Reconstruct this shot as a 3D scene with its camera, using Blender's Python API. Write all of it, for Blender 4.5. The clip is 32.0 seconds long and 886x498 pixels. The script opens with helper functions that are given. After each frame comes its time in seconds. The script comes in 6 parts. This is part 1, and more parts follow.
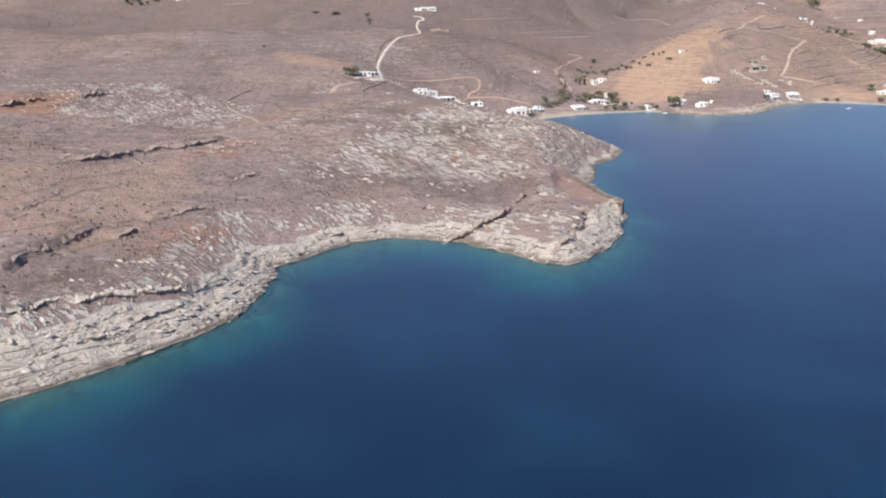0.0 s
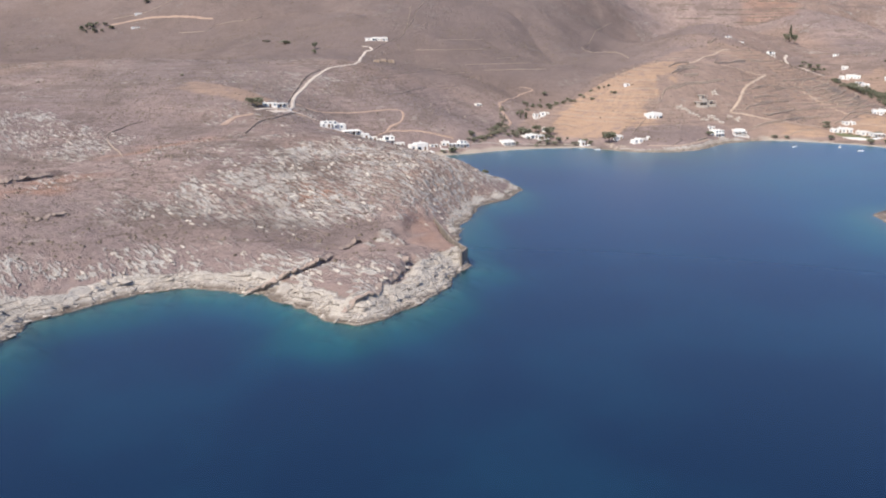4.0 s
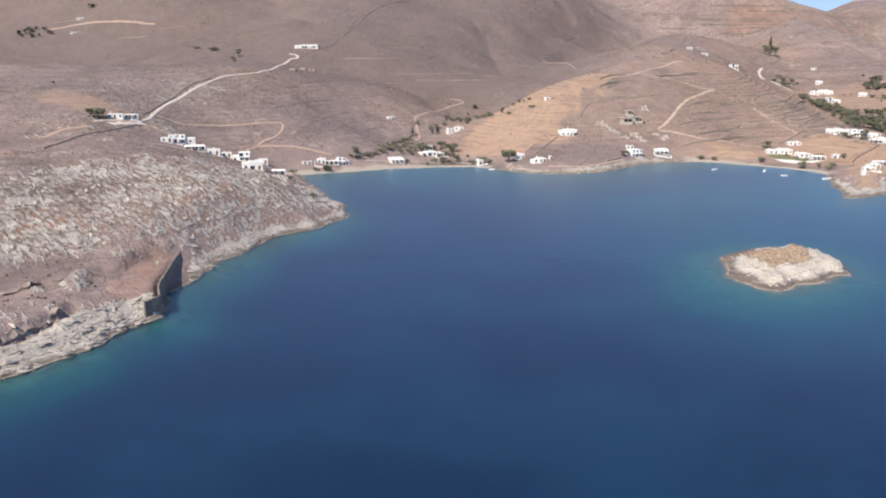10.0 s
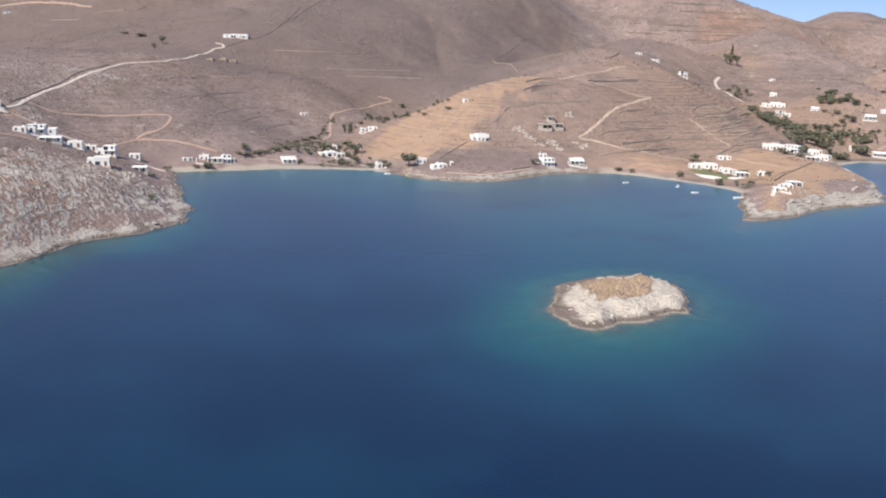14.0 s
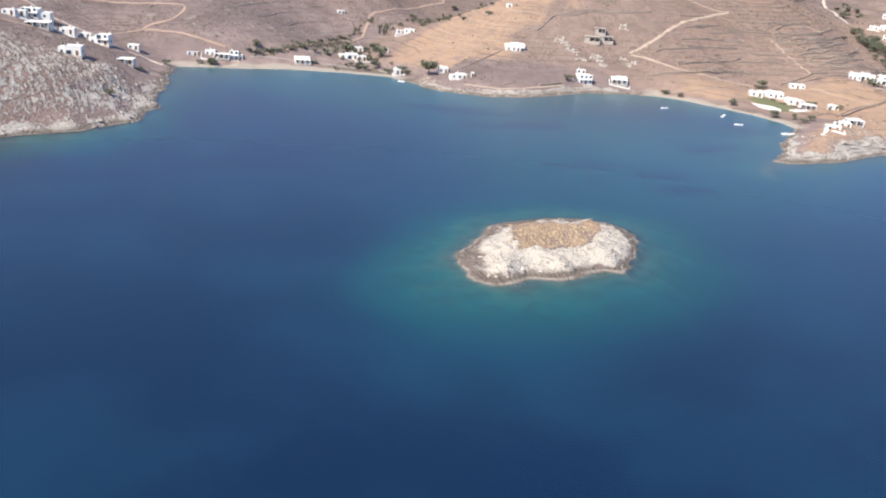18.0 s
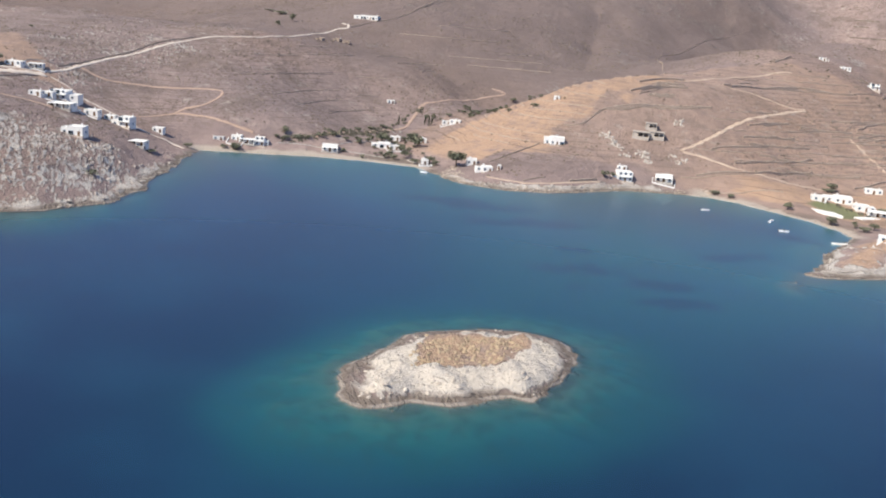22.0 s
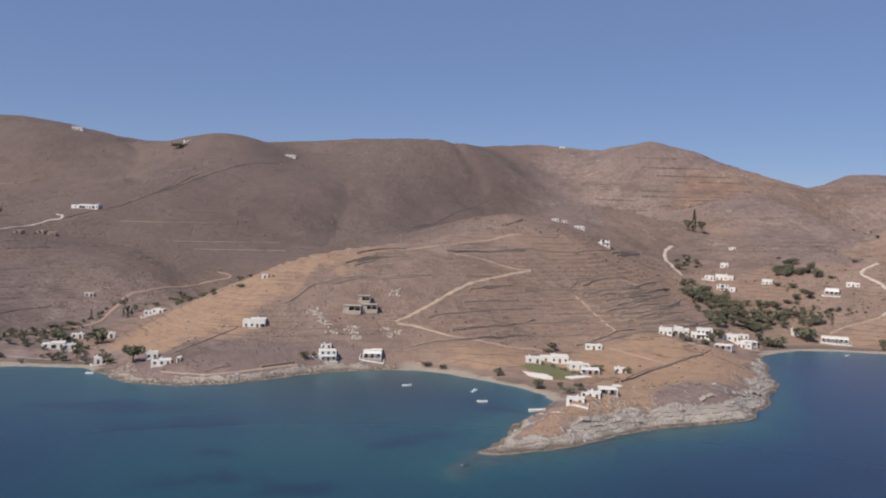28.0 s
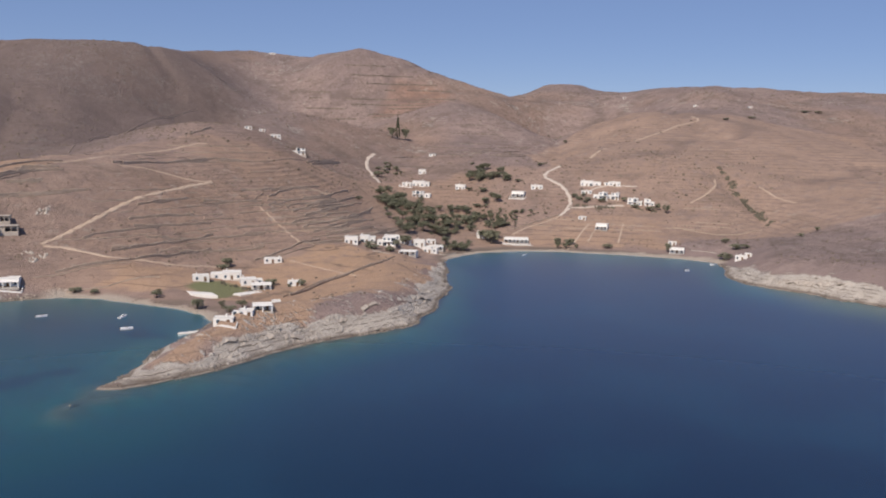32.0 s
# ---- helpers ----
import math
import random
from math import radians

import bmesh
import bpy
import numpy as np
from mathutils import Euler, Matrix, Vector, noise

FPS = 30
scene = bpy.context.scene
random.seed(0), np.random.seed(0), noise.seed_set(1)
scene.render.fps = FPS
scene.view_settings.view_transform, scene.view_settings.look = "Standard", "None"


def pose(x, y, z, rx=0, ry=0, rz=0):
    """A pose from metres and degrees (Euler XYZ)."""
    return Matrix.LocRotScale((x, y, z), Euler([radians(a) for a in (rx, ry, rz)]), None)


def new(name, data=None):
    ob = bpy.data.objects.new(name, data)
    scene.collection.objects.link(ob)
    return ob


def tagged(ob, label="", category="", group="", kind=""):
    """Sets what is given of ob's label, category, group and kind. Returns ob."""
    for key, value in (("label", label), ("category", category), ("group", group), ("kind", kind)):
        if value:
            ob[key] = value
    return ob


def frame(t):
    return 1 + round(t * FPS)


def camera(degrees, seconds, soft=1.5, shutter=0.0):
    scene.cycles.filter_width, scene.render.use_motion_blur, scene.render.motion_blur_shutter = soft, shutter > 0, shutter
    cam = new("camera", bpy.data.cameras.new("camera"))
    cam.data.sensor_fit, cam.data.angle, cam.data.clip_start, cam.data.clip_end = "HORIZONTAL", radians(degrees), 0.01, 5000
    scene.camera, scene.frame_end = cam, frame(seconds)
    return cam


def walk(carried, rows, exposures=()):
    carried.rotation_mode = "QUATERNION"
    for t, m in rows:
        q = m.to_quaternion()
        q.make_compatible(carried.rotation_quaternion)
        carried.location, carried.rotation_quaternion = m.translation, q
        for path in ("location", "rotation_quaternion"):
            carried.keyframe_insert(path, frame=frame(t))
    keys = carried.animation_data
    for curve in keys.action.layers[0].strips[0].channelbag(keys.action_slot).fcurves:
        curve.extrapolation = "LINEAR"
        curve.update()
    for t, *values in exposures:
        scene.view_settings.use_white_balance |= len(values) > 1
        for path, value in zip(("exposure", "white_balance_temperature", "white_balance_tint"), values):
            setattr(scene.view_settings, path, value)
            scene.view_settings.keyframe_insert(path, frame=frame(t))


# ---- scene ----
cam = camera(54.4, 32.0, 2.0)
METRES, EYE, TILT, LEAN, TURN = 560.0, 86.5, -15.92, 0.62, 0.0
ROWS = [
    (0.0, 0.0, 0.0, 0.0, -0.0, 0.0, 0.0),
    (0.5, 0.0152, 0.0077, 0.0015, 0.02, 0.12, 0.06),
    (1.0, 0.033, 0.0166, 0.0037, -0.04, 0.33, 0.06),
    (1.5, 0.0483, 0.0241, 0.0055, -0.03, 0.6, 0.04),
    (2.0, 0.0662, 0.0328, 0.0074, 0.05, 1.08, -0.04),
    (2.5, 0.0812, 0.0404, 0.0093, 0.14, 1.46, -0.15),
    (3.0, 0.099, 0.0494, 0.0116, 0.38, 1.81, -0.32),
    (3.5, 0.1143, 0.0568, 0.0137, 0.68, 2.0, -0.53),
    (5.5, 0.1818, 0.0917, 0.0235, 1.81, 1.46, -1.89),
    (6.0, 0.1989, 0.1019, 0.0264, 1.85, 1.14, -2.3),
    (6.5, 0.2122, 0.1093, 0.0286, 1.93, 1.02, -2.58),
    (7.0, 0.2307, 0.1196, 0.0317, 2.07, 1.0, -2.84),
    (7.5, 0.2451, 0.1278, 0.0341, 2.24, 1.1, -2.94),
    (8.0, 0.2609, 0.1367, 0.0364, 2.51, 1.32, -2.92),
    (8.5, 0.2755, 0.1443, 0.0389, 2.8, 1.59, -2.76),
    (9.0, 0.2916, 0.155, 0.0419, 2.94, 1.96, -2.56),
    (9.5, 0.3055, 0.1635, 0.0443, 3.05, 2.25, -2.35),
    (10.0, 0.3218, 0.1732, 0.0474, 3.28, 2.51, -2.04),
    (10.5, 0.3358, 0.1814, 0.0497, 3.58, 2.73, -1.71),
    (11.0, 0.3522, 0.1907, 0.0528, 3.98, 2.91, -1.45),
    (11.5, 0.3655, 0.1993, 0.0561, 4.13, 2.99, -1.51),
    (12.0, 0.3818, 0.2086, 0.0593, 4.25, 3.08, -1.64),
    (12.5, 0.3959, 0.2162, 0.0619, 4.34, 3.12, -1.79),
    (13.0, 0.4121, 0.2249, 0.065, 4.2, 3.05, -2.39),
    (13.5, 0.4257, 0.2336, 0.0681, 3.78, 2.81, -3.25),
    (14.0, 0.4415, 0.2429, 0.0716, 3.02, 2.31, -4.24),
    (14.5, 0.4548, 0.2515, 0.0747, 2.54, 1.67, -5.03),
    (16.5, 0.5085, 0.293, 0.0872, 4.05, -2.7, -8.24),
    (17.0, 0.5218, 0.3037, 0.0917, 5.97, -3.82, -8.44),
    (17.5, 0.5333, 0.3125, 0.0951, 8.07, -4.44, -8.46),
    (18.0, 0.5463, 0.3236, 0.0982, 10.64, -4.68, -8.62),
    (18.5, 0.5566, 0.3318, 0.1007, 12.35, -4.49, -8.78),
    (19.0, 0.5694, 0.3424, 0.1038, 14.13, -3.89, -9.04),
    (19.5, 0.5798, 0.352, 0.1067, 15.26, -3.15, -9.35),
    (20.0, 0.5915, 0.3632, 0.1095, 16.21, -2.11, -9.78),
    (20.5, 0.6013, 0.373, 0.112, 16.94, -1.38, -10.16),
    (21.0, 0.6126, 0.3845, 0.1156, 17.87, -0.79, -10.57),
    (21.5, 0.622, 0.3945, 0.1181, 18.5, -0.38, -10.89),
    (22.0, 0.6328, 0.4061, 0.1211, 18.88, -0.05, -11.22),
    (22.5, 0.6417, 0.4163, 0.1237, 18.69, 0.2, -11.44),
    (23.0, 0.6512, 0.4279, 0.127, 17.77, 0.76, -11.55),
    (23.5, 0.659, 0.4377, 0.1294, 16.46, 1.53, -11.57),
    (24.0, 0.6682, 0.4488, 0.1329, 14.75, 2.68, -11.42),
    (24.5, 0.676, 0.4575, 0.1356, 13.57, 3.79, -11.09),
    (25.0, 0.6845, 0.4687, 0.1377, 12.31, 5.34, -10.49),
    (25.5, 0.691, 0.478, 0.1398, 11.39, 6.79, -9.72),
    (27.5, 0.7239, 0.5108, 0.1485, 9.87, 12.36, -5.81),
    (28.0, 0.7325, 0.5188, 0.1504, 8.0, 13.37, -4.78),
    (28.5, 0.739, 0.5254, 0.1517, 5.85, 13.93, -4.01),
    (29.0, 0.7469, 0.5337, 0.1534, 2.43, 14.13, -3.03),
    (29.5, 0.7543, 0.54, 0.1543, -0.14, 13.8, -2.37),
    (30.0, 0.7627, 0.5472, 0.1558, -2.57, 12.91, -1.68),
    (30.5, 0.7695, 0.5526, 0.1573, -4.27, 11.85, -1.2),
    (31.0, 0.7781, 0.5587, 0.1581, -5.83, 10.47, -0.64),
    (31.5, 0.7852, 0.5635, 0.1587, -7.0, 9.34, -0.12),
    (32.0, 0.7933, 0.5695, 0.1596, -8.62, 8.2, 0.57),
]
EXPOSURES = [(0, 1.05, 6890, 11), (11, 1.08, 6940, 10), (14, 1.02, 6940, 10), (16, 1.2, 6840, 11), (18, 1.3, 6840, 9), (21, 1.22, 6910, 8), (23, 1.0, 6970, 10), (25, 0.77, 7070, 13), (28, 0.43, 7170, 13), (30, 0.4, 7170, 13), (32, 0.48, 7170, 14)]
walk(cam, [(t, pose(0, 0, EYE, TILT, LEAN, TURN) @ pose(METRES * x, METRES * y, METRES * z, 90 + pitch, roll, yaw)) for t, x, y, z, yaw, pitch, roll in ROWS], EXPOSURES)

# ---- sky and sun ----
SUN_FROM = Vector((-0.49, -0.67, 0.89)).normalized()
world = bpy.data.worlds.new("world")
scene.world = world
world.use_nodes = True
wt = world.node_tree
sky = wt.nodes.new("ShaderNodeTexSky")
sky.sky_type, sky.sun_disc = "NISHITA", False
sky.sun_elevation = math.asin(SUN_FROM.z)
sky.sun_rotation = math.atan2(SUN_FROM.x, SUN_FROM.y)
sky.air_density, sky.dust_density, sky.ozone_density = 1.0, 0.45, 8.0
sky.altitude = 3200
wt.nodes["Background"].inputs[1].default_value = 0.078
haze = wt.nodes.new("ShaderNodeMix")
haze.data_type, haze.blend_type = "RGBA", "MULTIPLY"
haze.inputs[0].default_value = 1.0
haze.inputs[7].default_value = (1.11, 0.97, 0.93, 1)
wt.links.new(sky.outputs[0], haze.inputs[6])
even = wt.nodes.new("ShaderNodeMix")
even.data_type = "RGBA"
even.inputs[0].default_value = 0.55
even.inputs[7].default_value = (1.55, 2.55, 5.1, 1)
wt.links.new(haze.outputs[2], even.inputs[6])
wt.links.new(even.outputs[2], wt.nodes["Background"].inputs[0])
sun = new("sun", bpy.data.lights.new("sun", "SUN"))
sun.data.energy, sun.data.angle, sun.data.color = 3.1, radians(0.53), (1.0, 0.94, 0.86)
sun.rotation_mode = "QUATERNION"
sun.rotation_quaternion = SUN_FROM.to_track_quat("Z", "Y")

# ---- materials ----
class Nodes:
    """A short hand for node trees."""

    def __init__(self, name, rough=0.9, metal=0.0):
        self.mat = bpy.data.materials.new(name)
        self.mat.use_nodes = True
        self.tree = self.mat.node_tree
        self.bsdf = self.tree.nodes["Principled BSDF"]
        self.bsdf.inputs["Roughness"].default_value = rough
        self.bsdf.inputs["Metallic"].default_value = metal
        self.where = self.add("ShaderNodeNewGeometry").outputs["Position"]

    def add(self, kind, **values):
        n = self.tree.nodes.new(kind)
        for key, v in values.items():
            n.inputs[key].default_value = v
        return n

    def link(self, a, b):
        self.tree.links.new(a, b)

    def feed(self, sock, v):
        if isinstance(v, bpy.types.NodeSocket):
            self.link(v, sock)
        elif isinstance(v, tuple) and len(v) == 3 and sock.type == "RGBA":
            sock.default_value = (*v, 1)
        else:
            sock.default_value = v

    def noise(self, size, detail=4.0, rough=0.6, squeeze=(1, 1, 1), turn=0.0, twist=0.0):
        m = self.add("ShaderNodeMapping")
        m.vector_type = "TEXTURE"
        m.inputs["Scale"].default_value = [size / s for s in squeeze]
        m.inputs["Rotation"].default_value = (0, 0, turn)
        self.link(self.where, m.inputs["Vector"])
        n = self.add("ShaderNodeTexNoise", Scale=1.0, Detail=detail, Roughness=rough, Distortion=twist)
        self.link(m.outputs[0], n.inputs["Vector"])
        return n.outputs["Fac"]

    def cells(self, size, squeeze=(1, 1, 1), turn=0.0, feature="F1"):
        m = self.add("ShaderNodeMapping")
        m.vector_type = "TEXTURE"
        m.inputs["Scale"].default_value = [size / s for s in squeeze]
        m.inputs["Rotation"].default_value = (0, 0, turn)
        self.link(self.where, m.inputs["Vector"])
        n = self.add("ShaderNodeTexVoronoi", Scale=1.0)
        n.feature = feature
        self.link(m.outputs[0], n.inputs["Vector"])
        return n

    def attr(self, name):
        n = self.add("ShaderNodeAttribute")
        n.attribute_name = name
        return n.outputs["Fac"]

    def step(self, v, a, b, lo=0.0, hi=1.0):
        n = self.add("ShaderNodeMapRange")
        n.interpolation_type = "SMOOTHSTEP"
        self.feed(n.inputs["Value"], v)
        for key, w in (("From Min", a), ("From Max", b), ("To Min", lo), ("To Max", hi)):
            n.inputs[key].default_value = w
        return n.outputs[0]

    def math(self, op, a, b=0.0):
        n = self.add("ShaderNodeMath")
        n.operation = op
        self.feed(n.inputs[0], a)
        self.feed(n.inputs[1], b)
        return n.outputs[0]

    def mix(self, fac, a, b, way="MIX"):
        n = self.add("ShaderNodeMix")
        n.data_type, n.blend_type = "RGBA", way
        self.feed(n.inputs[0], fac)
        self.feed(n.inputs[6], a)
        self.feed(n.inputs[7], b)
        return n.outputs[2]

    def ramp(self, fac, stops):
        n = self.add("ShaderNodeValToRGB")
        e = n.color_ramp.elements
        while len(e) < len(stops):
            e.new(0.5)
        for k, (at, c) in zip(e, stops):
            k.position, k.color = at, (*c, 1)
        self.link(fac, n.inputs[0])
        return n.outputs[0]

    def random(self):
        return self.add("ShaderNodeObjectInfo").outputs["Random"]

    def island(self):
        return self.add("ShaderNodeNewGeometry").outputs["Random Per Island"]

    def bump(self, height, strength, reach):
        n = self.add("ShaderNodeBump", Strength=strength, Distance=reach)
        self.link(height, n.inputs["Height"])
        self.link(n.outputs[0], self.bsdf.inputs["Normal"])

    def done(self, colour):
        self.feed(self.bsdf.inputs["Base Color"], colour)
        return self.mat


def ground_material():
    n = Nodes("ground", 0.95)
    n.bsdf.inputs["Specular IOR Level"].default_value = 0.15
    rock, straw, scrub, beach, red, dark = [n.attr(k) for k in ("rock", "straw", "scrub", "beach", "red", "stone")]
    sheet = n.attr("sheet")
    big, mid, fine = n.noise(90, 4), n.noise(9, 6, 0.65), n.noise(1.3, 5, 0.7)
    soil = n.mix(n.step(mid, 0.35, 0.65), (0.246, 0.183, 0.164), (0.325, 0.247, 0.222))
    soil = n.mix(n.step(big, 0.42, 0.6), soil, (0.236, 0.180, 0.168))
    vast = n.noise(330, 4, 0.55)
    soil = n.mix(n.step(vast, 0.5, 0.62, 0, 0.6), soil, (0.285, 0.195, 0.15))
    soil = n.mix(n.step(vast, 0.47, 0.36, 0, 0.6), soil, (0.218, 0.172, 0.164))
    bush = n.step(n.noise(2.2, 3, 0.7), 0.5, 0.6)
    soil = n.mix(n.math("MULTIPLY", bush, n.math("MULTIPLY", scrub, n.step(n.noise(28, 4), 0.4, 0.6, 0.2, 0.75))), soil, (0.105, 0.082, 0.066))
    dry = n.mix(n.step(fine, 0.35, 0.65), (0.38, 0.245, 0.158), (0.465, 0.318, 0.215))
    col = n.mix(n.math("MULTIPLY", straw, n.step(mid, 0.2, 0.55)), soil, dry)
    col = n.mix(red, col, n.mix(mid, (0.25, 0.12, 0.075), (0.40, 0.21, 0.13)))
    # pale limestone that breaks through the soil in tilted bands
    bands = n.noise(1.7, 4, 0.6, (1.0, 0.17, 1.0), 0.80, 0.45)
    limestone = n.mix(n.step(fine, 0.3, 0.7), (0.36, 0.33, 0.295), (0.49, 0.455, 0.415))
    limestone = n.mix(n.step(n.noise(5, 4), 0.55, 0.75, 0, 0.8), limestone, (0.29, 0.235, 0.19))
    lumps = n.noise(3.4, 5, 0.62, (1.0, 0.7, 1.0), 0.67, 0.6)
    patch = n.noise(24, 4, 0.55)
    mottle = n.math("ADD", n.math("MULTIPLY", n.math("SUBTRACT", patch, 0.5), 0.42), n.math("MULTIPLY", rock, 0.27))
    veins = n.step(n.noise(40, 3), 0.28, 0.42)
    bands = n.math("ADD", n.math("MULTIPLY", bands, veins), n.math("MULTIPLY", lumps, n.math("SUBTRACT", 1.0, veins)))
    bare = n.step(n.math("ADD", bands, mottle), 0.64, 0.75)
    # unbroken sheets of sea-washed rock, split along the bedding and across it
    solid = n.step(n.math("ADD", sheet, n.math("MULTIPLY", n.math("SUBTRACT", mid, 0.5), 1.1)), 0.40, 0.56)
    bare = n.math("MAXIMUM", bare, solid)
    rise = n.add("ShaderNodeSeparateXYZ")
    n.link(n.where, rise.inputs[0])
    bed_ = n.math("FRACT", n.math("ADD", n.math("MULTIPLY", rise.outputs["Z"], 0.72), n.math("MULTIPLY", n.noise(11, 4, 0.6), 1.1)))
    joint = n.step(n.cells(3.2, (1.0, 0.42, 1.0), -0.75, "DISTANCE_TO_EDGE").outputs["Distance"], 0.015, 0.06, 1, 0)
    crack = n.math("MAXIMUM", n.math("MULTIPLY", n.step(bed_, 0.82, 0.92), n.step(n.noise(6, 3), 0.42, 0.58)), n.math("MULTIPLY", joint, n.step(n.noise(8, 3), 0.45, 0.6, 0, 0.3)))
    limestone = n.mix(n.math("MULTIPLY", sheet, 0.75), limestone, n.mix(n.step(mid, 0.3, 0.7), (0.33, 0.292, 0.254), (0.50, 0.45, 0.395)))
    limestone = n.mix(n.math("MULTIPLY", n.math("MULTIPLY", crack, n.step(sheet, 0.5, 0.95)), 0.8), limestone, (0.12, 0.095, 0.078))
    limestone = n.mix(n.math("MULTIPLY", n.attr("pale"), n.step(n.noise(2.6, 5, 0.65), 0.3, 0.6, 0.1, 0.8)), limestone, (0.55, 0.49, 0.415))
    col = n.mix(n.math("MULTIPLY", bare, n.step(n.math("MAXIMUM", rock, sheet), 0.03, 0.2)), col, limestone)
    # old terrace lines that follow the slope, and darker drifts of scrub
    height = n.add("ShaderNodeSeparateXYZ")
    n.link(n.where, height.inputs[0])
    rung = n.math("FRACT", n.math("ADD", n.math("MULTIPLY", height.outputs["Z"], 0.40), n.math("MULTIPLY", n.noise(60, 3), 2.0)))
    line = n.math("MULTIPLY", n.step(rung, 0.80, 0.88), n.step(rung, 0.93, 1.0, 1, 0))
    line = n.math("MULTIPLY", line, n.math("MULTIPLY", n.step(n.noise(70, 4), 0.42, 0.55), n.math("ADD", n.math("MULTIPLY", scrub, 0.5), n.math("MULTIPLY", straw, 0.6))))
    col = n.mix(line, col, (0.12, 0.092, 0.075))
    drift = n.math("MULTIPLY", n.step(n.noise(38, 5, 0.65), 0.5, 0.66), n.math("MULTIPLY", scrub, 0.5))
    col = n.mix(drift, col, (0.125, 0.098, 0.083))
    patchy = n.math("MULTIPLY", n.step(n.noise(7, 6, 0.75), 0.5, 0.62), n.math("MULTIPLY", scrub, 0.35))
    col = n.mix(patchy, col, (0.14, 0.11, 0.095))
    crag = n.math("MULTIPLY", n.step(n.noise(11, 6, 0.75), 0.56, 0.66), n.math("MULTIPLY", scrub, n.step(n.noise(120, 3), 0.42, 0.55, 0.1, 0.75)))
    col = n.mix(crag, col, (0.37, 0.325, 0.285))
    col = n.mix(n.attr("lawn"), col, n.mix(mid, (0.15, 0.16, 0.08), (0.205, 0.205, 0.115)))
    col = n.mix(dark, col, n.mix(fine, (0.092, 0.070, 0.064), (0.198, 0.155, 0.142)))
    col = n.mix(beach, col, n.mix(fine, (0.335, 0.285, 0.238), (0.43, 0.37, 0.312)))
    # wet and weed-dark rock by the sea, then the sea bed with the water's dimming by depth painted in
    z = n.add("ShaderNodeSeparateXYZ")
    n.link(n.where, z.inputs[0])
    up = z.outputs["Z"]
    wet = n.math("MULTIPLY", n.step(n.math("ADD", up, n.math("MULTIPLY", mid, 1.8)), 1.3, 2.7, 1, 0), n.step(beach, 0.1, 0.6, 1, 0))
    col = n.mix(wet, col, n.mix(fine, (0.125, 0.10, 0.083), (0.22, 0.18, 0.15)))
    rim = n.math("MULTIPLY", n.math("MULTIPLY", n.step(up, 0.04, 0.14), n.step(up, 0.32, 0.5, 1, 0)), n.step(n.noise(7, 4), 0.4, 0.55, 0, 0.65))
    col = n.mix(n.math("MULTIPLY", rim, n.step(beach, 0.1, 0.6, 1, 0)), col, (0.40, 0.35, 0.30))
    bed = n.ramp(n.step(up, -8.0, -0.2), BED_WATER_TINT)
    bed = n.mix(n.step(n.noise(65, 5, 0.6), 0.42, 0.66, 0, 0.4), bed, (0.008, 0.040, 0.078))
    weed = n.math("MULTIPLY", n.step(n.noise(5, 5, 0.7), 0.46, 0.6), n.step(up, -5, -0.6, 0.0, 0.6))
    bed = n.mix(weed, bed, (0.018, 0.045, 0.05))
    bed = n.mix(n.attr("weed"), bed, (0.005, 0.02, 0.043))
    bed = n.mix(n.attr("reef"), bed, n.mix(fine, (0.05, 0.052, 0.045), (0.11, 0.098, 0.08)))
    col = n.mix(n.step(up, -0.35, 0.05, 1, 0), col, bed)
    relief = n.math("ADD", n.math("MULTIPLY", mid, 1.2), n.math("ADD", fine, n.math("SUBTRACT", n.math("MULTIPLY", bare, 0.5), n.math("MULTIPLY", n.math("MULTIPLY", crack, n.step(sheet, 0.5, 0.95, 0.15, 1)), 1.0))))
    n.bump(n.math("MULTIPLY", relief, n.step(up, -0.7, 0.1)), 0.9, 1.1)
    return n.done(col)


# Bed colours, deepest first, with the water's absorption and blue scatter painted in.
BED_WATER_TINT = [(0.0, (0.0026, 0.0140, 0.0430)), (0.3, (0.0031, 0.0255, 0.052)), (0.55, (0.0042, 0.0455, 0.063)), (0.78, (0.0068, 0.0565, 0.068)), (0.93, (0.015, 0.078, 0.079)), (1.0, (0.036, 0.088, 0.078))]


def sea_material():
    n = Nodes("sea_water", 0.12)
    wave = n.math("ADD", n.math("MULTIPLY", n.noise(2.2, 3, 0.6), 0.5), n.math("MULTIPLY", n.noise(22, 3), 2.5))
    b = n.add("ShaderNodeBump", Strength=0.04, Distance=0.2)
    n.link(wave, b.inputs["Height"])
    gloss = n.add("ShaderNodeBsdfGlossy", Roughness=0.3)
    gloss.inputs["Color"].default_value = (0.9, 0.95, 1, 1)
    clear = n.add("ShaderNodeBsdfTransparent")
    clear.inputs["Color"].default_value = (0.76, 0.965, 1.0, 1)
    f = n.add("ShaderNodeLayerWeight", Blend=0.5)
    n.link(b.outputs[0], f.inputs["Normal"])
    n.link(b.outputs[0], gloss.inputs["Normal"])
    shine = n.math("ADD", n.math("MULTIPLY", n.math("POWER", f.outputs["Facing"], 5.0), 0.92), 0.009)
    m = n.add("ShaderNodeMixShader")
    n.link(shine, m.inputs[0])
    n.link(clear.outputs[0], m.inputs[1])
    n.link(gloss.outputs[0], m.inputs[2])
    n.link(m.outputs[0], n.tree.nodes["Material Output"].inputs["Surface"])
    n.tree.nodes.remove(n.bsdf)
    return n.mat


GROUND, SEA = ground_material(), sea_material()


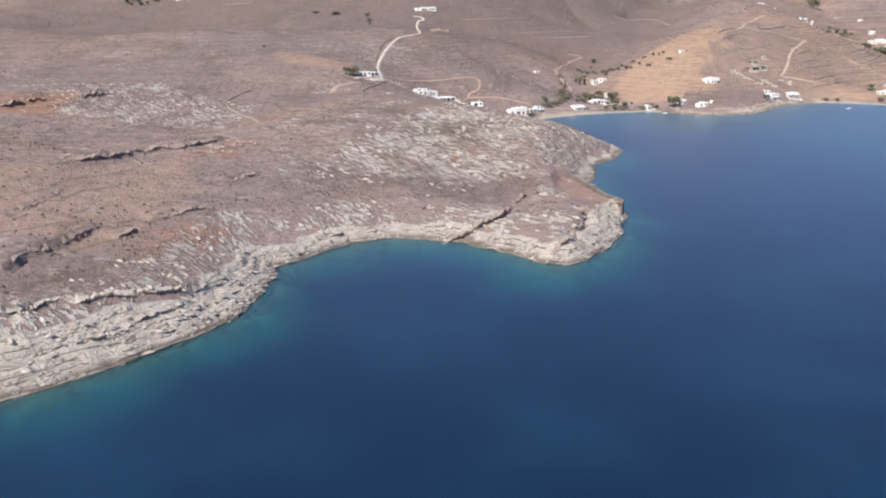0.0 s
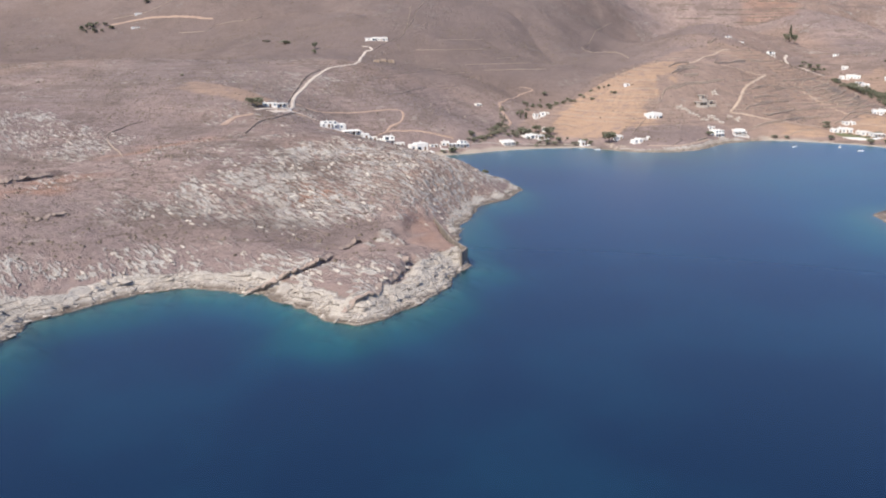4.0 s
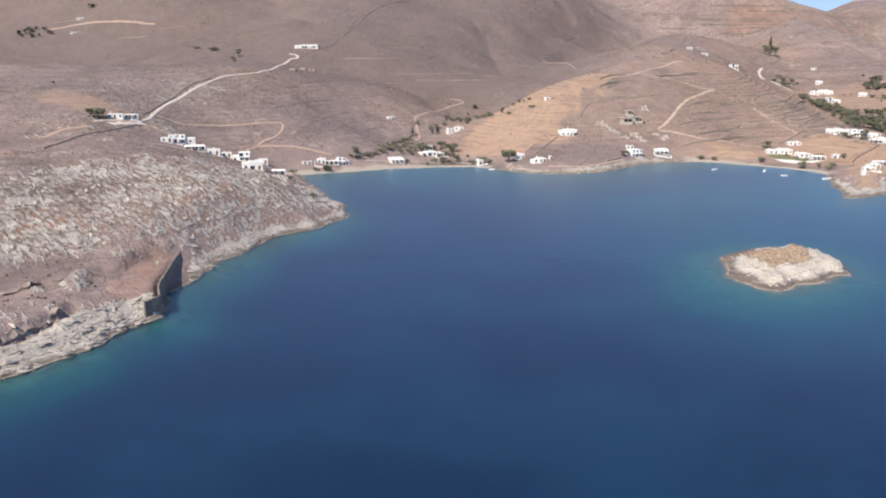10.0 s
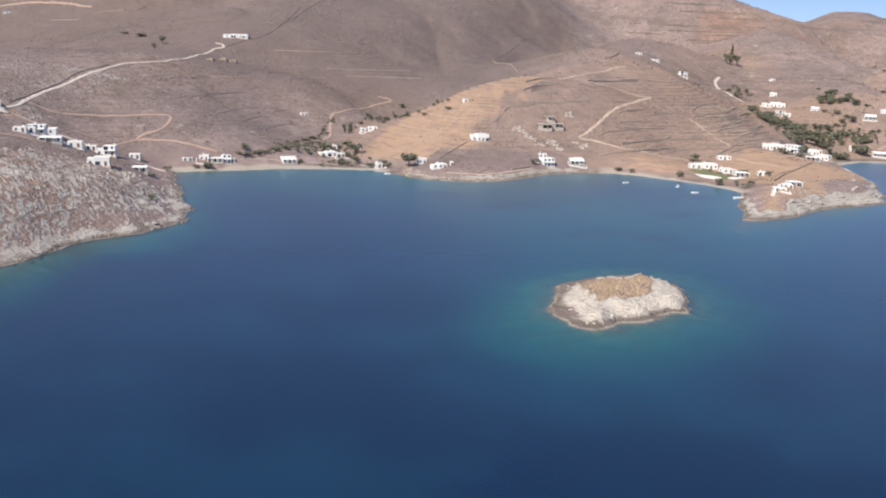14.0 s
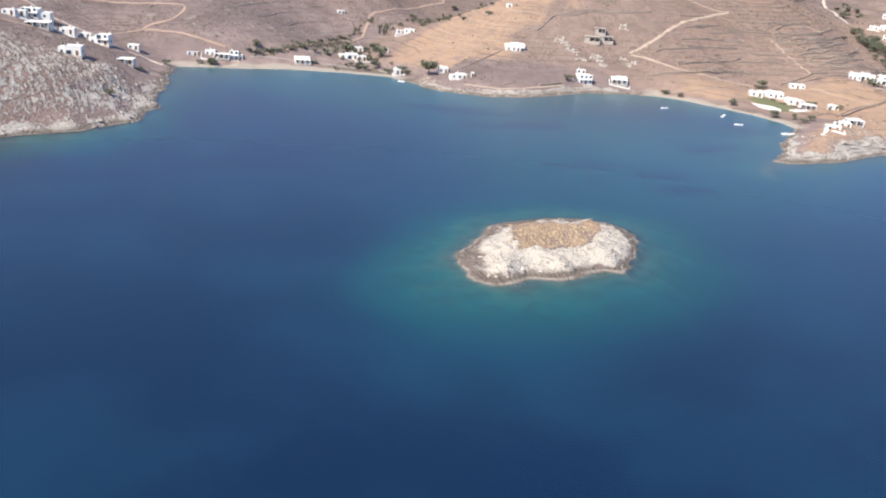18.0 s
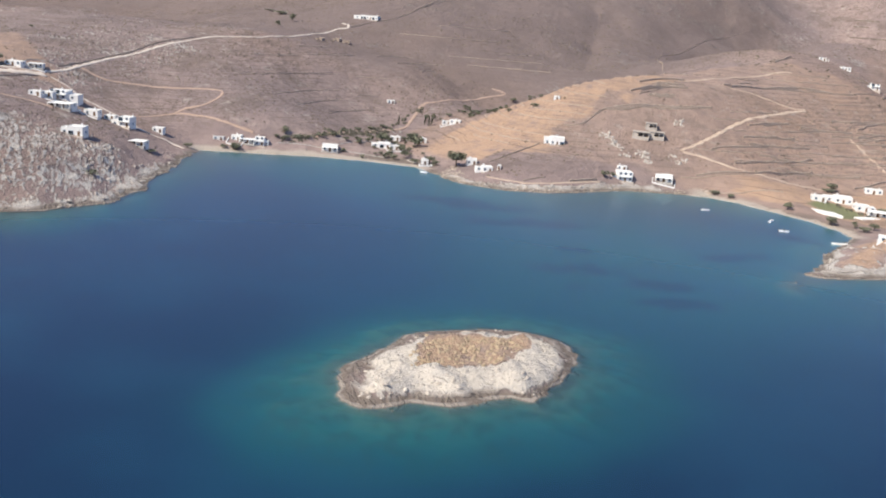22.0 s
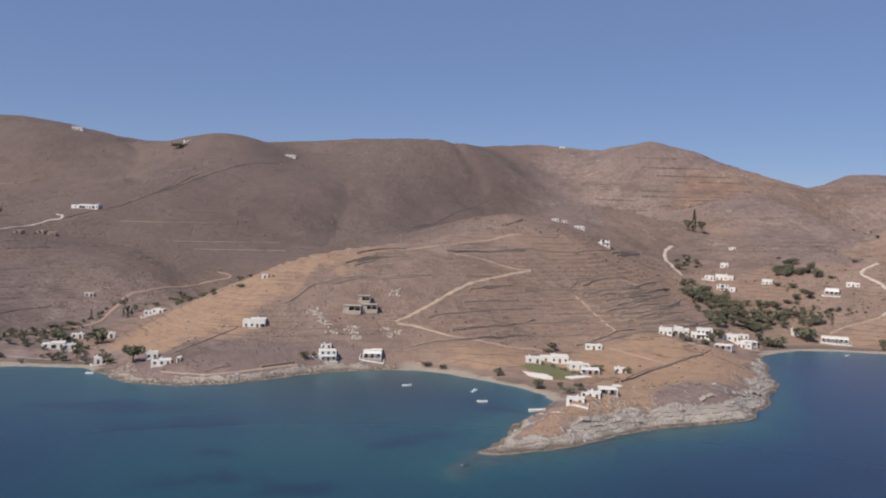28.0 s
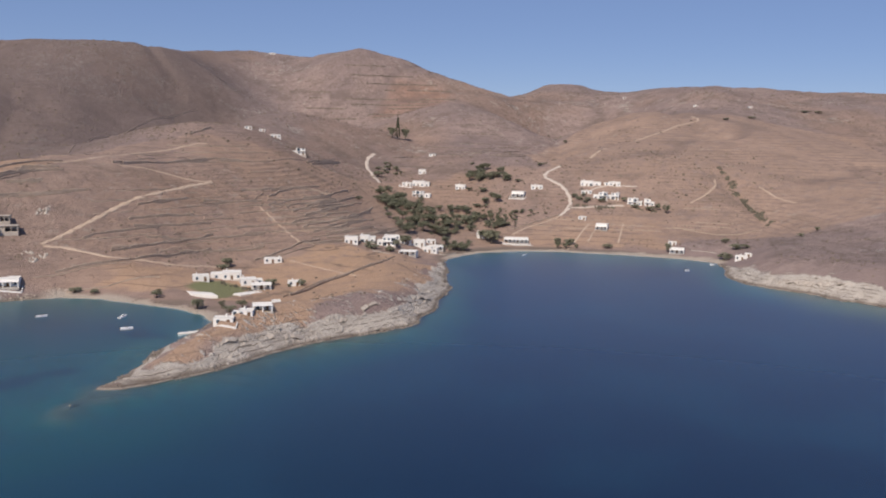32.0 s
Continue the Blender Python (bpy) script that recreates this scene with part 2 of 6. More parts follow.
def speckled(name, a, b, size=0.6, rough=0.9, bump=0.2, spread=0.0, metal=0.0):
    """A plain surface of two near tones with fine grain, and a little difference from piece to piece."""
    n = Nodes(name, rough, metal)
    n.bsdf.inputs["Specular IOR Level"].default_value = 0.25
    tone = n.math("ADD", n.math("MULTIPLY", n.noise(size, 5, 0.65), 0.6), n.math("MULTIPLY", n.noise(size * 9, 3), 0.4))
    col = n.mix(n.step(tone, 0.32, 0.68), a, b)
    if spread:
        v = n.math("ADD", n.math("MULTIPLY", n.island() if spread > 0 else n.random(), 2 * abs(spread)), 1 - abs(spread))
        col = n.mix(1.0, col, v, "MULTIPLY")
    if bump:
        n.bump(tone, bump, size * 0.4)
    return n.done(col)


def whitewash():
    n = Nodes("whitewash", 0.85)
    streak = n.noise(1.2, 5, 0.7, (1, 1, 0.25))
    dirt = n.noise(4.0, 4)
    col = n.mix(n.step(streak, 0.55, 0.8), (0.74, 0.73, 0.70), (0.60, 0.57, 0.52))
    col = n.mix(n.step(dirt, 0.6, 0.75, 0, 0.4), col, (0.55, 0.5, 0.44))
    n.bump(n.noise(0.4, 4), 0.15, 0.05)
    return n.done(col)


def drystone(name, a, b):
    n = Nodes(name, 0.95)
    c = n.cells(0.45, (1, 1, 1.6))
    col = n.mix(c.outputs["Color"], a, b)
    col = n.mix(n.step(c.outputs["Distance"], 0.7, 0.95, 0, 0.7), col, (0.15, 0.115, 0.09))
    col = n.mix(n.step(n.noise(3, 4), 0.45, 0.7, 0, 0.6), col, (0.38, 0.31, 0.25))
    n.bump(c.outputs["Distance"], 0.35, 0.1)
    return n.done(col)


WHITE = whitewash()
ROOF = speckled("roof_screed", (0.62, 0.6, 0.56), (0.74, 0.73, 0.7), 0.8)
CONCRETE = speckled("raw_concrete", (0.33, 0.30, 0.27), (0.46, 0.43, 0.39), 0.7)
BLOCKWORK = speckled("grey_blockwork", (0.34, 0.295, 0.255), (0.47, 0.42, 0.37), 0.5)
PALE = speckled("pale_concrete_way", (0.43, 0.365, 0.31), (0.56, 0.49, 0.425), 1.1)
REDDIRT = speckled("red_dirt_way", (0.30, 0.21, 0.163), (0.385, 0.28, 0.222), 1.2)
BUFF = speckled("buff_dirt_way", (0.37, 0.28, 0.212), (0.48, 0.375, 0.295), 1.2)
DRYSTONE = drystone("dry_stone", (0.26, 0.20, 0.158), (0.40, 0.32, 0.255))
DARKSTONE = drystone("dark_lichened_stone", (0.10, 0.08, 0.068), (0.19, 0.155, 0.13))
MASONRY = drystone("sea_wall_masonry", (0.12, 0.10, 0.085), (0.20, 0.175, 0.15))
LIMESTONE = speckled("limestone_block", (0.31, 0.275, 0.24), (0.45, 0.41, 0.365), 0.5, 0.95, 0.4, 0.18)
ROCKBLOCK = speckled("sea_washed_block", (0.27, 0.235, 0.20), (0.47, 0.42, 0.37), 0.7, 0.95, 0.4, 0.22)
BLEACHED = speckled("bleached_rock", (0.33, 0.285, 0.245), (0.50, 0.445, 0.38), 0.5, 0.95, 0.4, 0.15)
ROCKFACE = speckled("dark_rock_face", (0.15, 0.122, 0.10), (0.27, 0.23, 0.195), 0.9, 0.95, 0.6)
DRYSOIL = speckled("dry_stony_soil", (0.235, 0.178, 0.15), (0.345, 0.275, 0.235), 1.4, 0.95, 0.4)
BUFFROCK = speckled("buff_shore_rock", (0.23, 0.185, 0.15), (0.40, 0.34, 0.285), 0.6, 0.9, 0.4, 0.3)
DARKROCK = speckled("tide_rock", (0.14, 0.115, 0.09), (0.26, 0.215, 0.175), 0.6, 0.8, 0.4, 0.25)
SCRUB = speckled("dry_scrub", (0.10, 0.08, 0.062), (0.175, 0.14, 0.11), 0.3, 0.95, 0.0, 0.35)
DRYTUFT = speckled("dry_tuft", (0.285, 0.215, 0.14), (0.37, 0.29, 0.195), 0.3, 0.95, 0.0, 0.14)
THICKET = speckled("thicket_leaf", (0.07, 0.064, 0.048), (0.13, 0.115, 0.086), 0.4, 0.8, 0.0, 0.4)
LEAF = speckled("olive_leaf", (0.12, 0.125, 0.085), (0.22, 0.22, 0.155), 0.4, 0.7, 0.0, 0.4)
LEAFDARK = speckled("tamarisk_leaf", (0.095, 0.10, 0.068), (0.175, 0.178, 0.122), 0.4, 0.7, 0.0, 0.4)
CYPRESS = speckled("cypress_leaf", (0.015, 0.028, 0.014), (0.04, 0.055, 0.026), 0.4, 0.7, 0.0, 0.35)
BARK = speckled("bark", (0.09, 0.07, 0.055), (0.16, 0.125, 0.1), 0.15)
FRAME = speckled("painted_wood", (0.12, 0.2, 0.3), (0.17, 0.27, 0.38), 0.3, 0.5, 0.0)
BROWNWOOD = speckled("brown_wood", (0.13, 0.075, 0.045), (0.2, 0.12, 0.07), 0.3, 0.6, 0.0)
HULL = speckled("white_hull", (0.76, 0.77, 0.78), (0.84, 0.84, 0.84), 0.5, 0.3, 0.0)
HULLBLUE = speckled("blue_trim", (0.03, 0.09, 0.25), (0.05, 0.12, 0.3), 0.5, 0.35, 0.0)
MOTOR = speckled("black_motor", (0.015, 0.015, 0.017), (0.03, 0.03, 0.033), 0.3, 0.4, 0.0)


def pane_material():
    n = Nodes("window_glass", 0.08)
    n.bsdf.inputs["IOR"].default_value = 1.5
    return n.done(n.mix(n.noise(0.8), (0.015, 0.02, 0.025), (0.045, 0.055, 0.065)))


GLASS = pane_material()

# ---- the lie of the land ----
def mesh_object(name, verts, faces, mats, smooth=False, parent=None):
    me = bpy.data.meshes.new(name)
    me.from_pydata([tuple(v) for v in verts], [], faces)
    for m in (mats if isinstance(mats, (list, tuple)) else [mats]):
        me.materials.append(m)
    if smooth:
        me.shade_smooth()
    ob = new(name, me)
    ob.parent = parent
    return ob


def grain(x, y, seed):
    """Smooth value noise, -1 to 1, on a lattice of one metre."""
    xi, yi = np.floor(x).astype(np.int64), np.floor(y).astype(np.int64)
    fx, fy = x - xi, y - yi
    fx, fy = fx * fx * (3 - 2 * fx), fy * fy * (3 - 2 * fy)

    def at(a, b):
        n = (a * 374761393 + b * 668265263 + seed * 974711) & 0x7FFFFFFF
        n = ((n ^ (n >> 13)) * 1274126177) & 0x7FFFFFFF
        return ((n ^ (n >> 16)) & 0xFFFF) / 32767.5 - 1.0
    low = at(xi, yi) * (1 - fx) + at(xi + 1, yi) * fx
    high = at(xi, yi + 1) * (1 - fx) + at(xi + 1, yi + 1) * fx
    return low * (1 - fy) + high * fy


def fbm(x, y, size, octaves, seed, keep=0.5):
    total, gain, x, y = 0.0, 1.0, x / size, y / size
    for k in range(octaves):
        total = total + gain * grain(x + 17.3 * k, y - 9.1 * k, seed + k)
        x, y, gain = 1.6 * x + 1.2 * y, 1.6 * y - 1.2 * x, gain * keep
    return total


def ease(a, b, v):
    s = np.clip((v - a) / (b - a), 0, 1)
    return s * s * (3 - 2 * s)


# The shore as seen on a chart: x, y and the height of the rock edge above the sea.
SHORE_WEST = [
    (-1500, -1150, 12), (-700, -600, 12), (-420, -250, 12), (-230, 20, 13), (-140, 130, 13), (-102, 180, 11), (-93, 188, 10), (-83, 199, 9),
    (-73, 213, 9), (-67, 222, 8), (-61, 236, 7), (-57, 253, 6), (-58, 283, 5), (-47, 298, 4), (-36, 312, 4), (-21, 320, 4),
    (-6, 318, 4), (9, 311, 4), (23, 298, 5), (31, 285, 5), (42, 281.5, 6), (49, 287, 6), (54, 296, 6), (60, 302, 6), (64.5, 312, 6), (68, 327, 6), (73, 344, 5), (75.5, 352, 4),
]
SHORE_CAPE = [
    (75, 358, 1.5), (71.5, 377, 1.2), (72.5, 392, 1.4), (74, 414, 2.5), (78, 447, 3), (85, 471, 3), (98, 488, 3), (107, 515, 3), (104, 535, 3), (96, 554, 3), (79, 590, 2),
    (58, 634, 1.5), (52, 652, 0.5),
]
SHORE_BAY = [
    (74, 664, 0.4), (101, 684, 0.4), (133, 697, 0.4), (165, 703, 0.5), (188, 688, 1.5), (205, 675, 2.3), (230, 677, 2.5), (252, 689, 2.3),
    (267, 708, 2.3), (287, 733, 2), (312, 746, 1.4), (327, 751, 0.4), (345, 747, 0.4), (366, 735, 0.4), (385, 723, 0.4), (397, 708, 0.4),
]
SHORE_POINT = [
    (402, 694, 0.8), (399, 679, 1.5), (387, 646, 2.5), (385, 628, 3), (380, 605, 1.6), (379, 600, 1), (384, 599, 1), (391, 603, 2.5), (408, 615.5, 4),
    (419, 627, 5), (431, 643, 6), (442, 654, 6), (465, 668, 6), (485, 682, 7), (501, 720, 7), (512, 760, 6), (521, 815, 4), (527, 864, 1),
]
SHORE_EAST = [
    (540, 888, 0.4), (560, 904, 0.4), (589, 911, 0.4), (616, 908, 0.4), (651, 894, 0.4), (684, 876, 0.4), (703, 855, 0.5), (699, 830, 2),
    (686, 805, 4), (686, 775, 5), (698, 754, 6), (722, 710, 6), (780, 640, 8), (900, 500, 10), (1200, 250, 10), (2000, -100, 10), (3900, -900, 10),
]
SHORE = SHORE_WEST + SHORE_CAPE + SHORE_BAY + SHORE_POINT + SHORE_EAST + [(4600, -900, 10), (4600, 5200, 10), (-4600, 5200, 10), (-4600, -1150, 10)]
ISLET = [
    (265, 410, 3), (271, 404, 3), (280, 398, 4), (284, 400, 4), (290, 407.5, 4), (298, 409.5, 4), (304, 417, 4), (308, 422, 4), (313.5, 422, 4), (317, 429, 3),
    (317.5, 438, 3), (318, 449, 3), (315.5, 460, 3), (309.5, 468.5, 3), (299, 469, 3), (286, 463, 3), (276, 453, 3), (270.5, 442, 3), (266.5, 427, 3), (264, 418, 3),
]
# The foot of the islet's pale upper rock, and the dry grass on its back.
ISLET_TOP = [
    (274, 412), (269.5, 419), (271, 431), (276, 443), (286.5, 455.5), (300, 461.5), (309, 460.5), (315.5, 447), (316, 434), (313, 425), (306.5, 423),
    (302, 418), (297, 413), (290, 411), (284.5, 404), (279, 405),
]
ISLET_GRASS = [(281, 423), (289, 424.5), (296.5, 431), (304, 435.5), (307.5, 446), (303.5, 455.5), (289, 451), (278.5, 438)]


def to_shore(x, y, ring):
    """Metres inland (minus: out at sea), and the edge's height at the nearest piece of shore."""
    best, edge, inside = np.full(x.shape, 1e12), np.zeros(x.shape), np.zeros(x.shape, bool)
    for (ax, ay, ah), (bx, by, bh) in zip(ring, ring[1:] + ring[:1]):
        dx, dy = bx - ax, by - ay
        s = np.clip(((x - ax) * dx + (y - ay) * dy) / (dx * dx + dy * dy), 0, 1)
        far = (x - ax - s * dx) ** 2 + (y - ay - s * dy) ** 2
        near = far < best
        best, edge = np.where(near, far, best), np.where(near, ah + s * (bh - ah), edge)
        if by != ay:
            inside ^= ((ay > y) != (by > y)) & (x < ax + (y - ay) * dx / dy)
    return np.where(inside, 1, -1) * np.sqrt(best), edge


# Swells of the ground: x, y and height; each list has one width.
FAR_UPLAND_SOUTH = [(-1800, 780, 45.3), (2520, 1320, 57.7), (-1800, 1320, 42.9), (360, 1860, 196.0)]
FAR_UPLAND_MIDDLE = [(-1800, 1860, 39.3), (-1260, 2400, 51.3), (2520, 2400, 70.0), (-1800, 2400, 41.1)]
FAR_UPLAND_NORTH = [(1980, 2940, 60.7), (-720, 2940, 37.5), (1440, 2940, 85.7), (-180, 2940, 66.4)]
FAR_UPLAND_EDGE = [(2520, 2940, 37.4), (-1800, 2940, 33.5)]
RIDGES_SOUTH = [(-660, 0, 41.0), (-660, 540, 16.5), (1500, 540, 18.3), (690, 810, -43.3), (1230, 810, 29.7), (-930, 810, 39.6), (-1200, 810, 37.8)]
RIDGES_MIDDLE = [(1500, 1080, 49.6), (-660, 1350, 0.9), (-1200, 1350, 17.2), (1770, 1350, 64.9), (1500, 1890, 55.0), (-930, 1890, 75.3), (1770, 2160, -33.4)]
RIDGES_NORTH = [(-120, 2160, -71.5), (-120, 2430, -21.6), (960, 2430, -17.2), (690, 2430, -40.1), (1500, 2430, -19.4), (1770, 2430, 26.3), (1230, 2700, 20.5)]
RIDGES_EDGE = [(-120, 2700, 35.9), (420, 2700, 6.4), (1770, 2700, 28.4), (150, 2700, 38.7), (960, 2700, 25.8)]
SPURS_SOUTH = [(-95, 150, -11.1), (850, 690, 20.4), (-500, 825, 16.0), (1255, 960, -7.1), (-500, 1095, 23.0), (-365, 1095, -25.6), (-230, 1230, 11.5)]
SPURS_MIDDLE = [(1120, 1230, -28.7), (850, 1230, 12.5), (1255, 1230, -11.5), (40, 1365, 0.5), (1120, 1365, 10.9), (580, 1365, -31.5), (-365, 1365, 63.6)]
SPURS_NORTH = [(1255, 1500, 19.5), (-500, 1500, 72.4), (1120, 1770, 8.5), (-500, 1770, 31.0), (1255, 1770, 25.1), (-95, 1905, 13.9), (-365, 1905, 13.3)]
SPURS_EDGE = [(-500, 1905, 2.9), (715, 1905, -71.1), (985, 1905, 39.5), (1120, 1905, -13.7)]
KNOLLS_SOUTH = [(20, 335, -7.5), (-182, 335, 12.4), (-48, 470, 19.9), (-115, 470, -10.1), (-250, 538, 9.7), (222, 605, -14.0), (88, 672, -17.5), (-115, 672, 13.7), (492, 672, 9.1), (155, 808, -26.9), (-115, 808, 12.9), (20, 808, 2.1), (-250, 808, 18.8), (560, 808, 0.8), (290, 875, 26.2), (560, 875, -16.2), (965, 875, 8.8), (762, 942, -10.1), (695, 942, -6.2), (155, 1010, -17.4), (358, 1010, -2.2), (-182, 1010, 12.2), (20, 1010, 16.3), (560, 1010, -13.4), (762, 1078, 5.9), (358, 1078, 26.9), (492, 1078, -20.2)]
KNOLLS_MIDDLE = [(560, 1145, 11.7), (88, 1145, 0.6), (222, 1145, -17.3), (-48, 1145, 18.8), (492, 1212, -41.5), (-115, 1212, -6.1), (965, 1212, 9.8), (155, 1212, 8.1), (290, 1212, -31.1), (20, 1280, 19.9), (-182, 1280, -2.5), (425, 1280, 40.7), (290, 1280, -16.8), (695, 1280, -20.5), (-250, 1280, 37.4), (155, 1348, 26.6), (290, 1348, -26.1), (-115, 1348, -13.2), (88, 1348, -32.6), (830, 1348, 16.6), (-48, 1348, 51.5), (425, 1415, -35.5), (-182, 1415, 1.4), (358, 1415, -37.8), (628, 1415, 28.0), (492, 1415, -25.1), (222, 1482, 14.4)]
KNOLLS_NORTH = [(762, 1482, -65.9), (628, 1482, -9.1), (88, 1482, 23.2), (-250, 1482, 3.8), (830, 1482, -25.3), (965, 1482, 21.1), (-115, 1482, 26.5), (358, 1550, -35.0), (898, 1550, -1.2), (-115, 1550, 1.9), (560, 1550, -21.9), (695, 1550, 22.0), (290, 1550, 17.1), (88, 1618, 13.7), (-250, 1618, 20.1), (830, 1618, 0.7), (-48, 1618, 23.9), (965, 1618, 15.4), (-182, 1618, -0.9), (358, 1618, -43.1), (762, 1685, -10.5), (560, 1685, 17.6), (290, 1685, 13.3), (425, 1685, -17.7), (155, 1685, -4.9), (-115, 1685, -9.2), (898, 1685, -22.2)]
KNOLLS_EDGE = [(342, 1530, 15.0), (340, 1640, 13.0), (492, 1685, 26.2), (965, 1752, 4.6), (830, 1752, 31.8), (695, 1752, 2.1), (358, 1752, 4.7), (-250, 1752, 8.0), (20, 1752, -2.9), (88, 1820, -31.4), (965, 1820, -19.6), (492, 1820, -10.5), (222, 1820, -1.9), (-250, 1820, -5.9), (762, 1820, -13.3), (695, 1888, 16.0), (290, 1888, 2.2), (898, 1888, 35.4), (628, 1888, 17.2), (762, 1888, 4.0), (88, 1888, -24.9), (425, 1888, 13.1), (560, 1888, 23.7), (965, 1888, -15.8), (20, 1888, 27.4), (222, 1888, 37.4), (155, 1888, -30.3), (-182, 1888, 8.5)]
HUMMOCKS_SOUTH = [(52, 300, 4.7), (-28, 543, 1.9), (134, 543, -9.3), (-110, 584, -5.4), (-69, 624, 8.2), (12, 664, -11.5)]
HUMMOCKS_MIDDLE = [(93, 705, -2.0), (52, 705, 16.7), (417, 746, -11.0), (296, 786, -15.4), (-28, 786, 9.4), (376, 826, -16.4)]
HUMMOCKS_NORTH = [(93, 826, -3.6), (214, 826, 20.1), (-28, 867, 8.4), (417, 867, -7.5), (174, 908, -20.2), (93, 908, 7.0)]
HUMMOCKS_EDGE = [(508, 1645, 4.5), (52, 948, -13.2), (255, 988, -8.3), (458, 988, 4.0)]
HILLS = [(hx, hy, up, wide) for swells, wide in (
    (FAR_UPLAND_SOUTH, 600), (FAR_UPLAND_MIDDLE, 600), (FAR_UPLAND_NORTH, 600), (FAR_UPLAND_EDGE, 600),
    (RIDGES_SOUTH, 300), (RIDGES_MIDDLE, 300), (RIDGES_NORTH, 300), (RIDGES_EDGE, 300),
    (SPURS_SOUTH, 150), (SPURS_MIDDLE, 150), (SPURS_NORTH, 150), (SPURS_EDGE, 150),
    (KNOLLS_SOUTH, 75), (KNOLLS_MIDDLE, 75), (KNOLLS_NORTH, 75), (KNOLLS_EDGE, 75),
    (HUMMOCKS_SOUTH, 45), (HUMMOCKS_MIDDLE, 45), (HUMMOCKS_NORTH, 45), (HUMMOCKS_EDGE, 45)) for hx, hy, up in swells]


def hill_height(x, y):
    total = np.zeros(x.shape)
    for hx, hy, up, wide in HILLS:
        total += up * np.exp(-((x - hx) ** 2 + (y - hy) ** 2) / (2.0 * wide * wide))
    return total


def base_height(x, y, d, edge):
    """Height of the smooth ground above the sea, from the distance to the shore."""
    e = np.maximum(d, 0)
    edge = edge + (2 - edge) * ease(8, 55, d)
    rise = edge * (1 - np.exp(-e / (0.9 * edge + 1.5)))
    return rise + ease(0, 30, d) * hill_height(x, y) + 0.045 * np.minimum(e, 40)


# ---- the plan: places and sizes of things ----
# Houses: x, y of the middle, width, depth, height, turn in degrees, style.
HOUSES_HILL_A = [
    (232.3, 762.2, 12.4, 8.7, 6.0, 17, 'villa'), (278.7, 743.3, 12.4, 8.7, 7.1, 23, 'villa'), (277.6, 751.0, 5.7, 4, 3.0, 14, 'plain'), (301.9, 757.9, 9.9, 6.9, 5.1, 9, 'arcade'),
    (208.2, 700.3, 9.6, 6.7, 3.8, 26, 'villa'), (195.7, 715.2, 6.0, 4.2, 4.7, 24, 'plain'), (167.2, 712.7, 4.1, 4, 4.4, 29, 'plain'), (216.6, 702.8, 1.9, 4, 2.6, 13, 'shed'),
    (388.2, 770.9, 8.0, 5.6, 3.9, 10, 'plain'), (399.1, 785.6, 15.5, 9, 4.6, 5, 'villa'), (412.9, 773.4, 11.0, 7.7, 4.1, 11, 'villa'),
]
HOUSES_HILL_B = [
    (418.6, 762.0, 9.5, 6.7, 2.9, 2, 'arcade'), (411.4, 651.9, 7.2, 5.0, 3.5, -2, 'plain'), (417.6, 661.1, 8.0, 5.6, 2.9, -5, 'villa'), (424.3, 668.3, 7.3, 5.1, 3.2, 7, 'arcade'),
    (429.1, 683.2, 3.6, 4, 2.6, 7, 'shed'), (421.4, 823.7, 9.9, 6.9, 3.0, 2, 'plain'), (434.5, 765.4, 6.4, 4.5, 2.6, 1, 'plain'), (388.6, 1093.8, 6.0, 4.2, 2.6, 7, 'shed'),
    (395.4, 1180.2, 5.6, 4, 2.8, -3, 'shed'), (410.3, 1119.8, 8.8, 6.2, 4.2, 9, 'plain'), (431.6, 1073.6, 10.7, 7.5, 6.3, 4, 'villa'),
]
HOUSES_VILLAGE_A = [
    (467.6, 870.5, 8.3, 5.8, 5.7, -5, 'plain'), (478.3, 878.4, 9.8, 6.9, 5.8, -7, 'villa'), (490.2, 876.8, 11.6, 8.1, 7.3, -9, 'villa'), (495.6, 898.0, 9.8, 6.9, 3.8, 1, 'plain'),
    (514.1, 900.5, 7.6, 5.4, 5.4, -5, 'plain'), (520.7, 891.5, 9.0, 6.3, 4.9, -15, 'villa'), (523.7, 913.0, 6.3, 4.4, 3.5, -1, 'plain'), (503.2, 864.3, 10.7, 7.5, 2.6, -17, 'arcade'),
    (525.1, 1086.3, 8.0, 5.6, 4.0, -15, 'plain'), (538.0, 1088.3, 15.1, 9, 6.0, -12, 'villa'), (534.7, 1055.9, 14.9, 9, 6.3, -14, 'villa'), (543.7, 1127.4, 6.9, 4.8, 5.3, -6, 'plain'),
]
HOUSES_VILLAGE_B = [
    (563.5, 1204.8, 6.4, 4.5, 2.9, -13, 'shed'), (569.9, 1067.5, 8.4, 5.9, 5.4, -17, 'plain'), (613.9, 1036.0, 10.5, 7.4, 5.8, -24, 'arcade'), (631.9, 1045.9, 9.8, 6.8, 4.4, -12, 'plain'),
    (563.9, 942.4, 5.0, 4, 6.2, -2, 'plain'), (589.9, 939.7, 17.5, 9, 4.2, -12, 'arcade'), (650.8, 975.4, 5.8, 4.1, 3.1, -26, 'shed'), (659.3, 952.9, 8.7, 6.1, 5.7, -28, 'arcade'),
    (514.6, 900.5, 7.0, 4.9, 3.9, -16, 'plain'), (525.5, 903.7, 10.5, 7.4, 3.5, -8, 'arcade'), (504.3, 893.0, 6.9, 4.8, 3.4, -14, 'plain'),
]
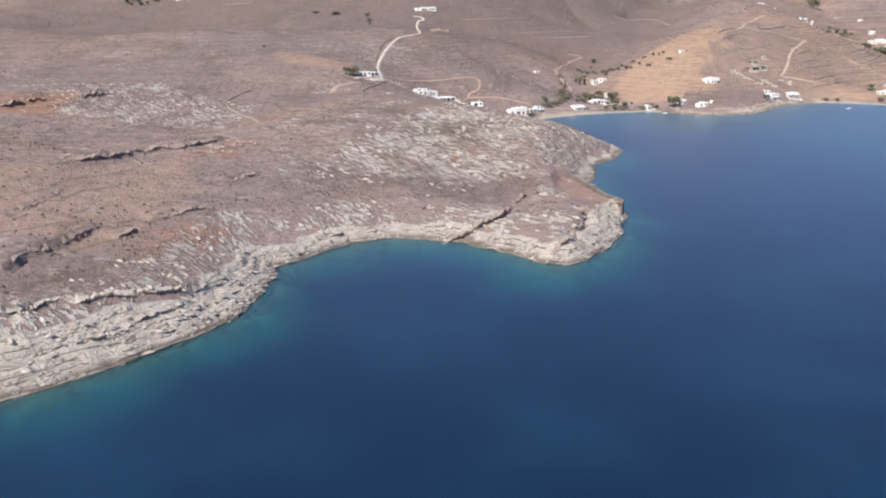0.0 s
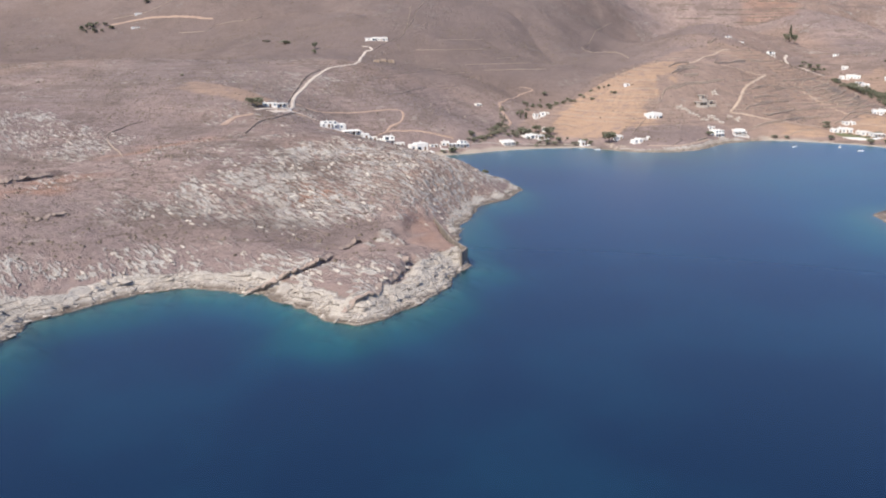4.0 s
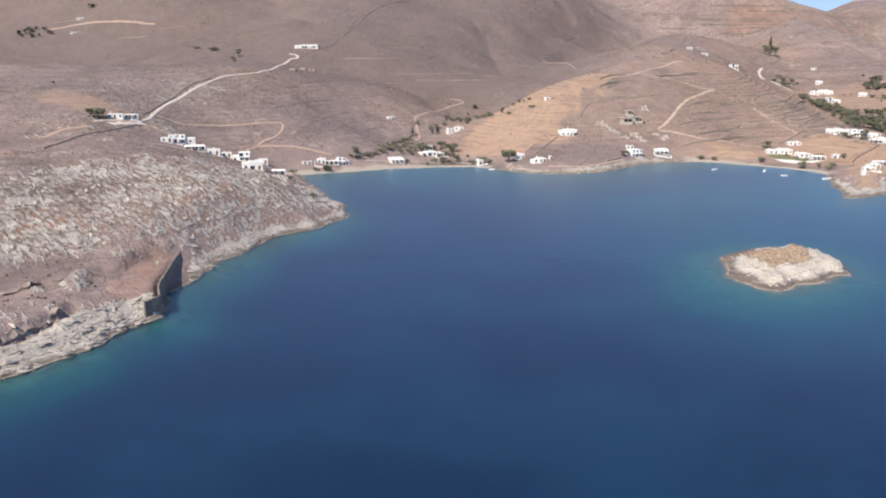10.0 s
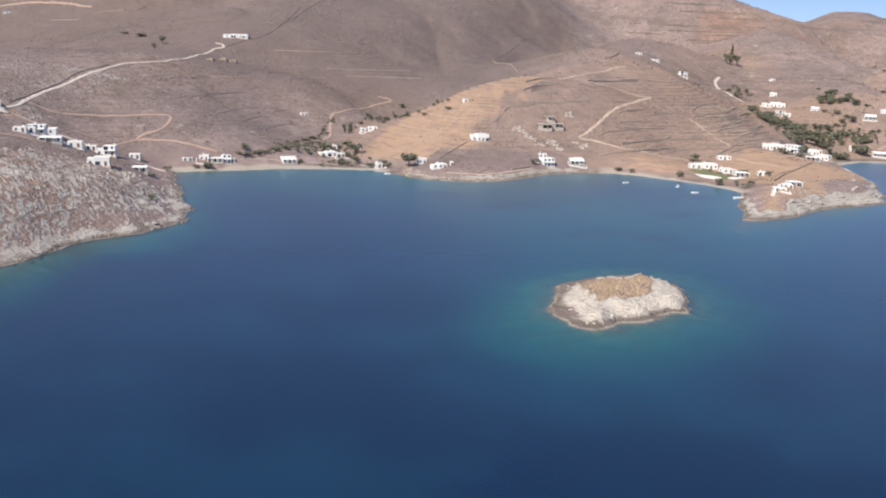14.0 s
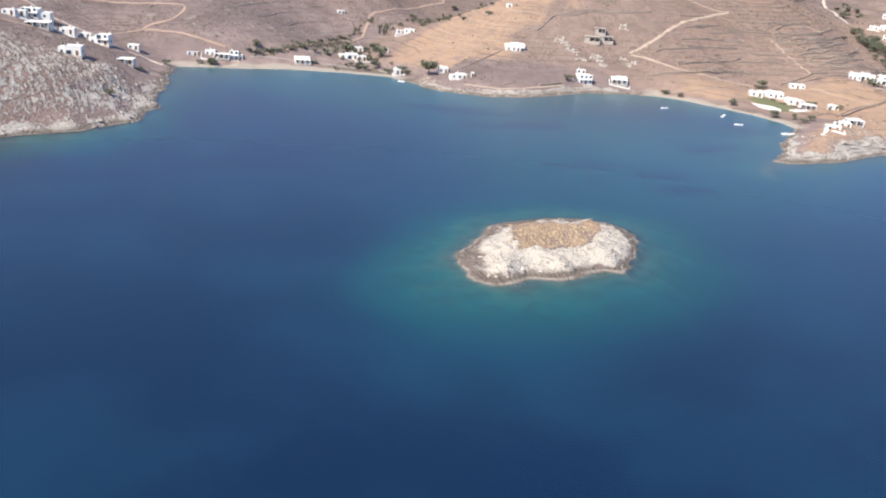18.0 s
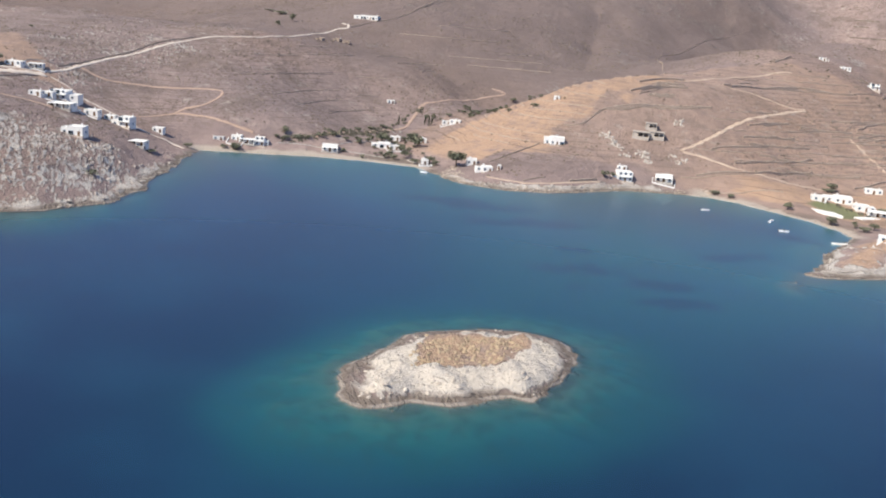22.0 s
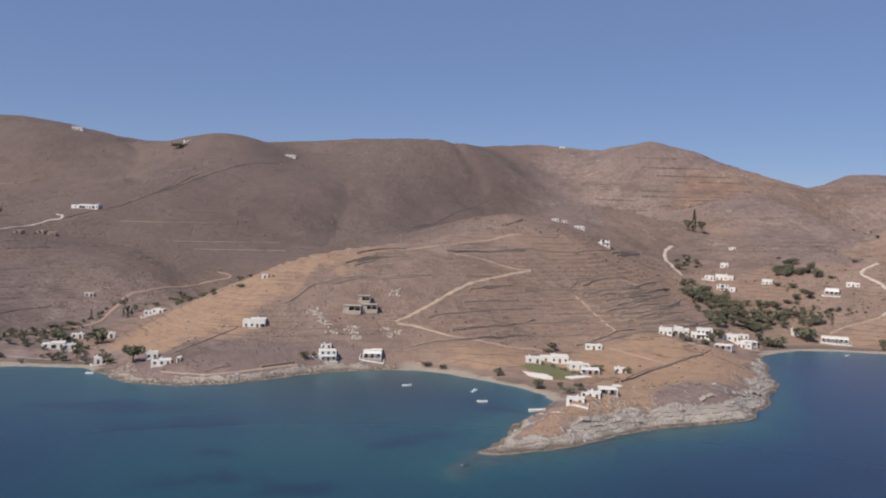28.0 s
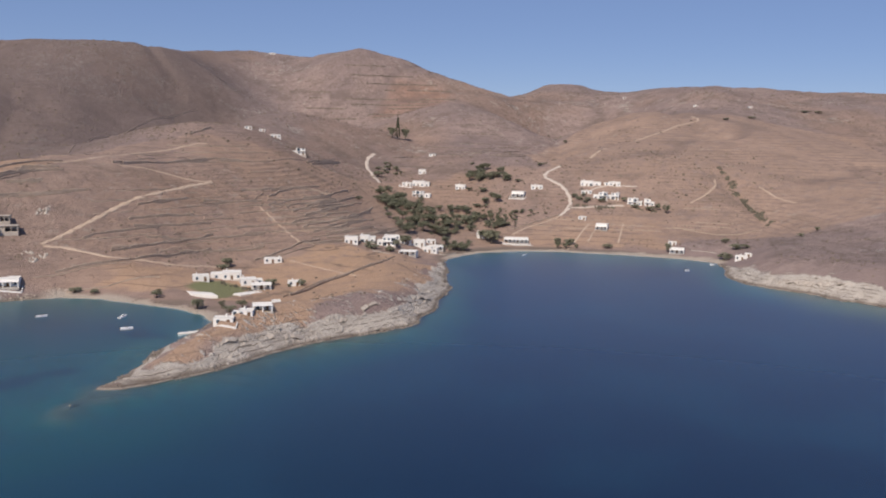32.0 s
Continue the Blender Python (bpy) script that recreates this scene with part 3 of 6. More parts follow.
HOUSES_EAST = [
    (679.1, 1044.4, 17.3, 9, 5.5, -19, 'villa'), (696.6, 1040.4, 13.4, 9, 4.5, -14, 'villa'), (670.1, 1027.5, 8.7, 6.1, 2.9, -16, 'plain'), (678.5, 1015.9, 11.5, 8.0, 7.2, -23, 'villa'),
    (688.2, 1013.0, 10.1, 7.0, 6.7, -26, 'villa'), (702.5, 1000.2, 11.4, 8.0, 7.1, -26, 'villa'), (713.2, 996.8, 8.1, 5.7, 6.7, -18, 'villa'), (692.2, 889.8, 9.4, 6.6, 4.5, -28, 'arcade'),
    (714.3, 844.0, 5.8, 4.1, 3.9, -26, 'plain'), (717.8, 840.1, 3.9, 4, 2.6, -19, 'shed'), (695.1, 905.3, 5.4, 4, 2.6, -30, 'shed'), (907.0, 1594.3, 3.5, 4, 2.7, -11, 'shed'),
    (942.4, 1423.2, 5.5, 4, 3.2, -20, 'shed'), (1017.0, 1418.6, 5.7, 4, 2.6, -22, 'shed'),
]
HOUSES_WEST_A = [
    (-15.1, 598.8, 6.8, 4.8, 3.1, 20, 'plain'), (-14.6, 605.5, 7.9, 5.5, 3.4, 25, 'plain'), (-13.0, 617.6, 15.6, 9, 6.2, 22, 'villa'), (0.4, 601.6, 11.7, 8.2, 2.7, 22, 'arcade'),
    (6.9, 616.2, 7.8, 5.4, 4.1, 18, 'plain'), (12.3, 623.9, 6.1, 4.3, 3.1, 20, 'plain'), (21.6, 623.2, 11.1, 7.7, 6.7, 14, 'villa'), (46.6, 560.6, 10.6, 7.4, 5.3, 22, 'villa'),
    (50.1, 602.4, 7.8, 5.5, 2.6, 19, 'arcade'), (29.8, 642.8, 6.2, 4.3, 3.8, 18, 'shed'), (61.0, 674.9, 5.9, 4.1, 4.5, 15, 'plain'), (67.0, 679.0, 9.4, 6.6, 3.8, 15, 'arcade'),
]
HOUSES_WEST_B = [
    (74.6, 680.7, 8.0, 5.6, 6.2, 26, 'villa'), (52.2, 669.0, 6.3, 4.4, 2.6, 27, 'shed'), (108.0, 703.9, 9.4, 6.6, 4.9, 27, 'arcade'), (128.0, 734.1, 11.9, 8.3, 4.0, 28, 'villa'),
    (136.5, 735.8, 6.5, 4.5, 3.6, 28, 'plain'), (126.1, 760.4, 6.8, 4.7, 3.0, 20, 'plain'), (143.6, 766.2, 4.5, 4, 3.8, 28, 'plain'), (140.5, 815.9, 6.1, 4.3, 3.2, 26, 'plain'),
    (147.2, 815.9, 7.7, 5.4, 3.6, 10, 'plain'), (218.9, 812.8, 3.9, 4, 3.5, 17, 'shed'), (88.4, 833.5, 5.6, 4, 3.0, 30, 'shed'),
]
HOUSES_FAR = [
    (-20.0, 1006.3, 24.0, 9, 4.8, 8, 'villa'), (-346.5, 1188.1, 8.7, 6.1, 3.9, 23, 'shed'), (-337.9, 1151.5, 9.2, 6.4, 3.1, 27, 'shed'), (43.1, 1362.3, 13.2, 9, 4.4, 16, 'plain'),
    (-227.5, 1323.6, 12.6, 8.8, 6.3, 26, 'plain'), (-69.9, 1305.5, 8.0, 5.6, 3.6, 35, 'shed'), (376.2, 1817.9, 9.9, 7.0, 4.0, 2, 'shed'), (-56.9, 624.8, 9.4, 6.6, 2.6, 20, 'plain'),
    (-52.9, 636.4, 8.4, 5.9, 2.6, 35, 'arcade'),
]
# Ways over the ground: the line, the width, the colour.
WAYS = []
WAYS.append(("concrete_road", [(-63, 606), (-52, 622), (-46, 644), (-51, 683), (-50, 724), (-46, 750), (-40, 785), (-29, 809), (-22, 841), (-27, 916), (-27, 959), (-21, 969), (-25, 978), (-33, 982)], 4.0, "pale"))
WAYS.append(("concrete_road", [(-52, 606), (-46, 619), (-42, 631)], 10.0, "pale"))
WAYS.append(("concrete_road", [(666, 1093), (649, 1076), (645, 1066), (649, 1057), (654, 1044), (654, 1024), (651, 1009), (644, 996), (635, 984)], 5.0, "pale"))
WAYS.append(("concrete_road", [(649, 1000), (660, 999), (669, 1000), (692, 997)], 3.5, "pale"))
WAYS.append(("concrete_road", [(673, 1030), (681, 1035), (690, 1037), (701, 1036), (716, 1032)], 3, "pale"))
WAYS.append(("concrete_road", [(506, 1220), (498, 1203), (496, 1177), (497, 1118), (501, 1080)], 5, "pale"))
WAYS.append(("dirt_track", [(635, 984), (620, 973), (602, 961), (589, 948)], 2.2, "buff"))
WAYS.append(("stepped_path", [(-39, 633), (-28, 635), (-15, 633), (3, 636), (13, 636), (28, 632), (41, 639), (50, 639)], 2.6, "pale"))
WAYS.append(("dirt_track", [(-47, 666), (-33, 670), (-18, 686), (11, 705), (25, 710), (29, 701), (27, 688), (21, 680), (18, 670)], 3.2, "red"))
WAYS.append(("dirt_track", [(5, 641), (18, 670), (32, 676), (50, 679), (67, 683)], 3.0, "red"))
WAYS.append(("dirt_track", [(113, 862), (109, 853), (110, 837), (114, 814), (116, 796), (107, 771), (104, 738), (96, 707)], 4, "red"))
WAYS.append(("dirt_track", [(113, 862), (119, 881), (131, 916), (146, 934), (133, 939)], 3, "red"))
WAYS.append(("dirt_track", [(306, 795), (319, 817), (336, 854), (353, 881), (368, 907), (377, 921)], 3.8, "buff"))
WAYS.append(("dirt_track", [(307, 795), (322, 795), (339, 793), (356, 796), (373, 800), (390, 810), (400, 806)], 3.0, "buff"))
WAYS.append(("dirt_track", [(377, 921), (365, 914), (339, 908), (323, 899)], 2.2, "buff"))
WAYS.append(("dirt_track", [(289, 882), (306, 909), (323, 952), (351, 994), (364, 1005)], 3.2, "buff"))
WAYS.append(("dirt_track", [(702, 1119), (713, 1133), (730, 1154)], 4, "buff"))
WAYS.append(("dirt_track", [(773, 1196), (809, 1217), (863, 1269), (881, 1279), (900, 1339)], 4, "buff"))
WAYS.append(("dirt_track", [(746, 992), (767, 1007), (782, 1024), (788, 1037)], 2.4, "buff"))
WAYS.append(("dirt_track", [(817, 1014), (819, 986), (826, 969)], 2.4, "buff"))
WAYS.append(("dirt_track", [(620, 913), (637, 939), (653, 965)], 2.2, "buff"))
WAYS.append(("dirt_track", [(640, 927), (654, 952)], 2.0, "buff"))
WAYS.append(("dirt_track", [(660, 919), (679, 961)], 2.0, "buff"))
WAYS.append(("dirt_track", [(409, 907), (423, 888), (439, 858)], 1.6, "buff"))
WAYS.append(("dirt_track", [(431, 825), (450, 797), (467, 772)], 1.3, "buff"))
WAYS.append(("dirt_track", [(-17, 577), (-11, 582), (-6, 588), (3, 592)], 3, "red"))
WAYS.append(("dirt_track", [(214, 689), (227, 688), (244, 695), (270, 726)], 2, "buff"))
WAYS.append(("dirt_track", [(-374, 1160), (-341, 1174), (-298, 1176), (-243, 1168)], 7, "red"))
WAYS.append(("dirt_track", [(-72, 562), (-71, 584), (-61, 595)], 6, "red"))
# Dry-stone walls: the line and the height.
WALLS = []
WALLS.append(([(260, 1024), (255, 1056), (233, 1195), (241, 1234), (258, 1297), (277, 1371), (304, 1420)], 1.4))
WALLS.append(([(247, 798), (253, 809), (269, 820), (294, 836), (314, 853)], 1.7))
WALLS.append(([(233, 782), (243, 788), (248, 799), (253, 808), (262, 817), (282, 832), (313, 852)], 1.6))
WALLS.append(([(206, 718), (217, 740), (225, 757)], 1.3))
WALLS.append(([(414, 831), (431, 842), (445, 857), (463, 871), (494, 914)], 1.6))
WALLS.append(([(430, 732), (440, 756), (455, 775), (475, 794), (492, 841)], 1.4))
WALLS.append(([(351, 864), (365, 882)], 1.4))
WALLS.append(([(374, 885), (391, 901), (407, 913)], 1.4))
WALLS.append(([(323, 900), (343, 937), (371, 964)], 1.3))
WALLS.append(([(351, 1030), (365, 1049)], 1.4))
WALLS.append(([(328, 757), (343, 759), (354, 764), (369, 768)], 1.3))
WALLS.append(([(311, 764), (326, 773), (351, 789)], 1.0))
WALLS.append(([(269, 837), (282, 858), (297, 871)], 1.4))
WALLS.append(([(273, 860), (294, 875)], 1.3))
WALLS.append(([(276, 840), (292, 851)], 1.2))
WALLS.append(([(404, 913), (414, 934), (439, 958)], 1.3))
WALLS.append(([(408, 907), (424, 925), (445, 946), (454, 970)], 1.3))
WALLS.append(([(413, 905), (441, 933), (460, 955)], 1.3))
WALLS.append(([(417, 902), (445, 930), (467, 956)], 1.3))
WALLS.append(([(423, 899), (443, 912), (471, 952)], 1.3))
WALLS.append(([(431, 895), (449, 912), (470, 935)], 1.3))
WALLS.append(([(437, 889), (455, 907), (483, 929)], 1.3))
WALLS.append(([(441, 880), (460, 898), (469, 907)], 1.3))
WALLS.append(([(444, 873), (468, 895), (509, 933)], 1.3))
WALLS.append(([(450, 867), (464, 879), (476, 891), (508, 923)], 1.3))
WALLS.append(([(474, 930), (485, 960)], 1.3))
WALLS.append(([(55, 416), (59, 437), (68, 465), (78, 495), (81, 513)], 0.4))
WALLS.append(([(-49, 522), (-51, 546), (-52, 571), (-45, 590), (-40, 625)], 1.6))
WALLS.append(([(-51, 651), (-54, 702), (-53, 743), (-46, 778)], 1.6))
WALLS.append(([(-375, 1178), (-333, 1191), (-309, 1205), (-290, 1222)], 1.4))
WALLS.append(([(-277, 1134), (-246, 1137), (-235, 1154), (-196, 1171), (-184, 1188)], 1.4))
WALLS.append(([(-19, 971), (-7, 999), (6, 1024), (10, 1081), (8, 1177)], 1.5))
WALLS.append(([(8, 1034), (13, 1084), (22, 1196), (58, 1290)], 1.5))
WALLS.append(([(593, 960), (616, 975), (635, 987)], 1.8))
WALLS.append(([(82, 692), (88, 702)], 1.0))
WALLS.append(([(371, 862), (394, 882)], 1.0))
WALLS.append(([(376, 856), (409, 881)], 1.0))
WALLS.append(([(359, 831), (402, 864)], 1.0))
WALLS.append(([(361, 817), (424, 863)], 1.0))
WALLS.append(([(234, 692), (243, 703)], 1.2))
WALLS.append(([(713, 948), (744, 912), (766, 913)], 1.3))
WALLS.append(([(-102, 477), (-134, 538), (-136, 565), (-129, 583)], 1.4))
WALLS.append(([(407, 992), (437, 1054)], 1.2))
WALLS.append(([(444, 1064), (464, 1158)], 1.6))
WALLS.append(([(447, 1054), (469, 1145)], 1.5))
TERRACE_FIELDS = [
    ([(398, 862), (440, 850), (498, 905), (476, 985), (420, 985), (392, 930)], 4.5, 10, 1.8),
    ([(310, 800), (372, 806), (392, 845), (386, 905), (345, 885), (318, 850)], 6.0, 14, 0.8),
    ([(150, 770), (215, 752), (248, 806), (262, 880), (215, 890), (172, 845)], 6.0, 16, 0.8),
    ([(230, 895), (300, 892), (318, 940), (262, 975), (220, 940)], 7.0, 9, 1.3),
    ([(320, 930), (400, 925), (420, 985), (400, 1050), (340, 1000)], 9.0, 7, 1.1),
    ([(520, 1130), (640, 1130), (700, 1250), (640, 1350), (520, 1330)], 10.0, 14, 1.3),
    ([(590, 960), (655, 945), (760, 930), (770, 1010), (700, 960), (630, 985)], 8.0, 8, 0.8),
    ([(430, 1490), (520, 1450), (640, 1470), (640, 1580), (520, 1630), (440, 1600)], 13.0, 16, 3.0),
    ([(-10, 745), (70, 730), (90, 800), (60, 900), (0, 880)], 10.0, 9, 0.8),
    ([(20, 920), (110, 900), (170, 1010), (90, 1100), (20, 1040)], 14.0, 8, 1.0),
]
TERRACE_LINES = []
TERRACE_LINES.append([(437, 938), (454, 957), (470, 994)])
TERRACE_LINES.append([(439, 925), (458, 945), (478, 985)])
TERRACE_LINES.append([(439, 910), (461, 933)])
TERRACE_LINES.append([(441, 900), (461, 912), (480, 944), (487, 965)])
TERRACE_LINES.append([(438, 888), (456, 899), (485, 932)])
TERRACE_LINES.append([(452, 885), (475, 901), (484, 912)])
TERRACE_LINES.append([(481, 893), (501, 920), (513, 937)])
TERRACE_LINES.append([(438, 857), (448, 861), (465, 877)])
TERRACE_LINES.append([(442, 1047), (469, 1145)])
TERRACE_LINES.append([(414, 911), (456, 956)])
TERRACE_LINES.append([(426, 916), (460, 952)])
TERRACE_LINES.append([(430, 911), (464, 947)])
TERRACE_LINES.append([(438, 908), (472, 951)])
TERRACE_LINES.append([(430, 893), (470, 933)])
TERRACE_LINES.append([(437, 888), (478, 931)])
TERRACE_LINES.append([(444, 884), (477, 916)])
TERRACE_LINES.append([(414, 923), (426, 945), (439, 958), (456, 962)])
TERRACE_LINES.append([(411, 828), (422, 840), (448, 872)])
TERRACE_LINES.append([(433, 734), (447, 760), (463, 779), (482, 805)])
TERRACE_LINES.append([(342, 856), (367, 884)])
TERRACE_LINES.append([(375, 890), (410, 915)])
TERRACE_LINES.append([(319, 771), (350, 793), (386, 837)])
TERRACE_LINES.append([(319, 901), (338, 929), (365, 965), (391, 984)])
TERRACE_LINES.append([(265, 858), (278, 876), (292, 890)])
TERRACE_LINES.append([(269, 844), (281, 859), (295, 870)])
TERRACE_LINES.append([(275, 841), (291, 852)])
TERRACE_LINES.append([(253, 808), (265, 815), (282, 831), (294, 837), (316, 854)])
TERRACE_LINES.append([(350, 1026), (362, 1051)])
TERRACE_LINES.append([(323, 808), (356, 842)])
TERRACE_LINES.append([(339, 800), (385, 854)])
TERRACE_LINES.append([(340, 840), (372, 869)])
TERRACE_LINES.append([(256, 710), (268, 726)])
TERRACE_LINES.append([(439, 1051), (467, 1145)])
TERRACE_LINES.append([(324, 907), (343, 936), (370, 967)])
TERRACE_LINES.append([(376, 972), (397, 986)])
TERRACE_LINES.append([(352, 827), (384, 849), (414, 870)])
TERRACE_LINES.append([(344, 834), (382, 867)])
TERRACE_LINES.append([(372, 825), (415, 850)])
TERRACE_LINES.append([(276, 864), (294, 875)])
TERRACE_LINES.append([(263, 837), (277, 858), (297, 871)])
TERRACE_LINES.append([(278, 842), (290, 849)])
PALE_WALLS = []
PALE_WALLS.append(([(-57, 625), (-61, 641), (-54, 651)], 1.6))
PALE_WALLS.append(([(-56, 625), (-48, 631), (-44, 638)], 1.3))
PALE_WALLS.append(([(81, 687), (90, 694), (104, 701)], 1.3))
PALE_WALLS.append(([(109, 702), (124, 711), (141, 715)], 1.2))
PALE_WALLS.append(([(113, 726), (128, 745), (135, 744)], 1.2))
PALE_WALLS.append(([(154, 717), (168, 709)], 1.4))
PALE_WALLS.append(([(109, 710), (114, 724)], 1.2))
PALE_WALLS.append(([(578, 931), (588, 929), (600, 928)], 1.5))
PALE_WALLS.append(([(525, 889), (531, 887), (539, 896)], 1.4))
PALE_WALLS.append(([(480, 857), (490, 851)], 1.2))
PALE_WALLS.append(([(701, 887), (712, 872)], 1.0))
PALE_WALLS.append(([(658, 1000), (674, 1000), (692, 998)], 1.2))
# Trees: x, y, width, height, kind.
TREES_BAY_A = [(188, 710, 11.3, 10.0, 'broad'), (174, 712, 5.1, 4.4, 'bush'), (162, 710, 6.1, 4.1, 'bush'), (150, 721, 4.9, 5.6, 'broad'), (146, 714, 5.5, 4.1, 'bush'), (124, 744, 9.6, 5.2, 'broad'), (145, 750, 10.3, 7.3, 'broad'), (67, 665, 6.8, 5.1, 'bush'), (131, 702, 3.4, 3.1, 'bush'), (135, 719, 3.5, 2.8, 'bush'), (111, 799, 1.6, 6.5, 'cypress'), (126, 811, 1.6, 5.7, 'cypress'), (130, 809, 2.0, 6.5, 'cypress')]
TREES_BAY_B = [(131, 812, 1.6, 5.3, 'cypress'), (158, 732, 2.8, 2.5, 'bush'), (81, 696, 4.9, 4.6, 'bush'), (79, 690, 3.5, 2.8, 'bush'), (271, 733, 4.7, 4.7, 'bush'), (275, 738, 3.4, 3.4, 'bush'), (57, 603, 5.0, 3.1, 'bush'), (87, 528, 4.8, 3.7, 'bush'), (49, 644, 5.4, 3.4, 'bush'), (332, 756, 6.2, 3.1, 'bush'), (341, 754, 4.8, 2.7, 'bush'), (372, 741, 6.0, 4.7, 'bush'), (397, 813, 7.6, 4.6, 'broad')]
TREES_SHORE = [(393, 718, 6.9, 4.8, 'broad'), (404, 716, 3.7, 3.7, 'broad'), (408, 707, 6.7, 3.6, 'bush'), (413, 714, 4.7, 3.4, 'broad'), (423, 770, 8.3, 3.9, 'bush'), (438, 763, 4.7, 4.4, 'bush'), (432, 762, 2.3, 2.3, 'bush'), (395, 808, 7.7, 2.9, 'bush'), (570, 932, 12.3, 9.8, 'broad'), (540, 907, 8.6, 6.3, 'bush'), (534, 915, 6.3, 6.7, 'broad'), (546, 907, 5.5, 5.5, 'bush'), (616, 921, 4.9, 4.9, 'broad'), (622, 919, 5.8, 4.9, 'broad'), (629, 918, 3.3, 3.7, 'bush'), (650, 913, 8.3, 3.7, 'bush'), (686, 891, 4.9, 6.5, 'broad'), (711, 858, 10.3, 5.9, 'bush'), (724, 868, 8.9, 4.9, 'bush'), (728, 863, 6.5, 4.0, 'bush'), (726, 888, 6.7, 4.2, 'bush'), (770, 868, 5.0, 3.4, 'bush'), (789, 880, 4.3, 3.9, 'bush'), (709, 985, 7.5, 4.2, 'bush')]
TREES_EAST = [(716, 985, 4.7, 7.5, 'bush'), (720, 977, 5.6, 8.4, 'bush'), (694, 1003, 4.8, 4.8, 'bush'), (660, 1015, 6.7, 3.8, 'bush'), (666, 1011, 5.7, 3.8, 'bush'), (676, 1007, 5.7, 3.8, 'bush'), (658, 1020, 4.8, 4.3, 'bush'), (665, 1020, 4.8, 3.8, 'bush'), (699, 992, 6.6, 3.8, 'bush'), (529, 1026, 5.6, 4.7, 'broad'), (504, 890, 8.3, 6.0, 'broad'), (496, 872, 5.1, 5.8, 'broad'), (480, 863, 9.3, 3.2, 'bush'), (491, 861, 7.1, 3.2, 'bush'), (576, 1058, 5.9, 3.9, 'bush'), (648, 1098, 7.4, 3.2, 'bush')]
TREES_FAR = [(537, 1299, 5.3, 22.4, 'cypress'), (530, 1293, 10.5, 11.8, 'broad'), (546, 1307, 9.3, 13.3, 'broad'), (-63, 615, 11.2, 6.3, 'broad'), (-68, 614, 4.5, 5.2, 'broad'), (-83, 976, 6.0, 8.4, 'broad'), (-78, 942, 5.7, 5.7, 'broad'), (-123, 1021, 15.2, 4.4, 'bush'), (-149, 1041, 10.4, 2.6, 'bush'), (-342, 1212, 9.7, 6.4, 'bush'), (-147, 725, 3.7, 2.3, 'bush'), (978, 1338, 10.5, 3.8, 'bush'), (921, 1292, 8.5, 3.5, 'bush'), (1098, 1421, 13.4, 4.2, 'bush'), (1114, 1416, 10.1, 4.2, 'bush'), (-69, 1283, 18.6, 7.2, 'bush'), (590, 1123, 5.3, 2.7, 'bush'), (502, 1112, 11.4, 6.2, 'bush'), (498, 1036, 8.4, 5.6, 'bush')]
TREES_HAMLET = [(60, 663, 5, 2.5, 'bush'), (66, 665, 5, 3, 'bush'), (80, 698, 5, 3.5, 'bush'), (83, 693, 6, 3, 'bush'), (88, 699, 6, 3, 'bush'), (93, 703, 5, 2.6, 'bush'), (98, 711, 6, 2.8, 'bush'), (102, 720, 6, 2.6, 'bush'), (102, 735, 5, 2.6, 'bush'), (102, 754, 6, 2.8, 'bush'), (103, 770, 6, 2.4, 'bush'), (106, 784, 6, 2.8, 'bush'), (122, 749, 8, 5.5, 'broad'), (129, 744, 5, 4, 'broad'), (136, 766, 8, 6.5, 'broad'), (145, 754, 5, 4, 'bush'), (151, 727, 4, 3, 'bush'), (141, 718, 6, 3.6, 'broad'), (169, 716, 7, 5, 'broad'), (143, 733, 5, 3.4, 'broad'), (117, 725, 4, 2.6, 'bush'), (119, 735, 5, 3, 'bush'), (116, 706, 4, 2.4, 'bush'), (124, 819, 4, 5, 'broad'), (128, 822, 4, 5, 'broad'), (134, 838, 5, 3, 'bush'), (140, 853, 5, 3, 'broad'), (154, 846, 5, 3.4, 'broad'), (172, 826, 5, 3, 'bush'), (188, 807, 5, 3, 'bush'), (157, 924, 6, 4, 'broad'), (206, 805, 6, 3, 'bush')]
TREES_VILLAGE_A = [(506, 1168, 7, 4, 'bush'), (514, 1162, 8, 5, 'broad'), (522, 1155, 7, 5, 'broad'), (500, 1055, 6, 4, 'bush'), (478, 978, 6, 4, 'bush'), (493, 996, 8, 5, 'broad'), (499, 991, 10, 6, 'broad'), (505, 985, 10, 6, 'broad'), (513, 1037, 7, 5, 'broad'), (515, 1015, 9, 6, 'broad'), (518, 983, 8, 4, 'bush'), (532, 1038, 6, 4, 'broad'), (516, 947, 10, 7, 'broad'), (521, 936, 11, 7, 'broad'), (529, 968, 10, 6, 'broad'), (529, 937, 11, 7, 'broad'), (535, 933, 9, 6, 'broad'), (541, 957, 8, 5, 'broad'), (553, 979, 10, 6, 'broad'), (558, 972, 10, 6, 'broad'), (567, 981, 9, 5, 'broad'), (556, 1010, 9, 5, 'broad'), (565, 1007, 9, 5, 'broad'), (576, 1019, 8, 4, 'bush'), (585, 1031, 7, 4, 'bush')]
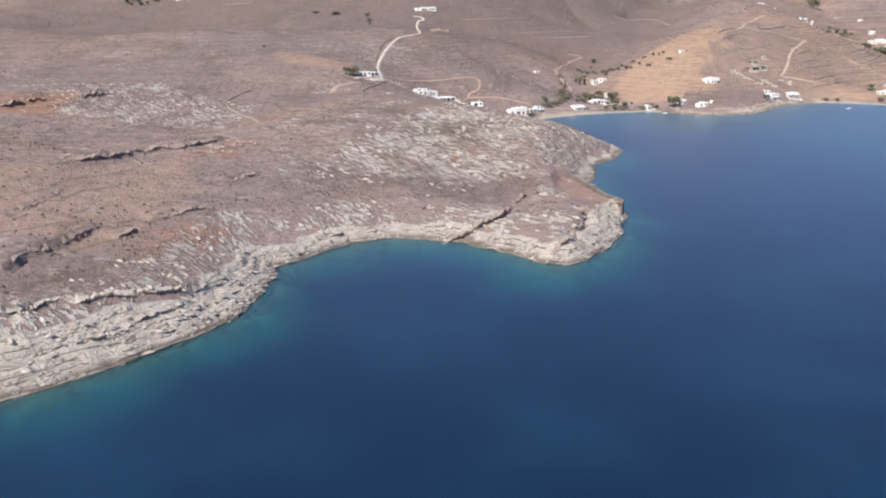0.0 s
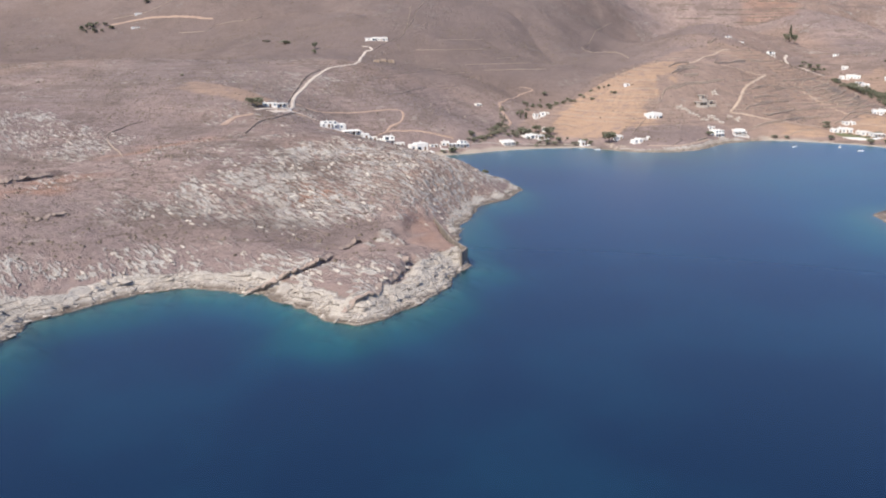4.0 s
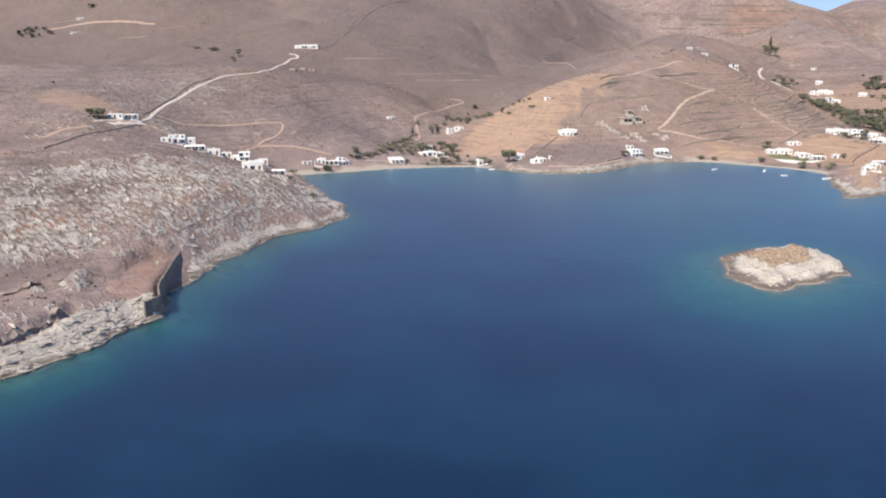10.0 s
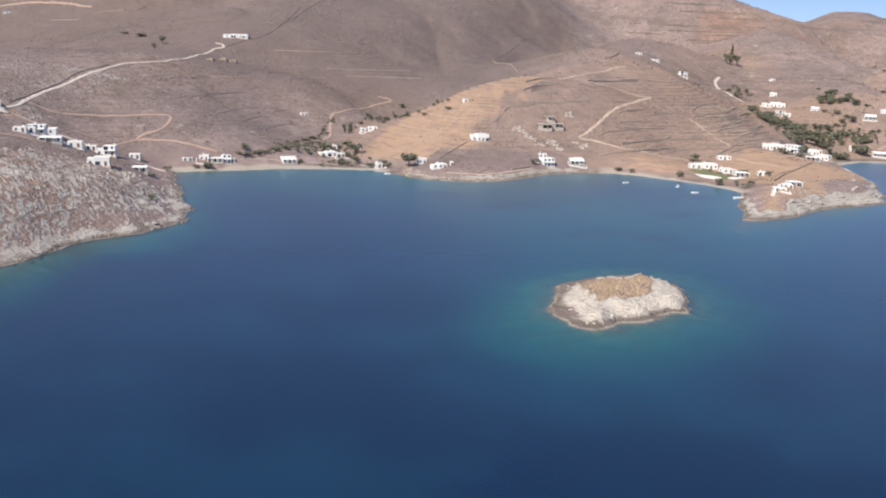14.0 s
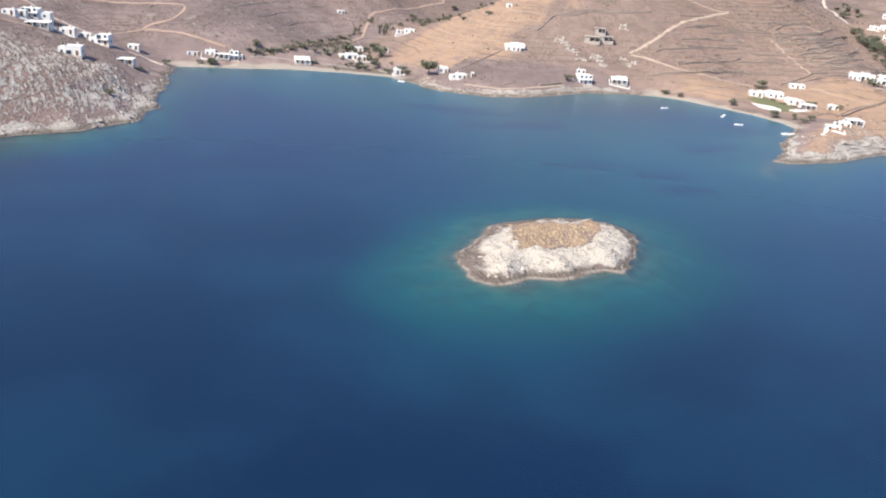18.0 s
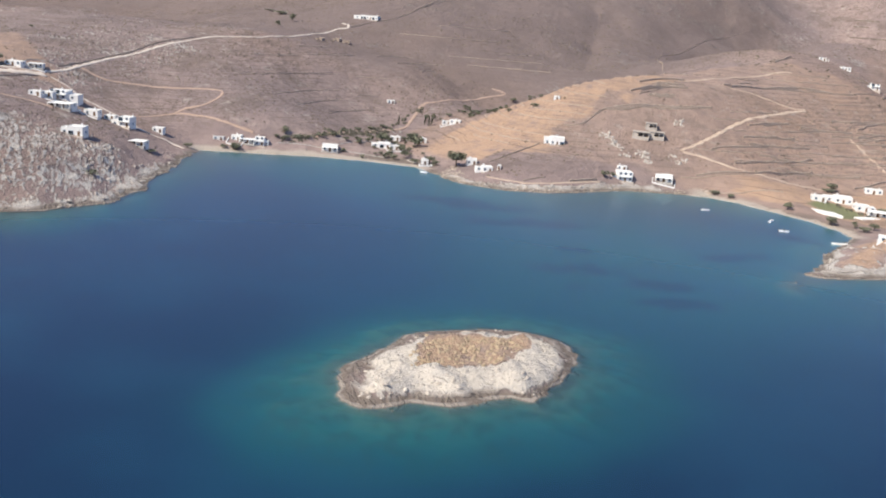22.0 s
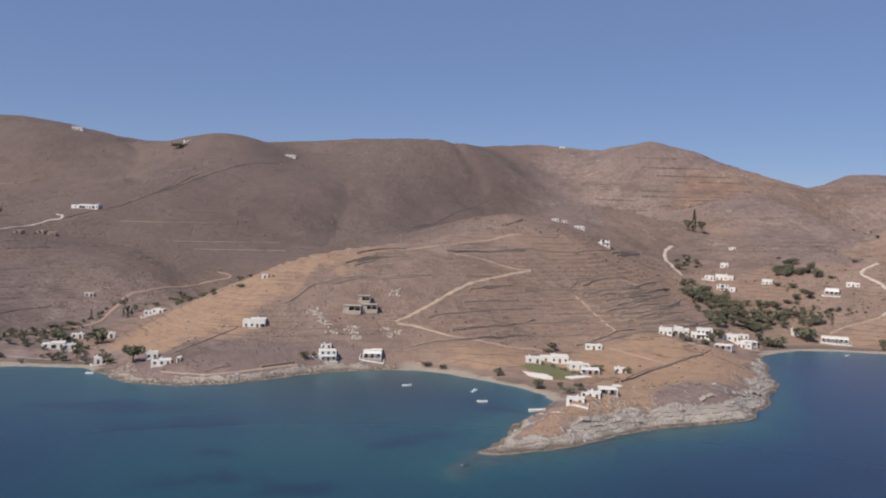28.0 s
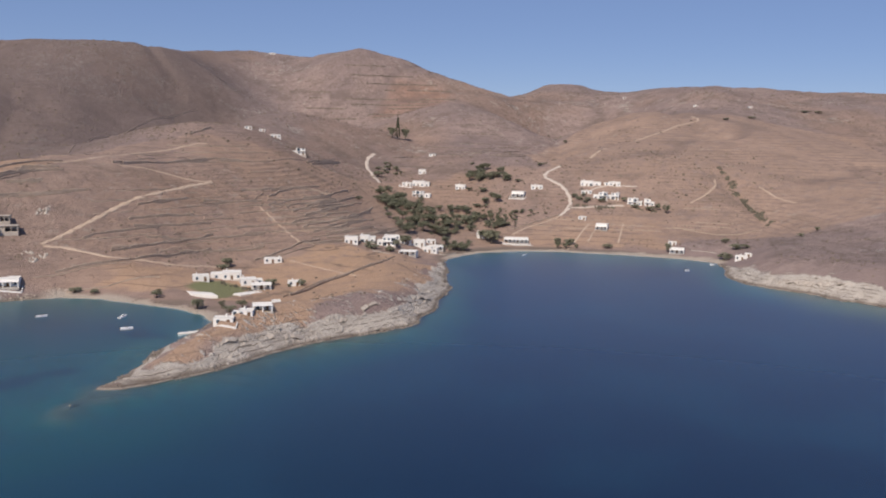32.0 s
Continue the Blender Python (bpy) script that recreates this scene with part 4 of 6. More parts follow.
TREES_VILLAGE_B = [(587, 1053, 8, 4, 'broad'), (592, 1040, 7, 4, 'broad'), (585, 1094, 10, 6, 'broad'), (592, 1093, 10, 6, 'broad'), (598, 1081, 9, 5, 'broad'), (605, 1080, 9, 5, 'broad'), (611, 1070, 8, 4, 'bush'), (620, 1065, 7, 3, 'bush'), (575, 971, 7, 4, 'broad'), (582, 969, 7, 4, 'broad'), (588, 968, 6, 4, 'broad'), (567, 939, 12, 8, 'broad'), (574, 942, 9, 6, 'broad'), (541, 908, 9, 5, 'broad'), (547, 911, 9, 5, 'broad'), (504, 897, 8, 5, 'broad'), (479, 870, 7, 3.5, 'bush'), (491, 861, 6, 4, 'bush'), (618, 929, 6, 5, 'broad'), (626, 925, 8, 5, 'broad'), (657, 1020, 5, 3, 'bush'), (663, 1008, 5, 3, 'bush'), (679, 1009, 5, 3, 'bush'), (531, 907, 6, 4, 'bush')]
# Groves: ring on the plan, number of trees, their height.
GROVES = []
GROVES.append(([(508, 1068), (525, 1023), (547, 1015), (571, 1018), (604, 1051), (595, 1029), (572, 999), (595, 981), (587, 963), (570, 965), (544, 941), (524, 916), (508, 914), (498, 940), (494, 984)], 95, 5.6))
GROVES.append(([(580, 1097), (597, 1106), (612, 1088), (615, 1068), (596, 1071), (580, 1083)], 22, 6))
GROVES.append(([(120, 840), (126, 865), (151, 929), (206, 824), (204, 804), (172, 819), (138, 833), (129, 817)], 40, 3.0))
GROVES.append(([(86, 698), (100, 730), (107, 794), (109, 843), (113, 840), (114, 787), (106, 727), (91, 697)], 46, 2.0))
GROVES.append(([(-410, 1141), (-388, 1167), (-360, 1155), (-365, 1137), (-397, 1129)], 14, 5.5))
GROVES.append(([(800, 1063), (804, 1031), (797, 980), (791, 942), (786, 942), (791, 982), (797, 1028)], 60, 2.0))
GROVES.append(([(768, 1548), (791, 1535), (735, 1307), (729, 1311), (767, 1538)], 12, 4.5))
GROVES.append(([(394, 770), (409, 767), (415, 749), (403, 769)], 8, 1.8))
GROVES.append(([(512, 1198), (527, 1177), (528, 1118), (514, 1108), (506, 1161)], 9, 3.5))
GROVES.append(([(516, 974), (544, 1014), (568, 1011), (572, 977), (552, 947), (532, 916), (515, 925)], 16, 3.8))
GROVES.append(([(574, 994), (600, 984), (595, 964), (569, 962)], 16, 2.8))
GROVES.append(([(490, 1054), (507, 1065), (514, 1008), (499, 987)], 14, 3.2))
GROVES.append(([(536, 920), (555, 933), (552, 914), (534, 902)], 9, 3.0))
GROVES.append(([(77, 689), (90, 707), (97, 742), (106, 786), (112, 782), (106, 723), (94, 700), (80, 687)], 34, 1.5))
GROVES.append(([(105, 710), (116, 754), (131, 779), (151, 747), (150, 713), (126, 714), (112, 704)], 26, 2.8))
GROVES.append(([(578, 1006), (605, 1003), (633, 993), (628, 985), (597, 986), (578, 992)], 34, 2.7))
GROVES.append(([(577, 983), (591, 989), (595, 980), (590, 963), (579, 958), (573, 965)], 20, 3.6))
GROVES.append(([(654, 1005), (691, 996), (711, 986), (716, 976), (694, 989), (655, 999)], 16, 1.7))
BOATS = [(330.8, 708.4), (364.2, 705.4), (370.3, 683.3), (176.0, 690.2), (584.2, 890.8), (697.4, 847.1), (669.7, 823.5)]
LAWN = [(383, 758), (385, 765), (397, 776), (410, 765), (411, 754), (404, 739), (400, 738)]
TERRACE = [(384, 750), (396, 746), (400, 738), (395, 739), (387, 743)]
YARD = [(406, 747), (415, 754), (420, 751), (410, 743)]
FIELD = [(443, 856), (466, 867), (489, 841), (462, 782), (438, 808)]
RUINS = [(280, 795), (289, 800), (284, 807)]
SPOIL = [(259, 784), (262, 782), (265, 780), (268, 777), (271, 774), (276, 767), (284, 776), (288, 772), (287, 779), (291, 767), (302, 786), (307, 779), (310, 783), (298, 822), (300, 824)]
OLDRUIN = [(-10, 899), (-5, 920), (2, 923)]
HOUSES = HOUSES_HILL_A + HOUSES_HILL_B + HOUSES_VILLAGE_A + HOUSES_VILLAGE_B + HOUSES_EAST + HOUSES_WEST_A + HOUSES_WEST_B + HOUSES_FAR
TREES = TREES_BAY_A + TREES_BAY_B + TREES_HAMLET + TREES_VILLAGE_A + TREES_VILLAGE_B + TREES_SHORE + TREES_EAST + TREES_FAR
STRIKE = -0.78


def along(x, y, line):
    """Distance to a line on the plan, the part of its length at the nearest place, and the side (left: plus)."""
    best, part_, side = np.full(x.shape, 1e12), np.zeros(x.shape), np.zeros(x.shape)
    long = [math.dist(a[:2], b[:2]) for a, b in zip(line, line[1:])]
    gone, whole = 0.0, sum(long)
    for (a, b), l in zip(zip(line, line[1:]), long):
        dx, dy = b[0] - a[0], b[1] - a[1]
        s = np.clip(((x - a[0]) * dx + (y - a[1]) * dy) / (l * l), 0, 1)
        far = (x - a[0] - s * dx) ** 2 + (y - a[1] - s * dy) ** 2
        near = far < best
        best, part_ = np.where(near, far, best), np.where(near, (gone + s * l) / whole, part_)
        side = np.where(near, np.sign(dx * (y - a[1]) - dy * (x - a[0])), side)
        gone += l
    return np.sqrt(best), part_, side


def within(x, y, ring, soft):
    d, _ = to_shore(x, y, [(a, b, 0) for a, b in ring])
    return ease(-soft, soft, d)


# Scarps: the left side of the line stands higher by so many metres, and falls back to the old ground over a stretch behind.
SCARPS = [
    ([(-160, 346), (-146, 364), (-134, 387), (-120, 400), (-106, 430)], 2.6, 20),
    ([(-130, 240), (-130, 254), (-124, 265), (-116, 285)], 2.8, 16),
    ([(-122, 200), (-113, 206), (-105, 216), (-98, 218), (-91, 223), (-82, 229), (-76, 235), (-70, 248), (-63, 257)], 2.3, 9),
    ([(-106, 189), (-99, 195), (-94, 201), (-86, 208), (-81, 217), (-71, 234)], 1.5, 5),
    ([(-104, 183), (-95, 193), (-85, 201), (-75, 211)], 0.9, 4),
    ([(-104, 293), (-95, 304), (-86, 319)], 1.6, 10),
    ([(-90, 347), (-78, 366)], 1.6, 9),
    ([(-148, 279), (-145, 297), (-141, 316)], 1.2, 9),
    ([(50, 403), (60, 436), (78, 491)], 0.2, 5),
    ([(-109, 275), (-105, 285)], 1.8, 8),
    ([(-250, 480), (-238, 504), (-230, 516)], 3.0, 14),
    ([(-219, 522), (-208, 542)], 4.0, 12),
    ([(502, 735), (488, 710), (477, 695)], -1.5, 7),
    ([(476, 691), (468, 685), (459, 674), (449, 666)], -1.5, 7),
    ([(441, 656), (434, 652), (427, 648)], -1.5, 6),
    ([(423, 645), (416, 638), (408, 630)], -1.5, 6),
    ([(720, 730), (712, 742), (702, 756), (693, 769)], -2.2, 7),
]
# Narrow clefts in the rock of the cape: the line and the depth.
CLEFTS = [
    ([(-1, 311), (4, 314.3), (10.4, 318.5), (17.3, 322.4), (23, 329.2), (27.2, 342.3)], 4.2, 1.05),
    ([(28.5, 346), (30, 350), (35.1, 360.8)], 2.6, 0.8),
    ([(37, 287), (40.5, 291.2), (45.3, 298.1), (48, 309)], 2.4, 0.8),
    ([(47.5, 307), (50.5, 313), (53, 324.7), (54.3, 341)], 4.6, 1.5),
]
# Low knobs of bare rock on the cape: x, y, height, half width.
KNOBS = [(45, 361, 2.6, 4.2), (43, 368, 1.8, 3.5), (49, 352, 1.6, 3.0), (47, 392, 1.6, 3.4), (50, 404, 1.5, 3.0), (55, 411, 1.8, 2.8), (38, 349, 1.4, 3.0), (73, 384, 0.9, 2.2), (72, 396, 0.9, 2.0), (69, 405, 1.2, 2.4)]
TERRACES = [
    ([(390, 850), (450, 840), (490, 900), (470, 1000), (420, 1010), (380, 960), (372, 900)], 2.6),
    ([(270, 790), (372, 800), (385, 850), (378, 905), (330, 890), (280, 850)], 2.4),
    ([(130, 770), (215, 745), (255, 800), (265, 880), (215, 900), (170, 850)], 2.2),
    ([(215, 900), (300, 905), (310, 960), (250, 990), (205, 950)], 2.6),
]
# The made ground behind the sea wall.
COURT = [(55, 362), (62, 354), (72.5, 349), (74, 355), (68.5, 368), (61.5, 402), (54, 402), (50, 390), (51, 376)]
STRAW = [
    ([(150, 745), (185, 722), (228, 745), (238, 790), (262, 835), (290, 885), (255, 905), (215, 880), (180, 850), (150, 800)], 0.8),
    ([(395, 735), (440, 715), (500, 800), (505, 850), (455, 860), (400, 800)], 0.8),
    ([(340, 760), (395, 745), (400, 800), (340, 790)], 0.75),
    ([(600, 930), (690, 900), (720, 960), (650, 1000), (600, 975)], 0.55),
    ([(392, 608), (440, 664), (498, 740), (516, 820), (500, 830), (470, 770), (420, 700), (402, 660)], 0.8),
    ([(-130, 655), (-60, 615), (-20, 628), (-60, 650), (-125, 690)], 0.5),
    ([(-160, 260), (-118, 268), (-95, 330), (-120, 380), (-175, 330)], 0.35),
    ([(120, 730), (330, 760), (520, 840), (640, 930), (760, 900), (770, 1050), (600, 1110), (450, 1060), (300, 1000), (200, 920), (130, 850)], 0.3),
    ([(690, 930), (760, 880), (1000, 900), (1100, 1300), (800, 1400), (640, 1200)], 0.42),
]
RED = [
    ([(520, 1480), (600, 1450), (640, 1560), (560, 1600)], 0.35),
    ([(-8, 402), (14, 400), (20, 414), (0, 420)], 0.7),
    ([(-98, 262), (-78, 268), (-72, 290), (-92, 296), (-104, 280)], 0.55),
    ([(-118, 372), (-96, 382), (-92, 424), (-112, 420)], 0.5),
    ([(-270, 470), (-215, 480), (-225, 530), (-280, 520)], 0.7),
    ([(-112, 470), (-80, 480), (-60, 510), (-100, 500)], 0.45),
    ([(57, 362), (70, 356), (68, 372), (61, 400), (54, 398), (52, 378)], 0.4),
]
ROCKY = [
    ([(-110, 180), (-62, 225), (-55, 290), (-20, 322), (34, 284), (75, 330), (60, 345), (30, 330), (-15, 352), (-80, 310), (-130, 210)], 0.55),
    ([(-60, 365), (0, 360), (60, 400), (98, 490), (100, 545), (60, 575), (16, 555), (-12, 485), (-48, 418)], 0.70),
    ([(-215, 480), (-120, 470), (-110, 540), (-200, 590), (-270, 560)], 0.55),
    ([(395, 600), (470, 682), (510, 730), (522, 800), (505, 790), (480, 720), (420, 670), (380, 640)], 0.35),
    ([(-120, 690), (-20, 690), (-20, 760), (-110, 770)], 0.4),
    ([(60, 1330), (200, 1300), (300, 1400), (280, 1520), (120, 1500)], 0.42),
    ([(330, 1350), (420, 1330), (430, 1500), (350, 1480)], 0.4),
]
# Darker earth under thick dry scrub.
BROWN = [
    ([(-60, 372), (-14, 378), (19, 378), (45, 382), (39, 366), (22, 347), (0, 349), (-30, 358)], 0.45, 7),
    ([(-96, 258), (-84, 262), (-80, 282), (-92, 284)], 0.4, 7),
    ([(-500, 880), (100, 860), (230, 930), (400, 1250), (330, 1500), (330, 1900), (-700, 1800)], 0.70, 60),
    ([(190, 690), (260, 700), (330, 760), (330, 860), (290, 880), (240, 800)], 0.22, 15),
    ([(-700, 600), (-60, 650), (90, 730), (120, 870), (-500, 930)], 0.17, 40),
]
# Dry gullies of the far slopes: the line, the depth and the half width.
GULLIES = [
    ([(413, 1631), (404, 1589), (398, 1400), (393, 1228)], 2, 45),
    ([(771, 1554), (721, 1286), (673, 1141), (621, 1093)], 14, 30),
    ([(797, 1060), (798, 1001), (786, 942), (778, 895)], 7, 13),
    ([(241, 823), (190, 850), (146, 885), (60, 960)], 4, 24),
    ([(150, 1300), (170, 1150), (190, 1020)], 9, 28),
    ([(560, 1420), (560, 1300), (540, 1200)], 9, 26),
    ([(900, 1400), (860, 1250), (840, 1150)], 8, 24),
]
# The half-drowned reef off the point.
REEF = [(383, 601), (376, 587), (371, 570)]
WEED = [(300, 560, 16, 7, 0.4), (322, 552, 20, 6, 0.6), (338, 540, 14, 5, 0.5), (285, 585, 8, 4, 0.2), (215, 640, 26, 9, 0.3), (350, 620, 16, 6, 0.8), (255, 620, 30, 8, 0.4), (372, 690, 18, 5, -0.8)]


def land_height(x, y):
    """Height of the ground at places on the plan, with the masks for its cover."""
    shape, (x, y) = np.shape(x), (np.ravel(np.asarray(x, float)), np.ravel(np.asarray(y, float)))
    near = (x > -400) & (x < 900) & (y > 100) & (y < 1200)
    warp = 2.2 * fbm(x, y, 14, 3, 5) * near
    d, edge = to_shore(x + warp, y + 0.7 * warp[::1], SHORE)
    calm = ease(0.6, 2.0, edge)
    d = np.where(calm < 1, d - (1 - calm) * warp * 0.6 * ease(-40, -12, d), d)
    z = base_height(x, y, d, edge)
    inland = ease(2, 40, d)
    # broad relief of the dry hills, gullies on the far slopes
    far = ease(900, 1500, np.hypot(x - 250, y - 300))
    z += inland * (1.2 * fbm(x, y, 60, 4, 11) + (1.5 + 4 * far) * fbm(x, y, 150, 5, 21, 0.55) * ease(30, 200, d))
    ravine = ease(0.16, 0.0, np.abs(fbm(x, y, 260, 3, 29, 0.5))) * ease(120, 260, d) * ease(560, 900, np.hypot(x - 250, y - 300))
    z -= 3.2 * ravine
    for line, deep_, wide in GULLIES:
        s, at, _ = along(x, y, line)
        s = s + 0.4 * wide * fbm(x, y, 60, 3, 27)
        z -= deep_ * np.exp(-np.abs(s / wide) ** 1.4) * ease(0, 0.25, at) * ease(1, 0.8, at)
    for line, up, back in SCARPS:
        s, at, side = along(x, y, line)
        s = s + 0.55 * fbm(x, y, 5, 3, 31)
        q = s * np.where(side * up > 0, 1, -1)
        z += abs(up) * (ease(-0.9, 1.5, q) * np.exp(-np.maximum(q, 0) / back) - 0.3 * np.exp(-((q + 1.6) / 1.6) ** 2)) * ease(0, 0.12, at) * ease(1, 0.88, at)
    for line, deep_, half in CLEFTS:
        s, at, side = along(x, y, line)
        s = s + 0.5 * fbm(x, y, 6, 2, 33)
        q = s * np.where(side > 0, 1, -1)
        z += (0.3 * deep_ * ease(-0.9, 1.2, q) * np.exp(-np.maximum(q, 0) / 9) - 0.4 * deep_ * np.exp(-((q + half) / (half + 0.5)) ** 2)) * ease(0, 0.1, at) * ease(1, 0.9, at)
    masks = {k: np.zeros(x.shape) for k in ("rock", "straw", "scrub", "beach", "red", "stone", "weed", "lawn", "sheet", "pale", "reef")}
    for ring, step in TERRACES:
        m = within(x, y, ring, 6)
        k = z / step + 0.35 * fbm(x, y, 40, 2, 41)
        part_ = k - np.floor(k)
        flat = step * (np.floor(k) - k + ease(0.72, 1.0, part_)) + 0.5 * step
        z += m * 0.75 * flat
        masks["stone"] = np.maximum(masks["stone"], 0.35 * m * ease(0.68, 0.78, part_) * ease(1.0, 0.96, part_) * ease(-0.7, 0.2, fbm(x, y, 30, 2, 43)))
        masks["straw"] = np.maximum(masks["straw"], 0.3 * m)
    for key, rings in (("straw", STRAW), ("red", RED), ("rock", ROCKY)):
        for ring, much in rings:
            masks[key] = np.maximum(masks[key], much * within(x + 3 * warp, y - 3 * warp, ring, 9 if key != "straw" else 4))
    for kx_, ky_, up, half in KNOBS:
        q = np.hypot(x - kx_, y - ky_) / half + 0.35 * fbm(x, y, 3, 3, 39)
        z += up * ease(1.1, 0.35, q)
        masks["rock"] = np.maximum(masks["rock"], 0.8 * ease(1.2, 0.7, q))
    flat = within(x, y, COURT, 1.6)
    z += flat * (5.9 + 0.25 * fbm(x, y, 5, 3, 37) - 0.02 * (365 - y) * (y < 365) - z)
    masks["lawn"] = within(x, y, LAWN, 1.5)
    masks["straw"] = np.maximum(masks["straw"], 0.95 * within(x, y, FIELD, 3))
    masks["beach"] = ease(1.1, 0.6, edge) * ease(8, 5, d + 1.5 * warp) * ease(-14, -9, d)
    slim = 1 - 0.2 * (x > 330) * (x < 560)
    rim = ease(0.9, 2.2, edge) * ease(slim * (1.6 * edge + 7), slim * (0.9 * edge + 1), d + 2.5 * fbm(x, y, 11, 3, 47))
    masks["stone"] = np.maximum(masks["stone"], 0.4 * ease(0.5, 1, ravine))
    masks["sheet"] = near * rim * ease(-4, 1, d) * (1 - 0.5 * ease(392, 408, y) * (x < 130))
    for ring, much, soft in BROWN:
        masks["stone"] = np.maximum(masks["stone"], much * within(x + 3 * warp, y - 3 * warp, ring, soft))
    masks["rock"] = np.clip(np.maximum(masks["rock"] * ease(0, 12, d), rim * 0.95) * ease(-4, 1, d), 0, 1)
    masks["rock"] = np.maximum(masks["rock"], 0.34 * ease(0.25, 0.75, fbm(x, y, 60, 4, 57, 0.6)) * ease(20, 60, d) * (masks["straw"] < 0.3))
    masks["scrub"] = ease(10, 40, d) * (1 - masks["straw"])
    # broken limestone: blocks and ledges that dip one way
    u = 0.86 * x + 0.5 * y
    v = 0.86 * y - 0.5 * x
    blocks = np.abs(fbm(u, v * 0.38, 3.6, 3, 51)) + 0.6 * np.abs(fbm(u, v * 0.5, 9, 3, 55))
    z += near * masks["rock"] * (1.2 * blocks - 0.55) * ease(-1.5, 3, d) * (1 - 0.7 * rim)
    ledge = 1.9
    k = z / ledge + 0.5 * fbm(u, v * 0.3, 14, 3, 61)
    part_ = k - np.floor(k)
    z += near * rim * ledge * 1.0 * (np.floor(k) - k + ease(0.7, 1.0, part_)) * ease(1, 3, d)
    z += near * inland * 0.22 * fbm(x, y, 3.0, 2, 71) * (1 - masks["beach"])
    # the islet
    di, ei = to_shore(x + 1.4 * warp, y + 0.9 * warp, ISLET)
    e = np.maximum(di, 0)
    dt, _ = to_shore(x + 0.9 * warp, y + 0.6 * warp, [(a, b, 0) for a, b in ISLET_TOP])
    back = ease(-12, 16, 0.7 * (y - 432) - 0.72 * (x - 293))
    grass = within(x + 1.6 * warp, y - 1.2 * warp, ISLET_GRASS, 1.6)
    islet = 0.28 * ease(0, 1.0, e) + (0.25 + 0.45 * blocks) * ease(0.5, 3, e) + (1.4 + 0.5 * blocks) * ease(-0.4, 3.4, dt) + (0.8 + 0.25 * back) * ease(1.5, 8, dt) + 1.1 * (blocks - 0.6) * ease(0, 2, dt) * (1 - 0.75 * grass) + 0.3 * fbm(x, y, 6, 4, 67, 0.6) * ease(-1, 2, dt)
    on = di > 0
    z = np.where(on, islet, z)
    top = ease(-1.2, 1.0, dt + 1.2 * fbm(x, y, 4, 3, 63))
    masks["rock"] = np.where(on, (0.5 + 0.45 * top) * (1 - grass), masks["rock"])
    masks["sheet"] = np.where(on, 0.66 * top * (1 - grass), masks["sheet"])
    masks["pale"] = np.where(on, top * (1 - grass), 0)
    masks["stone"] = np.where(on, (0.2 + 0.3 * ease(-0.4, 0.4, fbm(x, y, 7, 3, 65))) * (1 - top), masks["stone"])
    masks["lawn"] = np.where(on, 0.1 * grass, masks["lawn"])
    masks["straw"] = np.where(on, 0.75 * grass, masks["straw"])
    # the sea bed
    out = np.maximum(-np.maximum(d, di), 0)
    shelf = 15.0 + 10.0 * ease(-25, 25, di - d) + 6 * fbm(x, y, 30, 2, 81)
    bank = np.exp(-(((x - 318) / 125) ** 2 + ((y - 605) / 140) ** 2)) + 0.85 * np.exp(-(((x - 140) / 95) ** 2 + ((y - 664) / 50) ** 2))
    soft_out = np.maximum(out - 14 * np.log1p(np.exp(-np.abs(d - di) / 14)), 0)
    deep = 0.25 + (7.5 - 5.5 * np.clip(bank, 0, 1)) * (1 - np.exp(-(soft_out / (shelf + 4 * bank)) ** 1.35)) + 3 * ease(60, 500, soft_out)
    reef = np.abs(fbm(x, y, 8, 4, 91, 0.6)) * ease(26, 3, out) * ease(0, 3, out)
    z = np.where(out > 0, np.minimum(-deep + 1.1 * reef * ease(0.5, 2, np.where(di > d, 3, edge)), -0.12 - 0.5 * ease(0, 4, out)), np.maximum(z, 0.05))
    s, at, _ = along(x, y, REEF)
    tip = ease(13, 2, s + 7 * at + 3 * fbm(x, y, 6, 3, 97)) * ease(1, 0.7, at)
    z = np.where(out > 0, np.maximum(z, z + tip * (-0.45 + 0.5 * fbm(x, y, 3, 2, 99) - z)), z)
    masks["reef"] = (out > 0) * np.maximum(0.85 * tip, 0.6 * ease(5, 0.5, out + 2 * fbm(x, y, 5, 3, 93)) * (di > -9))
    for wx, wy, wl, ww, turn in WEED:
        c, s = math.cos(turn), math.sin(turn)
        a, b = (x - wx) * c + (y - wy) * s, (y - wy) * c - (x - wx) * s
        masks["weed"] = np.maximum(masks["weed"], 0.72 * ease(1.35, 0.5, np.hypot(a / wl, b / ww) + 0.6 * fbm(x, y, 9, 4, 95, 0.6)))
    return z.reshape(shape), {k: v.reshape(shape) for k, v in masks.items()}


def spaced(stops):
    """Grid lines from (place, step) stops: the step changes evenly from stop to stop."""
    at, lines = stops[0][0], [stops[0][0]]
    for (a, sa), (b, sb) in zip(stops, stops[1:]):
        while at < b - 0.4 * sb:
            at += sa + (sb - sa) * min(max((at - a) / (b - a), 0), 1)
            lines.append(at)
    return np.array(lines)


GX = spaced([(-4300, 260), (-1500, 50), (-420, 9), (-165, 1.1), (-30, 1.1), (95, 1.3), (180, 2.2), (540, 2.2), (720, 3.4), (1100, 9), (1700, 28), (4400, 260)])
GY = spaced([(-1100, 150), (60, 12), (170, 1.1), (420, 1.2), (540, 1.9), (1000, 2.4), (1180, 5), (1800, 11), (2400, 40), (4900, 260)])
XX, YY = np.meshgrid(GX, GY)
ZZ, MASKS = land_height(XX, YY)
